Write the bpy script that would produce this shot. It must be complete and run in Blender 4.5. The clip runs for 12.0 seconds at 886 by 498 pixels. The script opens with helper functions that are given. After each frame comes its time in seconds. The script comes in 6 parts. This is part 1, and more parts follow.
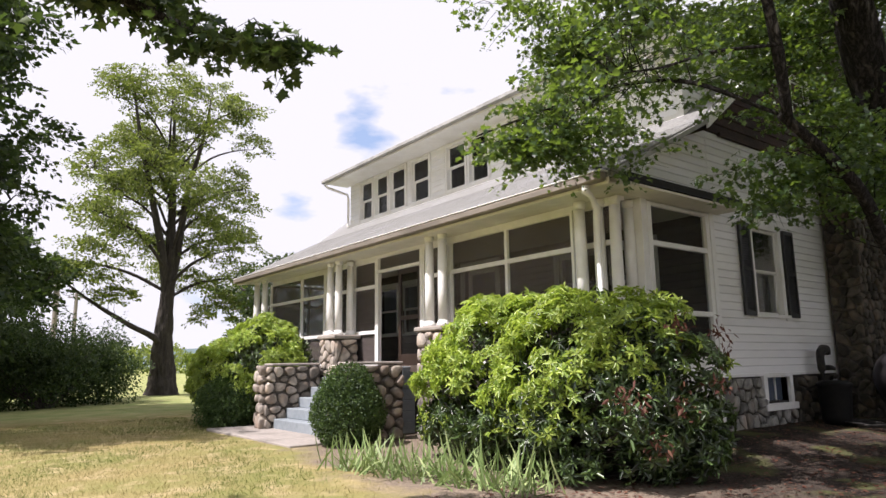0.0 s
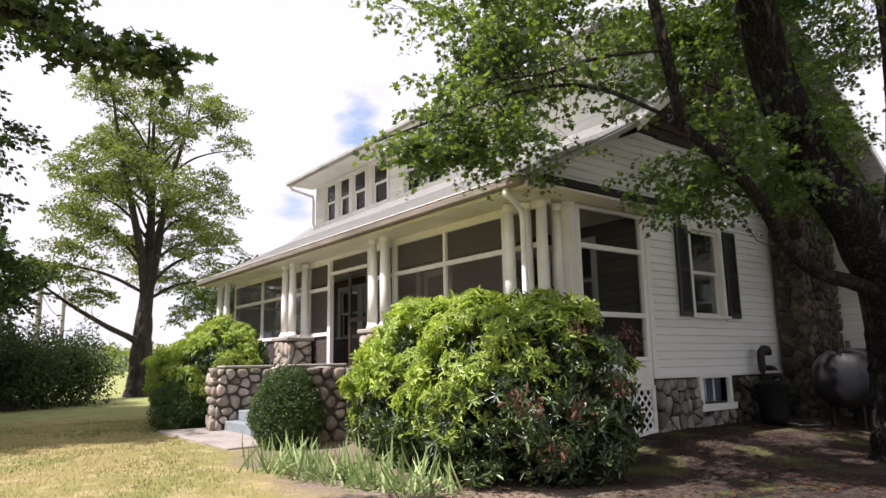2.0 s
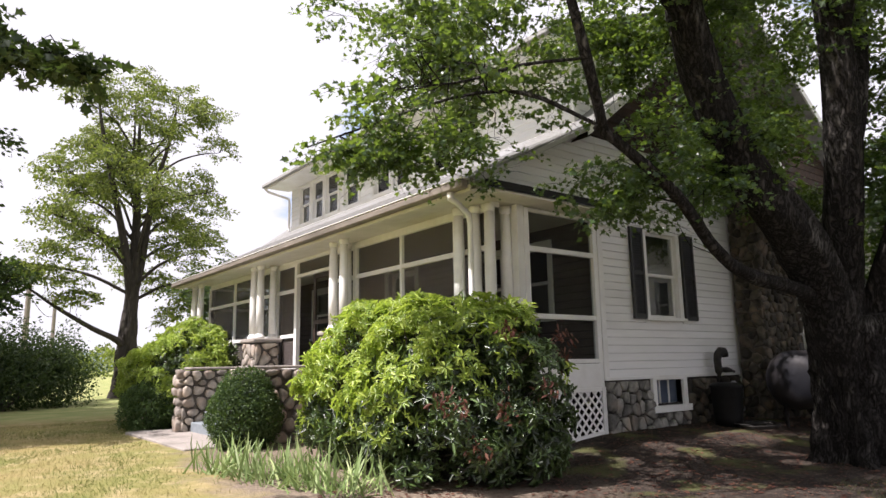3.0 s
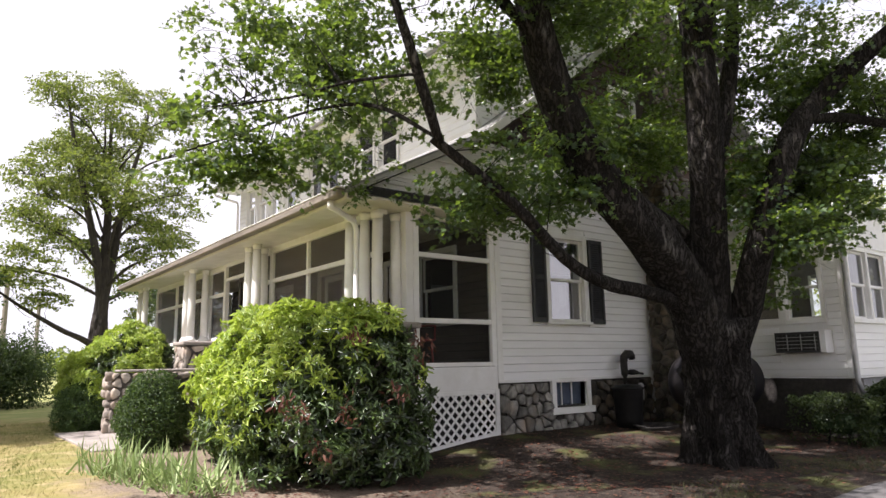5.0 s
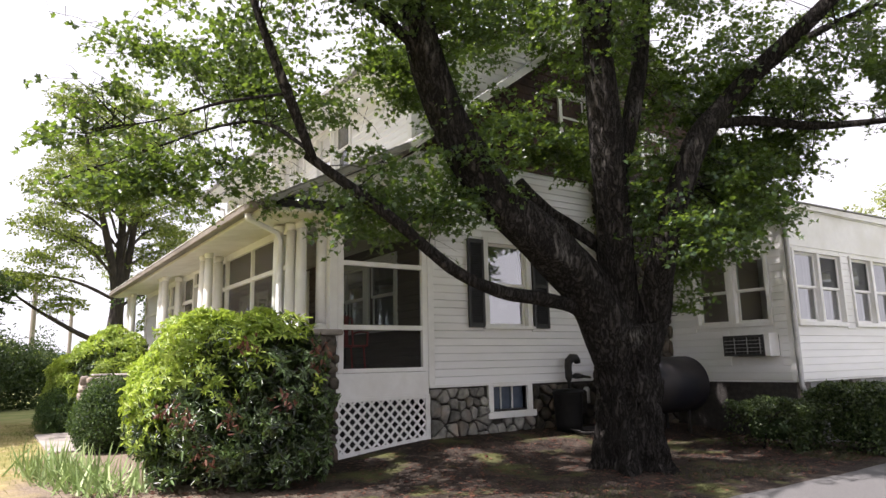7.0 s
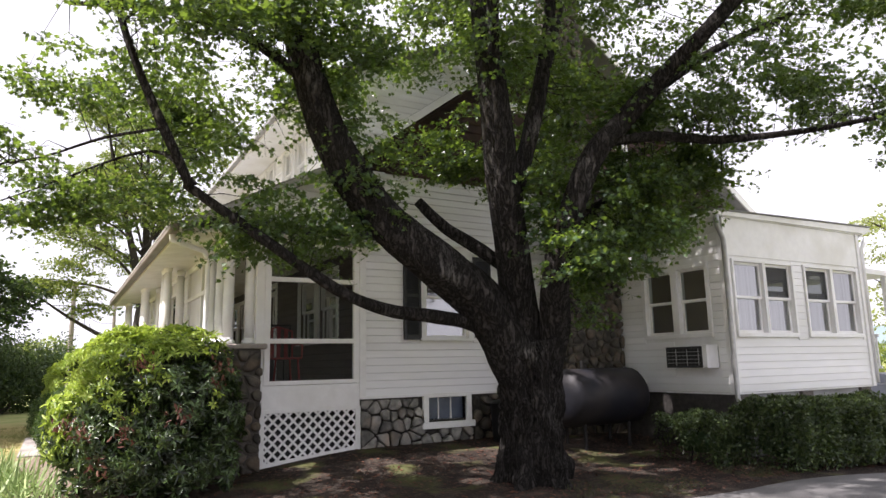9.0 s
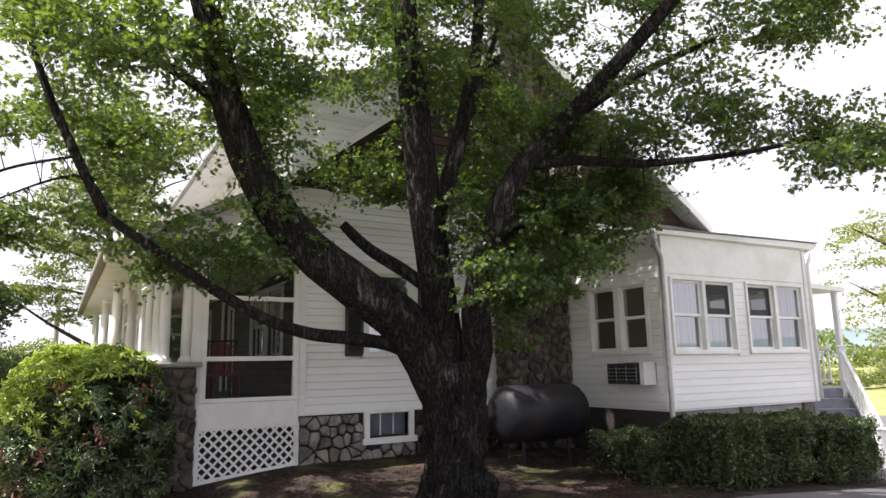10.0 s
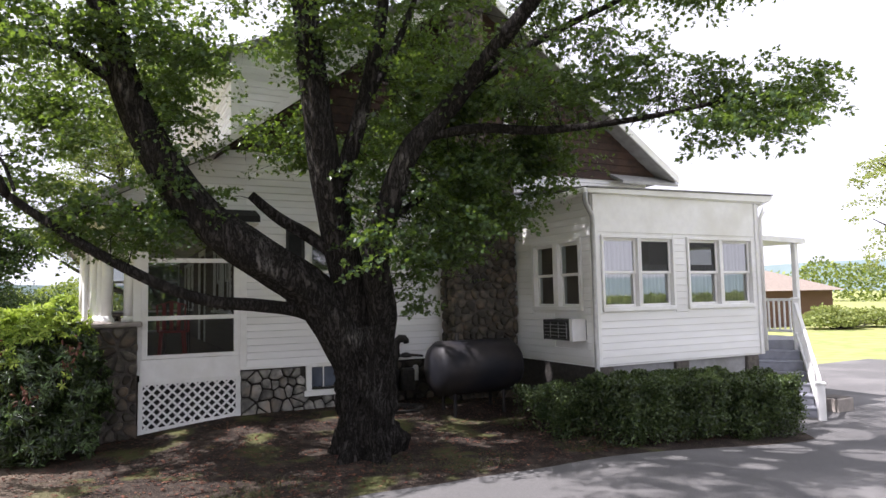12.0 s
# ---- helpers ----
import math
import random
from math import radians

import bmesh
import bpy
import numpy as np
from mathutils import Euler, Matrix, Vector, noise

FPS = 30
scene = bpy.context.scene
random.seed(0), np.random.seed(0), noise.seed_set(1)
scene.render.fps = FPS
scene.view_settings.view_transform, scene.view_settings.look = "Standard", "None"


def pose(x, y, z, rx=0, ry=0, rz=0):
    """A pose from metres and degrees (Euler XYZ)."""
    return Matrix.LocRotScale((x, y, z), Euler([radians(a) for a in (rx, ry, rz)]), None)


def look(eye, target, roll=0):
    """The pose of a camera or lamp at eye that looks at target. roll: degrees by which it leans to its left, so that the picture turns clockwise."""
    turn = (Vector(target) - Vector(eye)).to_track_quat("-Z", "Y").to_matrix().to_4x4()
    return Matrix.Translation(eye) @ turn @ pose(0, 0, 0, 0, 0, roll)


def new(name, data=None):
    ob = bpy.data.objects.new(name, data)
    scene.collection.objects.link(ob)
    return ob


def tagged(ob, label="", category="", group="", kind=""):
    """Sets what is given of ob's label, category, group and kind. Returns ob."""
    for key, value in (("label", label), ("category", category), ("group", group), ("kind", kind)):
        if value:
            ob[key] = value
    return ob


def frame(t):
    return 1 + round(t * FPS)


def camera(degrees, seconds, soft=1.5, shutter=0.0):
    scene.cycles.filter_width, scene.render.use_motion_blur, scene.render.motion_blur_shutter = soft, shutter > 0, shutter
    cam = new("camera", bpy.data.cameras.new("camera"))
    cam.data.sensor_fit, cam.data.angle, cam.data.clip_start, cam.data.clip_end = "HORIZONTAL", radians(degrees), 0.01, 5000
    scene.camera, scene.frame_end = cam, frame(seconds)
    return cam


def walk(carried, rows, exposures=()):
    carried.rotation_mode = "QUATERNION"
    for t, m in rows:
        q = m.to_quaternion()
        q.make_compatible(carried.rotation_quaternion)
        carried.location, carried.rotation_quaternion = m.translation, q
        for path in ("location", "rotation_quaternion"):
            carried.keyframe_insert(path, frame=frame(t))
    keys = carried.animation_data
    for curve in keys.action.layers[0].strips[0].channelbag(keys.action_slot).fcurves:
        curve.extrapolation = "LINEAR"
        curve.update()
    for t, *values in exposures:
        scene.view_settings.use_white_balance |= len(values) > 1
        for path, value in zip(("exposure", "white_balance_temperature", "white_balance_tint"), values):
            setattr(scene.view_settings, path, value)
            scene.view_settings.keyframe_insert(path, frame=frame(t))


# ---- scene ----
cam = camera(67.5, 12.0)
METRES, EYE, TILT, LEAN, TURN = 9.5, 1.25, 0.0, 0.0, -37.5
ROWS = [
    (0.0, 0.0, 0.0, 0.0, 0.14, 9.76, 0.81),
    (0.5, 0.0188, -0.0001, -0.0007, 0.08, 9.81, 0.8),
    (1.0, 0.0428, -0.0018, 0.0012, 0.1, 9.76, 0.95),
    (1.5, 0.0686, -0.0037, 0.0016, 0.11, 9.75, 1.0),
    (2.0, 0.0991, -0.0061, 0.0016, 0.11, 9.75, 1.03),
    (2.5, 0.1345, -0.0102, 0.0015, 0.08, 9.8, 1.02),
    (3.0, 0.1692, -0.0164, 0.0018, 0.03, 9.83, 1.02),
    (5.0, 0.3301, -0.0408, 0.0038, 0.13, 9.82, 1.07),
    (5.5, 0.3732, -0.0455, 0.0046, 0.18, 9.81, 1.05),
    (6.0, 0.4138, -0.049, 0.0054, 0.21, 9.8, 1.08),
    (6.5, 0.4567, -0.0537, 0.0086, 1.42, 9.76, 1.18),
    (8.5, 0.6412, -0.0631, 0.0176, 7.69, 9.88, 1.2),
    (9.0, 0.6956, -0.0681, 0.027, 7.67, 9.8, 1.15),
    (9.5, 0.7462, -0.0695, 0.0391, 7.61, 9.83, 1.05),
    (10.0, 0.7978, -0.0716, 0.051, 7.58, 9.9, 1.04),
    (10.5, 0.8426, -0.074, 0.0621, 7.56, 9.72, 1.06),
    (11.0, 0.8934, -0.0741, 0.0677, 7.61, 8.59, 1.21),
    (11.5, 0.941, -0.0725, 0.0806, 9.39, 6.36, 1.15),
    (12.0, 0.9869, -0.0716, 0.092, 11.05, 4.16, 1.15),
]
walk(cam, [(t, pose(0, 0, EYE, TILT, LEAN, TURN) @ pose(METRES * x, METRES * y, METRES * z, 90 + pitch, roll, yaw)) for t, x, y, z, yaw, pitch, roll in ROWS],
     exposures=((0.0, 0.74, 6200, 22), (3.0, 0.86, 6250, 22), (6.0, 1.12, 6250, 22), (9.0, 1.19, 6200, 22), (12.0, 1.18, 6000, 22)))

# ---- world, sun and exposure ----
world = bpy.data.worlds.new("sky")
scene.world = world
world.use_nodes = True
wn, wl = world.node_tree.nodes, world.node_tree.links
wn.clear()
w_out = wn.new("ShaderNodeOutputWorld")
w_bg = wn.new("ShaderNodeBackground")
w_sky = wn.new("ShaderNodeTexSky")
w_sky.sky_type, w_sky.sun_disc = "NISHITA", False
SUN_EL, SUN_AZ = 57.0, 277.0      # azimuth in degrees, clockwise from +y
w_sky.sun_elevation, w_sky.sun_rotation = radians(SUN_EL), radians(SUN_AZ)
w_bg.inputs["Strength"].default_value = 0.10
w_tc = wn.new("ShaderNodeTexCoord")
w_map = wn.new("ShaderNodeMapping")
w_map.inputs["Scale"].default_value = (1.0, 1.0, 2.6)
w_map.inputs["Location"].default_value = (0.35, 0.1, 0.0)
w_noise = wn.new("ShaderNodeTexNoise")
w_noise.inputs["Scale"].default_value = 6.5
w_noise.inputs["Detail"].default_value = 6.0
w_ramp = wn.new("ShaderNodeValToRGB")
w_ramp.color_ramp.elements[0].position = 0.17
w_ramp.color_ramp.elements[1].position = 0.31
w_mix = wn.new("ShaderNodeMixRGB")
w_mix.inputs[2].default_value = (5.75, 5.8, 5.8, 1)      # bright broken cloud
wl.new(w_tc.outputs["Generated"], w_map.inputs["Vector"])
wl.new(w_map.outputs["Vector"], w_noise.inputs["Vector"])
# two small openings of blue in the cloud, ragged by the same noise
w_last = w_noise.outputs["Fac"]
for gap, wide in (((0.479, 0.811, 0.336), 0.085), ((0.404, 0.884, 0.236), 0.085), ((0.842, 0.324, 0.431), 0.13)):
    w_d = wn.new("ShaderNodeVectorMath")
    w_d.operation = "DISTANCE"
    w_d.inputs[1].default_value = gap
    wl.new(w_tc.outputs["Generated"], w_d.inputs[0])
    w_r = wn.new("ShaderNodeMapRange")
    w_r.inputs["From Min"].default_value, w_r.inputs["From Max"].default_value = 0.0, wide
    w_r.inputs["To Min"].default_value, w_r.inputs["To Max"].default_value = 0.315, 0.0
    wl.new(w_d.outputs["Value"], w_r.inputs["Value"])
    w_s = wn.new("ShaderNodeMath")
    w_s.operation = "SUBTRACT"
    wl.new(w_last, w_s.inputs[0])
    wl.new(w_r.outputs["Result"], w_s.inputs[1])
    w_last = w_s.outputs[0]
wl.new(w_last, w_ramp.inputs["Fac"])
wl.new(w_ramp.outputs["Color"], w_mix.inputs[0])
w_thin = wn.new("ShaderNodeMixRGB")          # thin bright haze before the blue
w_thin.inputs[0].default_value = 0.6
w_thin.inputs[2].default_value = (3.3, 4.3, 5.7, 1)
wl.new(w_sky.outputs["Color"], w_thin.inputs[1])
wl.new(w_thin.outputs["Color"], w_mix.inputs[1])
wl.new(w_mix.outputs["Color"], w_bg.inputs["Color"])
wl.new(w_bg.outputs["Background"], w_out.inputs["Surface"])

sun = new("sun", bpy.data.lights.new("sun", "SUN"))
sun.data.energy, sun.data.angle, sun.data.color = 5.0, radians(0.6), (1.0, 0.95, 0.86)
_az, _el = radians(SUN_AZ), radians(SUN_EL)
SUN_DIR = Vector((math.sin(_az) * math.cos(_el), math.cos(_az) * math.cos(_el), math.sin(_el)))
sun.matrix_world = look(SUN_DIR * 60, (0, 0, 0))

# ---- materials ----
def mat(name, c1, c2=None, scale=6.0, rough=0.7, bump=0.0, bscale=40.0, metal=0.0, stain=None, stain_scale=1.2,
        stretch=(1, 1, 1), per_object=0.0, spec=0.5, bdist=0.02):
    """Two-scale procedural surface: fine grain between c1 and c2, and broad stains."""
    m = bpy.data.materials.new(name)
    m.use_nodes = True
    n, l = m.node_tree.nodes, m.node_tree.links
    b = n["Principled BSDF"]
    b.inputs["Roughness"].default_value, b.inputs["Metallic"].default_value = rough, metal
    b.inputs["Specular IOR Level"].default_value = spec
    tc = n.new("ShaderNodeTexCoord")
    mp = n.new("ShaderNodeMapping")
    mp.inputs["Scale"].default_value = stretch
    l.new(tc.outputs["Object"], mp.inputs["Vector"])
    no = n.new("ShaderNodeTexNoise")
    no.inputs["Scale"].default_value, no.inputs["Detail"].default_value = scale, 5.0
    l.new(mp.outputs["Vector"], no.inputs["Vector"])
    mx = n.new("ShaderNodeMixRGB")
    mx.inputs[1].default_value, mx.inputs[2].default_value = (*c1, 1), (*(c2 or c1), 1)
    rp = n.new("ShaderNodeMapRange")
    rp.inputs["From Min"].default_value, rp.inputs["From Max"].default_value = 0.35, 0.65
    l.new(no.outputs["Fac"], rp.inputs["Value"])
    l.new(rp.outputs["Result"], mx.inputs[0])
    col = mx.outputs["Color"]
    if stain:
        n2 = n.new("ShaderNodeTexNoise")
        n2.inputs["Scale"].default_value, n2.inputs["Detail"].default_value = stain_scale, 7.0
        l.new(mp.outputs["Vector"], n2.inputs["Vector"])
        r2 = n.new("ShaderNodeMapRange")
        r2.inputs["From Min"].default_value, r2.inputs["From Max"].default_value = 0.5, 0.72
        l.new(n2.outputs["Fac"], r2.inputs["Value"])
        m2 = n.new("ShaderNodeMixRGB")
        m2.inputs[2].default_value = (*stain, 1)
        l.new(r2.outputs["Result"], m2.inputs[0])
        l.new(col, m2.inputs[1])
        col = m2.outputs["Color"]
    if per_object:
        oi = n.new("ShaderNodeObjectInfo")
        hv = n.new("ShaderNodeHueSaturation")
        mr = n.new("ShaderNodeMapRange")
        mr.inputs["To Min"].default_value, mr.inputs["To Max"].default_value = 1 - per_object, 1 + per_object
        l.new(oi.outputs["Random"], mr.inputs["Value"])
        l.new(mr.outputs["Result"], hv.inputs["Value"])
        l.new(col, hv.inputs["Color"])
        col = hv.outputs["Color"]
    l.new(col, b.inputs["Base Color"])
    if bump:
        nb = n.new("ShaderNodeTexNoise")
        nb.inputs["Scale"].default_value, nb.inputs["Detail"].default_value = bscale, 6.0
        l.new(mp.outputs["Vector"], nb.inputs["Vector"])
        bp = n.new("ShaderNodeBump")
        bp.inputs["Strength"].default_value, bp.inputs["Distance"].default_value = bump, bdist
        l.new(nb.outputs["Fac"], bp.inputs["Height"])
        l.new(bp.outputs["Normal"], b.inputs["Normal"])
    return m


def leaf_mat(name, dark, light, trans, rough=0.45, glow=0.45, spec=0.4):
    """Leaf: gloss and diffuse, with light passing through; every leaf its own shade."""
    m = bpy.data.materials.new(name)
    m.use_nodes = True
    n, l = m.node_tree.nodes, m.node_tree.links
    b = n["Principled BSDF"]
    out = n["Material Output"]
    b.inputs["Roughness"].default_value = rough
    b.inputs["Specular IOR Level"].default_value = spec
    g = n.new("ShaderNodeNewGeometry")
    mx = n.new("ShaderNodeMixRGB")
    mx.inputs[1].default_value, mx.inputs[2].default_value = (*dark, 1), (*light, 1)
    pw = n.new("ShaderNodeMath")
    pw.operation = "POWER"
    pw.inputs[1].default_value = 1.9
    l.new(g.outputs["Random Per Island"], pw.inputs[0])
    l.new(pw.outputs[0], mx.inputs[0])
    tc = n.new("ShaderNodeTexCoord")
    no = n.new("ShaderNodeTexNoise")
    no.inputs["Scale"].default_value = 1.1
    l.new(tc.outputs["Object"], no.inputs["Vector"])
    hv = n.new("ShaderNodeHueSaturation")
    mr = n.new("ShaderNodeMapRange")
    mr.inputs["From Min"].default_value, mr.inputs["From Max"].default_value = 0.3, 0.7
    mr.inputs["To Min"].default_value, mr.inputs["To Max"].default_value = 0.75, 1.3
    l.new(no.outputs["Fac"], mr.inputs["Value"])
    l.new(mr.outputs["Result"], hv.inputs["Value"])
    l.new(mx.outputs["Color"], hv.inputs["Color"])
    l.new(hv.outputs["Color"], b.inputs["Base Color"])
    t = n.new("ShaderNodeBsdfTranslucent")
    t.inputs["Color"].default_value = (*trans, 1)
    ms = n.new("ShaderNodeMixShader")
    ms.inputs[0].default_value = glow
    l.new(b.outputs["BSDF"], ms.inputs[1])
    l.new(t.outputs["BSDF"], ms.inputs[2])
    l.new(ms.outputs["Shader"], out.inputs["Surface"])
    return m


def sheet_mat(name, tint, see, gloss, rough=0.02):
    """Window glass or insect screen: part clear, part tint, part mirror."""
    m = bpy.data.materials.new(name)
    m.use_nodes = True
    n, l = m.node_tree.nodes, m.node_tree.links
    b, out = n["Principled BSDF"], n["Material Output"]
    b.inputs["Base Color"].default_value = (*tint, 1)
    b.inputs["Roughness"].default_value = 0.6
    tr = n.new("ShaderNodeBsdfTransparent")
    tr.inputs["Color"].default_value = (0.9, 0.93, 0.92, 1)
    s1 = n.new("ShaderNodeMixShader")
    s1.inputs[0].default_value = see
    l.new(b.outputs["BSDF"], s1.inputs[1])
    l.new(tr.outputs["BSDF"], s1.inputs[2])
    gl = n.new("ShaderNodeBsdfGlossy")
    gl.inputs["Roughness"].default_value = rough
    lw = n.new("ShaderNodeLayerWeight")
    lw.inputs["Blend"].default_value = gloss
    s2 = n.new("ShaderNodeMixShader")
    l.new(lw.outputs["Fresnel"], s2.inputs[0])
    l.new(s1.outputs["Shader"], s2.inputs[1])
    l.new(gl.outputs["BSDF"], s2.inputs[2])
    l.new(s2.outputs["Shader"], out.inputs["Surface"])
    return m


WHITE = mat("white_paint", (0.83, 0.83, 0.815), (0.78, 0.78, 0.765), 9, 0.45, 0.05, 60, stain=(0.66, 0.65, 0.60), stain_scale=0.9)
SIDING = mat("white_clapboard", (0.83, 0.83, 0.825), (0.79, 0.795, 0.79), 5, 0.5, 0.08, 50, stain=(0.68, 0.68, 0.65), stain_scale=0.7,
             stretch=(0.35, 0.35, 2.0), per_object=0.035)
CREAM = mat("cream_soffit", (0.74, 0.72, 0.62), (0.66, 0.64, 0.54), 4, 0.55, 0.05, 40, stain=(0.55, 0.52, 0.40), stain_scale=1.1)
SHINGLE = mat("grey_shingle", (0.245, 0.245, 0.235), (0.165, 0.165, 0.158), 26, 0.9, 0.5, 70, stain=(0.26, 0.265, 0.27), stain_scale=0.8)
GUTTER = mat("weathered_gutter", (0.23, 0.20, 0.165), (0.16, 0.14, 0.115), 7, 0.6, 0.1, 30, stain=(0.11, 0.095, 0.075), stretch=(1, 0.3, 3))
BLACK_EDGE = mat("black_shingle_edge", (0.010, 0.010, 0.011), (0.018, 0.018, 0.018), 20, 0.9, 0.3, 50)
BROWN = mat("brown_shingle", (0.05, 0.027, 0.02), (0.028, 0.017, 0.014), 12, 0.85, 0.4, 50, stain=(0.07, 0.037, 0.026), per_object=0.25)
SHUTTER = mat("black_shutter", (0.018, 0.019, 0.022), (0.03, 0.03, 0.033), 15, 0.5, 0.1, 60)
STONE = mat("fieldstone", (0.36, 0.315, 0.26), (0.20, 0.178, 0.155), 9, 0.85, 0.6, 28, stain=(0.34, 0.255, 0.19), stain_scale=3.0, per_object=0.45)
FOUNDSTONE = mat("grey_fieldstone", (0.27, 0.26, 0.235), (0.11, 0.108, 0.10), 9, 0.85, 0.6, 28, stain=(0.30, 0.25, 0.20), stain_scale=3.0, per_object=0.5)
MORTAR = mat("mortar", (0.13, 0.115, 0.098), (0.075, 0.067, 0.058), 14, 0.95, 0.6, 40)
BLOCK = mat("grey_block", (0.33, 0.33, 0.33), (0.25, 0.25, 0.25), 8, 0.9, 0.3, 40, stain=(0.2, 0.2, 0.19))
CONCRETE = mat("concrete", (0.33, 0.295, 0.26), (0.26, 0.235, 0.21), 12, 0.9, 0.3, 60, stain=(0.20, 0.18, 0.155))
PLASTIC = mat("black_plastic", (0.006, 0.006, 0.0065), (0.010, 0.010, 0.010), 10, 0.6, 0.05, 30, spec=0.2)
STEPBLUE = mat("blue_grey_paint", (0.24, 0.27, 0.29), (0.19, 0.22, 0.24), 10, 0.6, 0.1, 40, stain=(0.28, 0.31, 0.33))
STEPGREY = mat("grey_deck_paint", (0.30, 0.31, 0.35), (0.24, 0.25, 0.29), 8, 0.6, 0.1, 40, stain=(0.20, 0.2, 0.22))
FLOORW = mat("porch_floor_paint", (0.10, 0.075, 0.058), (0.07, 0.053, 0.042), 8, 0.5, 0.1, 40, stretch=(1, 6, 1))
DARKIN = mat("dim_room_wall", (0.30, 0.25, 0.20), (0.25, 0.21, 0.17), 3, 0.8)
WOODBR = mat("brown_door_wood", (0.035, 0.02, 0.014), (0.022, 0.013, 0.01), 6, 0.45, 0.1, 30, stretch=(4, 4, 0.6))
REDCH = mat("faded_red_paint", (0.42, 0.07, 0.07), (0.34, 0.05, 0.05), 8, 0.5, 0.1, 40)
TANK = mat("dark_tank_paint", (0.008, 0.0085, 0.012), (0.012, 0.0125, 0.016), 6, 0.55, 0.05, 30, stain=(0.03, 0.025, 0.022), spec=0.25)
IRON = mat("dark_iron", (0.02, 0.02, 0.02), (0.05, 0.045, 0.04), 14, 0.6, 0.2, 50, metal=0.5)
GALV = mat("galvanised_grey", (0.42, 0.42, 0.41), (0.34, 0.34, 0.33), 12, 0.5, 0.1, 40, metal=0.4)
ACGREY = mat("grille_metal", (0.045, 0.045, 0.045), (0.03, 0.03, 0.03), 10, 0.5, 0.1, 50, metal=0.3)
# flat black that stands for shadow behind grille and lattice
ACDARK = mat("inner_shadow_black", (0.015, 0.015, 0.015), (0.02, 0.02, 0.02), 10, 0.8)
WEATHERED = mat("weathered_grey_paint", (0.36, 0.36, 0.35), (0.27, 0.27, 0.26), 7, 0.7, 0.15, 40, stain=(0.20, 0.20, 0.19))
CURTAIN = mat("white_curtain", (0.88, 0.88, 0.87), (0.82, 0.82, 0.81), 4, 0.9, stretch=(8, 8, 0.5))

def bark_mat():
    """Furrowed bark: long plates with dark cracks between, and pale lichen here and there."""
    m = bpy.data.materials.new("maple_bark")
    m.use_nodes = True
    n, l = m.node_tree.nodes, m.node_tree.links
    b = n["Principled BSDF"]
    b.inputs["Roughness"].default_value = 0.95
    b.inputs["Specular IOR Level"].default_value = 0.15
    tc = n.new("ShaderNodeTexCoord")
    wob = n.new("ShaderNodeTexNoise")
    wob.inputs["Scale"].default_value, wob.inputs["Detail"].default_value = 7.0, 4.0
    l.new(tc.outputs["Object"], wob.inputs["Vector"])
    add = n.new("ShaderNodeVectorMath")
    add.operation = "MULTIPLY_ADD"
    add.inputs[1].default_value = (0.11, 0.11, 0.22)
    l.new(wob.outputs["Color"], add.inputs[0])
    l.new(tc.outputs["Object"], add.inputs[2])
    mp = n.new("ShaderNodeMapping")
    mp.inputs["Scale"].default_value = (1.0, 1.0, 0.13)
    l.new(add.outputs["Vector"], mp.inputs["Vector"])
    vo = n.new("ShaderNodeTexNoise")
    vo.inputs["Scale"].default_value, vo.inputs["Detail"].default_value, vo.inputs["Roughness"].default_value = 17.0, 7.0, 0.62
    l.new(mp.outputs["Vector"], vo.inputs["Vector"])
    off = n.new("ShaderNodeMath")
    off.operation = "SUBTRACT"
    off.inputs[1].default_value = 0.5
    l.new(vo.outputs["Fac"], off.inputs[0])
    ridge = n.new("ShaderNodeMath")
    ridge.operation = "ABSOLUTE"
    l.new(off.outputs[0], ridge.inputs[0])
    plate = n.new("ShaderNodeMapRange")
    plate.inputs["From Max"].default_value = 0.13
    l.new(ridge.outputs[0], plate.inputs["Value"])
    fine = n.new("ShaderNodeTexNoise")
    fine.inputs["Scale"].default_value, fine.inputs["Detail"].default_value = 38.0, 6.0
    l.new(tc.outputs["Object"], fine.inputs["Vector"])
    c1 = n.new("ShaderNodeMixRGB")
    c1.inputs[1].default_value, c1.inputs[2].default_value = (0.020, 0.018, 0.016, 1), (0.085, 0.077, 0.070, 1)
    l.new(fine.outputs["Fac"], c1.inputs[0])
    broad = n.new("ShaderNodeTexNoise")
    broad.inputs["Scale"].default_value, broad.inputs["Detail"].default_value = 1.7, 6.0
    l.new(tc.outputs["Object"], broad.inputs["Vector"])
    br = n.new("ShaderNodeMapRange")
    br.inputs["From Min"].default_value, br.inputs["From Max"].default_value = 0.56, 0.76
    l.new(broad.outputs["Fac"], br.inputs["Value"])
    c2 = n.new("ShaderNodeMixRGB")
    c2.inputs[2].default_value = (0.20, 0.19, 0.175, 1)
    l.new(br.outputs["Result"], c2.inputs[0])
    l.new(c1.outputs["Color"], c2.inputs[1])
    c3 = n.new("ShaderNodeMixRGB")
    c3.inputs[1].default_value = (0.007, 0.006, 0.0052, 1)
    l.new(plate.outputs["Result"], c3.inputs[0])
    l.new(c2.outputs["Color"], c3.inputs[2])
    l.new(c3.outputs["Color"], b.inputs["Base Color"])
    hgt = n.new("ShaderNodeMath")
    hgt.operation = "MULTIPLY_ADD"
    hgt.inputs[1].default_value = 0.35
    l.new(fine.outputs["Fac"], hgt.inputs[0])
    l.new(plate.outputs["Result"], hgt.inputs[2])
    bp = n.new("ShaderNodeBump")
    bp.inputs["Strength"].default_value, bp.inputs["Distance"].default_value = 1.0, 0.03
    l.new(hgt.outputs[0], bp.inputs["Height"])
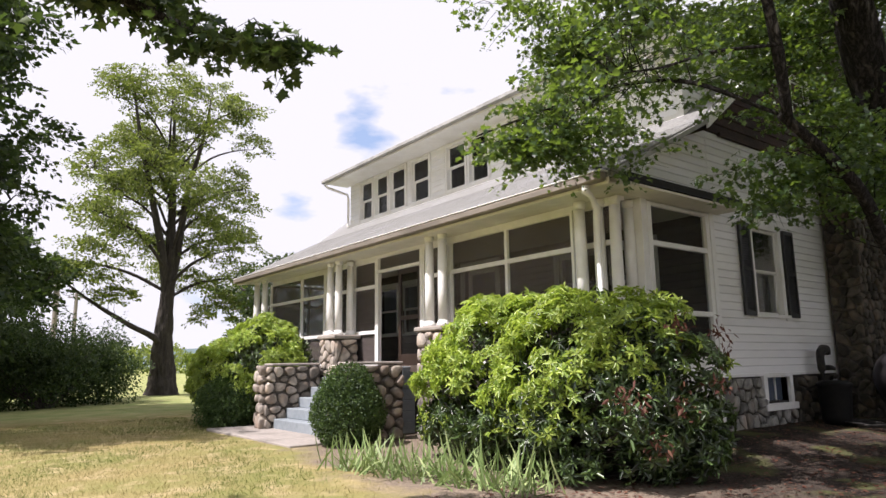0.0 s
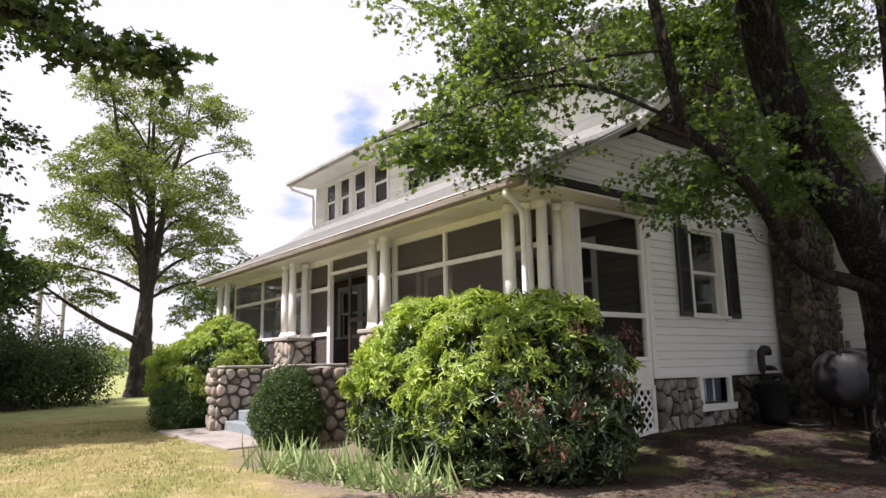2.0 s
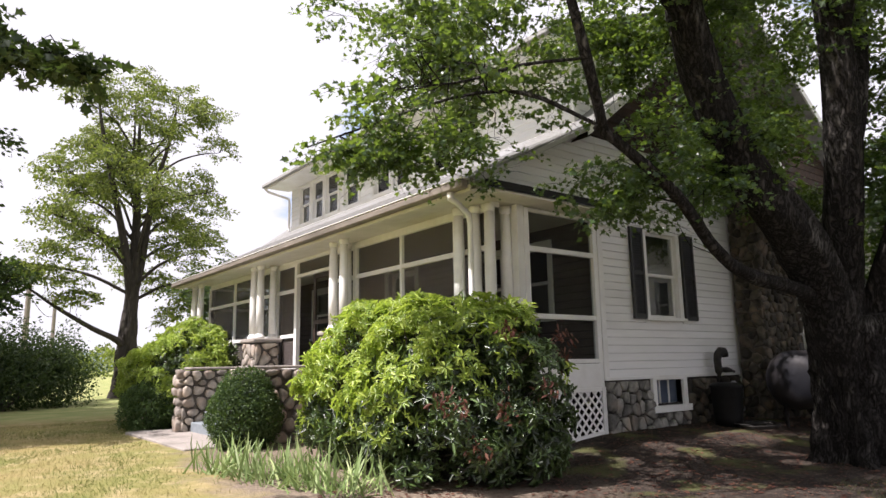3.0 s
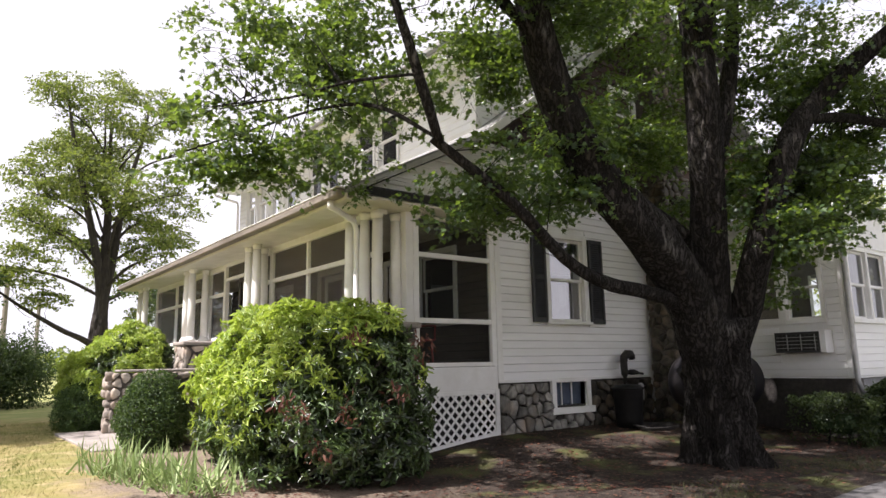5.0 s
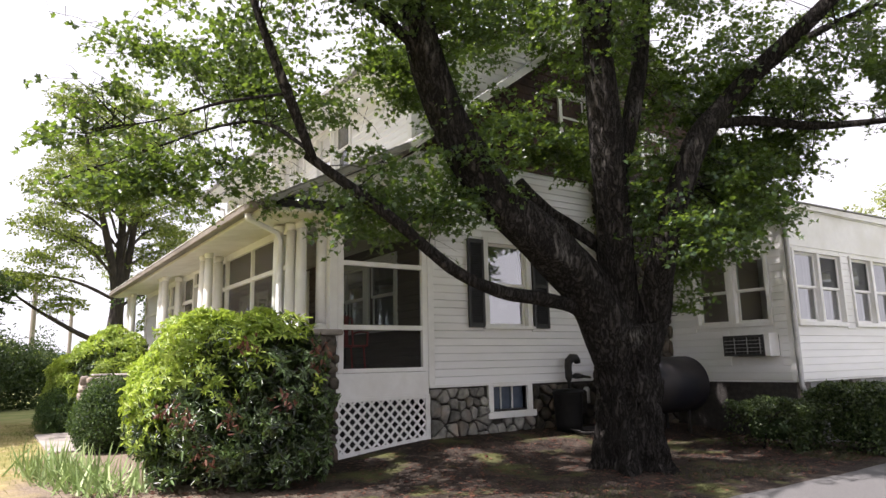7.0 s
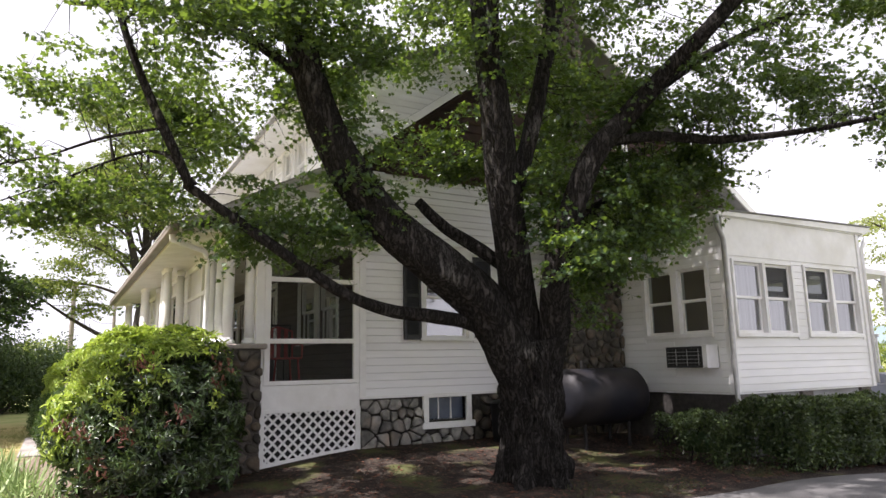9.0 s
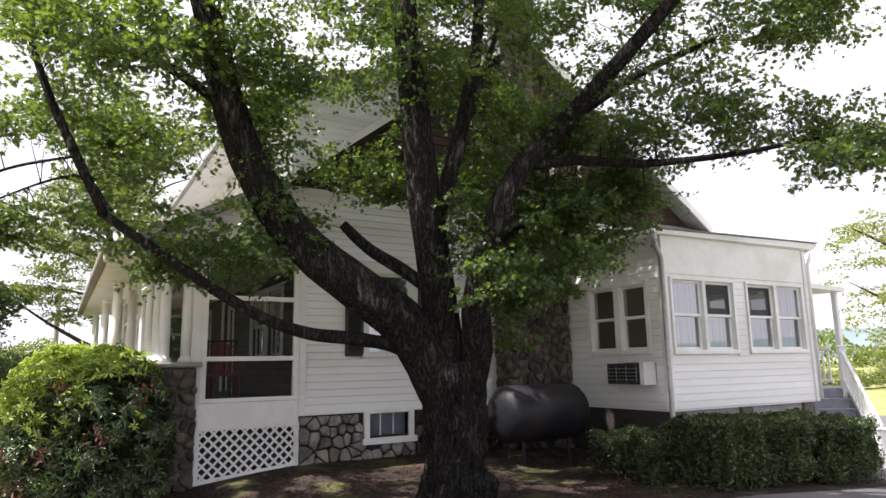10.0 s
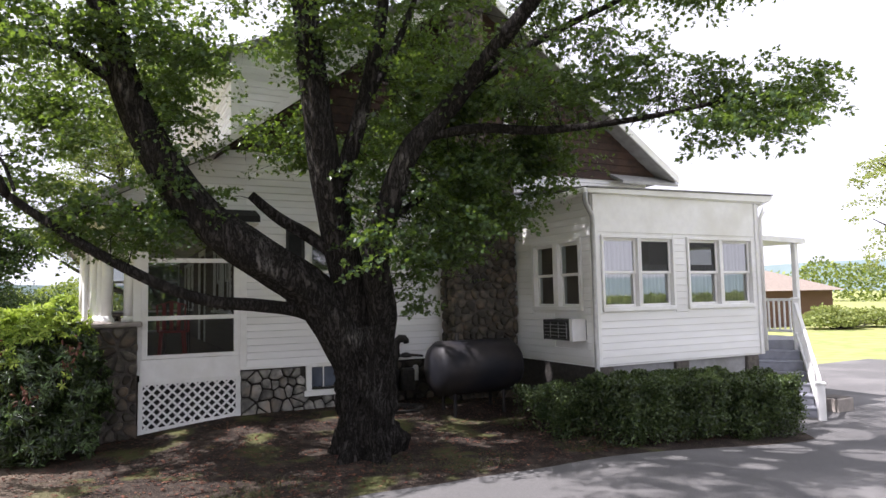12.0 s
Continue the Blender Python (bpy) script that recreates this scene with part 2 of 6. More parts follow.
    l.new(bp.outputs["Normal"], b.inputs["Normal"])
    return m


BARK = bark_mat()
BARKG = mat("grey_bark", (0.06, 0.05, 0.043), (0.03, 0.026, 0.022), 7, 0.95, 0.8, 18, stretch=(2, 2, 0.5))
POLE = mat("weathered_pole", (0.25, 0.22, 0.19), (0.18, 0.16, 0.14), 8, 0.9, 0.3, 30, stretch=(3, 3, 0.4))
MORTAR_DARK = mat("dark_mortar", (0.045, 0.040, 0.035), (0.025, 0.023, 0.021), 14, 0.95, 0.6, 40)
# pane colour that paints in a bluish sky reflection
BASEPANE = mat("sky_tinted_pane", (0.10, 0.125, 0.17), (0.05, 0.065, 0.10), 3, 0.25, 0.02, 30)
VERGE = leaf_mat("verge_blade", (0.035, 0.042, 0.016), (0.10, 0.10, 0.042), (0.09, 0.10, 0.03), 0.7, 0.25)
ASPHALT = mat("asphalt", (0.125, 0.122, 0.119), (0.085, 0.083, 0.081), 55, 0.9, 0.4, 140, stain=(0.165, 0.16, 0.155), stain_scale=0.6)
MAPLE = leaf_mat("maple_leaf", (0.007, 0.019, 0.012), (0.062, 0.105, 0.042), (0.33, 0.50, 0.05), 0.34, 0.26)
FARMAPLE = leaf_mat("far_maple_leaf", (0.020, 0.042, 0.015), (0.25, 0.29, 0.075), (0.30, 0.39, 0.05), 0.45, 0.34)
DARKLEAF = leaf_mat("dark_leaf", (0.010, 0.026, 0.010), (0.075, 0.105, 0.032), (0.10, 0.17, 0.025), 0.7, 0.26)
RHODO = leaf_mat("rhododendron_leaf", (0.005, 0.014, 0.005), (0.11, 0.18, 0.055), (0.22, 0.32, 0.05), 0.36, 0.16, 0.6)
# new growth colour, brightened to carry sunlight as well
RHODO_LIT = leaf_mat("sunlit_fresh_leaf", (0.14, 0.22, 0.04), (0.44, 0.53, 0.11), (0.47, 0.61, 0.07), 0.36, 0.36)
DRYLEAF = leaf_mat("dry_leaf", (0.075, 0.024, 0.016), (0.15, 0.07, 0.04), (0.11, 0.04, 0.022), 0.7, 0.2)
BOXLEAF = leaf_mat("boxwood_leaf", (0.009, 0.028, 0.009), (0.10, 0.16, 0.045), (0.12, 0.20, 0.03), 0.6, 0.3)
IRISLEAF = leaf_mat("iris_leaf", (0.17, 0.25, 0.085), (0.42, 0.49, 0.22), (0.22, 0.32, 0.10), 0.5, 0.3)
GRASS = leaf_mat("dry_grass", (0.24, 0.205, 0.08), (0.38, 0.31, 0.14), (0.30, 0.28, 0.10), 0.8, 0.25)
GRASSG = leaf_mat("green_grass", (0.12, 0.145, 0.04), (0.22, 0.23, 0.07), (0.18, 0.22, 0.05), 0.8, 0.25)
GLASS = sheet_mat("window_glass", (0.02, 0.02, 0.02), 0.9, 0.10)
DARKGLASS = sheet_mat("dark_window_glass", (0.012, 0.011, 0.011), 0.42, 0.08)
GARAGEROOF = mat("weathered_brown_roof", (0.27, 0.22, 0.185), (0.20, 0.165, 0.14), 6, 0.9, 0.2, 40)
STORM = sheet_mat("storm_glass", (0.05, 0.05, 0.05), 0.95, 0.77)
# brown tint puts the haze of reflected light into the front screens
SCREEN = sheet_mat("insect_screen", (0.115, 0.095, 0.088), 0.58, 0.02, 0.6)
# copy without that haze, darker and more see-through
SCREEN_SIDE = sheet_mat("clear_insect_screen", (0.014, 0.012, 0.011), 0.85, 0.02, 0.6)
# porch shade is put into this wall's colour
PORCHWALL_SHADE = mat("shaded_porch_wall", (0.105, 0.082, 0.068), (0.075, 0.058, 0.048), 5, 0.6, 0.08, 50, stretch=(0.35, 0.35, 2.0))
# browner stone, with the deep shade by the chimney put into its colour
STONE_SHADED = mat("shaded_fieldstone", (0.095, 0.082, 0.064), (0.040, 0.037, 0.031), 9, 0.9, 0.6, 28, stain=(0.15, 0.11, 0.075), stain_scale=3.0, per_object=0.6)
HEDGELEAF = leaf_mat("privet_leaf", (0.010, 0.024, 0.009), (0.11, 0.15, 0.05), (0.14, 0.20, 0.03), 0.36, 0.22)
LIGHTLEAF = leaf_mat("pale_leaf", (0.13, 0.17, 0.05), (0.27, 0.30, 0.10), (0.40, 0.45, 0.12), 0.5, 0.45)


def ground_mat():
    """Dry lawn, bare leaf litter under the trees, and far green, by place with ragged borders."""
    m = bpy.data.materials.new("ground_cover")
    m.use_nodes = True
    n, l = m.node_tree.nodes, m.node_tree.links
    b = n["Principled BSDF"]
    b.inputs["Roughness"].default_value = 0.95
    b.inputs["Specular IOR Level"].default_value = 0.15
    tc = n.new("ShaderNodeTexCoord")

    def noise_at(scale, detail=6.0):
        t = n.new("ShaderNodeTexNoise")
        t.inputs["Scale"].default_value, t.inputs["Detail"].default_value = scale, detail
        l.new(tc.outputs["Object"], t.inputs["Vector"])
        return t.outputs["Fac"]

    def ramp(src, lo, hi):
        r = n.new("ShaderNodeMapRange")
        r.inputs["From Min"].default_value, r.inputs["From Max"].default_value = lo, hi
        l.new(src, r.inputs["Value"])
        return r.outputs["Result"]

    def mix(fac, a, c):
        x = n.new("ShaderNodeMixRGB")
        for k, v in ((0, fac), (1, a), (2, c)):
            if isinstance(v, tuple):
                x.inputs[k].default_value = (*v, 1)
            else:
                l.new(v, x.inputs[k])
        return x.outputs["Color"]

    def math2(op, a, c):
        x = n.new("ShaderNodeMath")
        x.operation = op
        for k, v in ((0, a), (1, c)):
            if isinstance(v, (int, float)):
                x.inputs[k].default_value = v
            else:
                l.new(v, x.inputs[k])
        return x.outputs[0]

    lawn = mix(ramp(noise_at(34), 0.35, 0.65), (0.33, 0.265, 0.12), (0.24, 0.20, 0.08))
    lawn = mix(ramp(noise_at(0.55), 0.42, 0.62), lawn, (0.20, 0.20, 0.065))
    lawn = mix(ramp(noise_at(2.6), 0.50, 0.70), lawn, (0.39, 0.315, 0.17))
    # leaf litter, its tone also darkened for the shade under the trees
    shaded_dirt = mix(ramp(noise_at(22), 0.35, 0.65), (0.040, 0.031, 0.025), (0.017, 0.0135, 0.0115))
    shaded_dirt = mix(ramp(noise_at(3.0), 0.5, 0.7), shaded_dirt, (0.075, 0.060, 0.048))
    shaded_dirt = mix(ramp(noise_at(70), 0.60, 0.68), shaded_dirt, (0.17, 0.125, 0.09))
    shaded_dirt = mix(ramp(noise_at(1.3), 0.55, 0.66), shaded_dirt, (0.085, 0.09, 0.035))
    # bed soil, kept pale to stand for sunlit ground by the lawn
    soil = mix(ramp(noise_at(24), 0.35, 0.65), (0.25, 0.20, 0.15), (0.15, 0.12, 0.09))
    meadow = mix(ramp(noise_at(1.4), 0.38, 0.62), (0.21, 0.25, 0.085), (0.31, 0.31, 0.13))
    sx = n.new("ShaderNodeSeparateXYZ")
    l.new(tc.outputs["Object"], sx.inputs["Vector"])
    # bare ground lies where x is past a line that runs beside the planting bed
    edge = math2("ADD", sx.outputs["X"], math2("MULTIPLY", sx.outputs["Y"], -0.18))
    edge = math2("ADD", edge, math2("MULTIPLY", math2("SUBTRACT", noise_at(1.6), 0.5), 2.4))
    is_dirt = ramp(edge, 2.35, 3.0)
    is_shaded_litter = ramp(edge, 4.6, 6.2)
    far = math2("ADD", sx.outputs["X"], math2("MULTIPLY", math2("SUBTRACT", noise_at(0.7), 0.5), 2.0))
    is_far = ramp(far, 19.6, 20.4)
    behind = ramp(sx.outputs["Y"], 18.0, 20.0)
    col = mix(is_dirt, lawn, mix(is_shaded_litter, soil, shaded_dirt))
    col = mix(math2("MAXIMUM", is_far, behind), col, meadow)
    l.new(col, b.inputs["Base Color"])
    bp = n.new("ShaderNodeBump")
    bp.inputs["Strength"].default_value, bp.inputs["Distance"].default_value = 0.8, 0.04
    l.new(noise_at(30, 8.0), bp.inputs["Height"])
    l.new(bp.outputs["Normal"], b.inputs["Normal"])
    return m


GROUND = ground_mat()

# ---- building helpers ----
def side(y):
    return lambda u, v, n=0.0: (u, y - n, v)          # wall that faces -y


def front(x):
    return lambda u, v, n=0.0: (x - n, u, v)          # wall that faces -x


def east(x):
    return lambda u, v, n=0.0: (x + n, u, v)          # wall that faces +x


def plain(u, v, n=0.0):
    return (u, v, n)


class Shape:
    """Vertices and faces of one mesh."""

    def __init__(self):
        self.v, self.f = [], []

    def box(self, u0, u1, v0, v1, n0, n1, F=plain, b=0.004):
        """A box with chamfered edges; (u, v, n) by the wall frame F, or x, y, z."""
        lo, hi = (u0, v0, n0), (u1, v1, n1)
        b = min(b, *(0.3 * abs(hi[k] - lo[k]) for k in range(3)))
        base = len(self.v)
        idx = {}
        for sx in (0, 1):
            for sy in (0, 1):
                for sz in (0, 1):
                    s = (sx, sy, sz)
                    for k in range(3):
                        p = []
                        for j in range(3):
                            e = hi[j] if s[j] else lo[j]
                            if j != k:
                                e += -b if s[j] else b
                            p.append(e)
                        idx[s, k] = len(self.v)
                        self.v.append(F(*p))
        for k in range(3):
            i, j = [a for a in range(3) if a != k]
            for s in (0, 1):
                q = []
                for a, c in ((0, 0), (1, 0), (1, 1), (0, 1)):
                    t = [0, 0, 0]
                    t[k], t[i], t[j] = s, a, c
                    q.append(idx[tuple(t), k])
                self.f.append(q)
        for k in range(3):
            i, j = [a for a in range(3) if a != k]
            for a in (0, 1):
                for c in (0, 1):
                    t0, t1 = [0, 0, 0], [0, 0, 0]
                    t0[i], t0[j], t1[i], t1[j], t1[k] = a, c, a, c, 1
                    t0, t1 = tuple(t0), tuple(t1)
                    self.f.append([idx[t0, i], idx[t1, i], idx[t1, j], idx[t0, j]])
        for sx in (0, 1):
            for sy in (0, 1):
                for sz in (0, 1):
                    self.f.append([idx[(sx, sy, sz), k] for k in range(3)])
        return self

    def prism(self, poly, n0, n1, F=plain):
        """A polygon of (u, v) drawn out from n0 to n1."""
        k, m = len(self.v), len(poly)
        self.v += [F(u, v, n0) for u, v in poly] + [F(u, v, n1) for u, v in poly]
        self.f.append(list(range(k, k + m)))
        self.f.append(list(range(k + 2 * m - 1, k + m - 1, -1)))
        for i in range(m):
            j = (i + 1) % m
            self.f.append([k + i, k + j, k + m + j, k + m + i])
        return self

    def tube(self, pts, radii, seg=10, wob=0.0, seed=0.0, caps=True):
        """A round, tapering tube along points."""
        pts = [Vector(p) for p in pts]
        k = len(self.v)
        side_v = None
        for i, p in enumerate(pts):
            d = (pts[min(i + 1, len(pts) - 1)] - pts[max(i - 1, 0)]).normalized()
            if side_v is None:
                side_v = d.orthogonal().normalized()
            side_v = (side_v - d * side_v.dot(d)).normalized()
            up = d.cross(side_v)
            for s in range(seg):
                a = 2 * math.pi * s / seg
                w = radii[i]
                q = side_v * math.cos(a) + up * math.sin(a)
                if wob:
                    w *= 1 + wob * noise.noise((p + q * 0.3) * 3.1 + Vector((seed, 0, 0)))
                self.v.append(tuple(p + q * w))
        for i in range(len(pts) - 1):
            for s in range(seg):
                t = (s + 1) % seg
                self.f.append([k + i * seg + s, k + i * seg + t, k + (i + 1) * seg + t, k + (i + 1) * seg + s])
        if caps:
            self.f.append([k + s for s in range(seg)][::-1])
            self.f.append([k + (len(pts) - 1) * seg + s for s in range(seg)])
        return self

    def lathe(self, profile, centre, seg=20):
        """Rings of (radius, z) about an upright axis at centre."""
        return self.tube([(centre[0], centre[1], z) for _, z in profile], [r for r, _ in profile], seg)

    def mesh(self, name, smooth=False):
        me = bpy.data.meshes.new(name)
        me.from_pydata(self.v, [], self.f)
        if smooth:
            me.polygons.foreach_set("use_smooth", [True] * len(me.polygons))
        me.update()
        return me


def thing(name, base, label, category, group="", kind=""):
    """An Empty at the thing's base."""
    ob = new(name)
    ob.matrix_basis = Matrix.Translation(base)
    ob.empty_display_size = 0.2
    return tagged(ob, label, category, group, kind)


def part(name, shape, material, parent=None, label="", smooth=False):
    """Links a shape, in world metres, as one mesh under a thing or a part."""
    me = shape.mesh(name, smooth) if isinstance(shape, Shape) else shape
    if not me.materials:
        me.materials.append(material)
    ob = new(name, me)
    if parent is not None:
        ob.parent = parent
        m = parent.matrix_basis.copy()
        q = parent
        while q.parent is not None:
            q = q.parent
        ob.matrix_parent_inverse = q.matrix_basis.inverted() if parent.parent is None else Matrix.Identity(4)
    if label:
        tagged(ob, label)
    return ob


def structure(name, shape, material, label, category):
    ob = part(name, shape, material)
    return tagged(ob, label, category, kind="structure")




def cut_spans(a, b, v0, v1, holes):
    """What is left of the stretch a to b of a course v0 to v1 beside the holes (u0, u1, v0, v1)."""
    spans = [(a, b)]
    for h0, h1, g0, g1 in holes:
        if g0 < v1 - 0.01 and g1 > v0 + 0.01:
            nxt = []
            for s, e in spans:
                if h1 <= s or h0 >= e:
                    nxt.append((s, e))
                    continue
                if h0 > s + 0.02:
                    nxt.append((s, h0))
                if h1 < e - 0.02:
                    nxt.append((h1, e))
            spans = nxt
    return spans


def clapboards(parent, F, v0, v1, reach, holes=(), course=0.118, material=None, name="clapboard", lip=0.022):
    """Lapped boards, each its own piece; reach(v) gives the ends of the wall at that height."""
    v = v0
    while v < v1 - 0.03:
        w = min(v + course, v1)
        (a0, b0), (a1, b1) = reach(v), reach(w)
        if max(a0, a1) < min(b0, b1) - 0.05:
            for s, e in cut_spans(min(a0, a1), max(b0, b1), v, w, holes):
                sl, sh = max(s, a0), max(s, a1)
                el, eh = min(e, b0), min(e, b1)
                if el - sl < 0.03 and eh - sh < 0.03:
                    continue
                sp = Shape()
                t = 0.006
                # the butt edge is undercut, so that it stands in its own shade
                sp.v = [F(sl, v - 0.012, 0.0), F(el, v - 0.012, 0.0), F(eh, w, 0.0), F(sh, w, 0.0),
                        F(sl, v - 0.012, 0.006), F(el, v - 0.012, 0.006), F(el, v - 0.012 + 0.5 * lip, lip + t), F(sl, v - 0.012 + 0.5 * lip, lip + t), F(eh, w, t), F(sh, w, t)]
                sp.f = [[3, 2, 1, 0], [4, 5, 6, 7], [7, 6, 8, 9], [0, 1, 5, 4], [2, 3, 9, 8], [1, 2, 8, 6, 5], [3, 0, 4, 7, 9]]
                part(name, sp, material or SIDING, parent)
        v = w


def wall_with_holes(F, u0, u1, v0, v1, holes, thick):
    """A wall slab with openings that go through it."""
    us = sorted({u0, u1, *[h[0] for h in holes], *[h[1] for h in holes]})
    vs = sorted({v0, v1, *[h[2] for h in holes], *[h[3] for h in holes]})
    s = Shape()
    for a, b in zip(us, us[1:]):
        run = None
        for c, d in zip(vs, vs[1:]):
            mu, mv = (a + b) / 2, (c + d) / 2
            hole = any(h[0] < mu < h[1] and h[2] < mv < h[3] for h in holes)
            if hole:
                if run:
                    s.prism([(a, run[0]), (b, run[0]), (b, run[1]), (a, run[1])], -thick, 0, F)
                run = None
            else:
                run = (run[0], d) if run else (c, d)
        if run:
            s.prism([(a, run[0]), (b, run[0]), (b, run[1]), (a, run[1])], -thick, 0, F)
    return s


def sash_window(parent, F, u0, u1, v0, v1, casing=0.10, glass=None, label="", curtain=0.0, bars=0, sill=True, upper=None, hang=True):
    """Double-hung window in an opening: casing, sill, two sashes, panes, and a blind or curtain behind."""
    w = part("window", Shape().box(u0 - casing, u0, v0, v1 + casing, 0.0, 0.045, F).box(u1, u1 + casing, v0, v1 + casing, 0.0, 0.045, F)
             .box(u0, u1, v1, v1 + casing, 0.0, 0.045, F), WHITE, parent, label)
    if sill:
        part("sill", Shape().box(u0 - casing - 0.03, u1 + casing + 0.03, v0 - 0.05, v0, -0.05, 0.085, F), WHITE, w)
    else:
        part("sill", Shape().box(u0 - casing, u1 + casing, v0 - 0.07, v0, 0.0, 0.05, F), WHITE, w)
    mid = (v0 + v1) / 2
    r = 0.045
    for nm, a, b, n in (("lower_sash", v0, mid + 0.02, -0.05), ("upper_sash", mid - 0.02, v1, -0.015)):
        s = Shape()
        s.box(u0, u0 + r, a, b, n - 0.03, n, F).box(u1 - r, u1, a, b, n - 0.03, n, F)
        s.box(u0 + r, u1 - r, a, a + r, n - 0.03, n, F).box(u0 + r, u1 - r, b - r, b, n - 0.03, n, F)
        for k in range(bars):
            c = u0 + (u1 - u0) * (k + 1) / (bars + 1)
            s.box(c - 0.009, c + 0.009, a + r, b - r, n - 0.025, n - 0.005, F, 0.002)
        part(nm, s, WHITE, w)
        pane = part("pane", Shape().box(u0 + r - 0.004, u1 - r + 0.004, a + r - 0.004, b - r + 0.004, n - 0.018, n - 0.014, F, 0.0),
                    (upper if upper and nm == "upper_sash" else glass) or GLASS, w)
        pane.visible_shadow = False
    if curtain:
        part("curtain", ripple(F, u0, u1, *((v1 - (v1 - v0) * curtain, v1) if hang else (v0, v0 + (v1 - v0) * curtain)), -0.095), CURTAIN, w, "white window curtain")
    return w


def ripple(F, u0, u1, v0, v1, n):
    """Hanging cloth with soft folds and some thickness."""
    s = Shape()
    k = 26
    for i in range(k + 1):
        u = u0 + (u1 - u0) * i / k
        d = 0.018 * math.sin(i * 1.9) + 0.01 * math.sin(i * 0.7)
        s.v += [F(u, v0, n + d), F(u, v1, n + d * 0.6), F(u, v1, n + d * 0.6 - 0.006), F(u, v0, n + d - 0.006)]
    for i in range(k):
        a, b = 4 * i, 4 * i + 4
        s.f += [[a, b, b + 1, a + 1], [a + 3, a + 2, b + 2, b + 3], [a, a + 3, b + 3, b], [a + 1, b + 1, b + 2, a + 2]]
    return s


def clip_half(poly, px, py, nx, ny):
    out = []
    for i, (x, y) in enumerate(poly):
        x2, y2 = poly[(i + 1) % len(poly)]
        d, d2 = (x - px) * nx + (y - py) * ny, (x2 - px) * nx + (y2 - py) * ny
        if d <= 0:
            out.append((x, y))
        if (d < 0 < d2) or (d2 < 0 < d):
            t = d / (d - d2)
            out.append((x + (x2 - x) * t, y + (y2 - y) * t))
    return out


def fieldstones(parent, F, u0, u1, v0, v1, size, proud=0.05, seed=1, holes=(), gap=0.010, squash=1.35, material=None, corner=0.27, flat=False):
    """Irregular rounded stones that fill a stretch of wall, each its own piece, with recessed joints."""
    r = random.Random(seed)
    sites = []
    nv = max(1, round((v1 - v0) / (size / squash ** 0.5)))
    nu = max(1, round((u1 - u0) / (size * squash ** 0.5)))
    du, dv = (u1 - u0) / nu, (v1 - v0) / nv
    for j in range(nv):
        for i in range(nu):
            if r.random() < (0.3 if flat else 0.12):
                continue
            sites.append((u0 + (i + 0.5 + (0.5 if j % 2 else 0) * 0.8 - 0.2 + r.uniform(-0.44, 0.44)) * du, v0 + (j + 0.5 + r.uniform(-0.44, 0.44)) * dv))
    for a, (sx, sy) in enumerate(sites):
        poly = [(u0, v0), (u1, v0), (u1, v1), (u0, v1)]
        for c, (tx, ty) in enumerate(sites):
            if c != a and abs(tx - sx) < 4 * du and abs(ty - sy) < 4 * dv:
                poly = clip_half(poly, (sx + tx) / 2, (sy + ty) / 2, tx - sx, ty - sy)
                if not poly:
                    break
        if len(poly) < 3:
            continue
        cx, cy = sum(p[0] for p in poly) / len(poly), sum(p[1] for p in poly) / len(poly)
        if any(h[0] - 0.02 < cx < h[1] + 0.02 and h[2] - 0.02 < cy < h[3] + 0.02 for h in holes):
            continue
        # soften the corners, then three rings from the joint to the face
        soft = []
        for i, p in enumerate(poly):
            q = poly[(i + 1) % len(poly)]
            if math.hypot(p[0] - q[0], p[1] - q[1]) < 0.012:
                continue
            soft += [(p[0] * (1 - corner) + q[0] * corner, p[1] * (1 - corner) + q[1] * corner), (p[0] * corner + q[0] * (1 - corner), p[1] * corner + q[1] * (1 - corner))]
        if len(soft) < 5:
            continue
        rad = min(math.hypot(p[0] - cx, p[1] - cy) for p in soft) + 0.01
        g = min(gap, rad * 0.25)
        h = proud * r.uniform(0.65, 1.25)
        s = Shape()
        tilt = (r.uniform(-0.12, 0.12), r.uniform(-0.12, 0.12))
        for shrink, n in ((1 - g / rad, -0.02), (1 - g / rad, h * (0.75 if flat else 0.5)), ((0.92 if flat else 0.86) - 0.5 * g / rad, h * (0.97 if flat else 0.86)), (0.5, h)):
            for x, y in soft:
                px, py = cx + (x - cx) * shrink, cy + (y - cy) * shrink
                s.v.append(F(px, py, n + (tilt[0] * (px - cx) + tilt[1] * (py - cy) if n > 0.0 else 0)))
        m = len(soft)
        for k in range(3):
            for i in range(m):
                j = (i + 1) % m
                s.f.append([k * m + i, k * m + j, (k + 1) * m + j, (k + 1) * m + i])
        s.f.append([3 * m + i for i in range(m)])
        part("stone", s, material or STONE, parent, smooth=True)

# ---- ground ----
def smooth(a, b, x):
    t = min(1.0, max(0.0, (x - a) / (b - a)))
    return t * t * (3 - 2 * t)


def ground_z(x, y):
    """Nearly level ground that rises to the house wall and falls off past the drive."""
    z = 0.02 + 0.04 * noise.noise(Vector((x * 0.12, y * 0.12, 0.3)))
    z += 0.25 * smooth(2.6, 5.2, y) * smooth(6.4, 9.2, x) * (1 - smooth(13.0, 17.0, x)) * (1 - smooth(17, 22, y))
    z += 0.03 * math.exp(-((x - 10.1) ** 2 + (y - 2.5) ** 2) / 2.5)
    z -= 0.22 * smooth(13.0, 17.5, x) * (1 - smooth(30, 60, y))
    return z


def axis_steps(lo, hi, near_lo, near_hi, fine):
    out = list(np.arange(near_lo, near_hi + fine / 2, fine))
    d, x = fine, near_hi
    while x < hi:
        d *= 1.35
        x = min(hi, x + d)
        out.append(x)
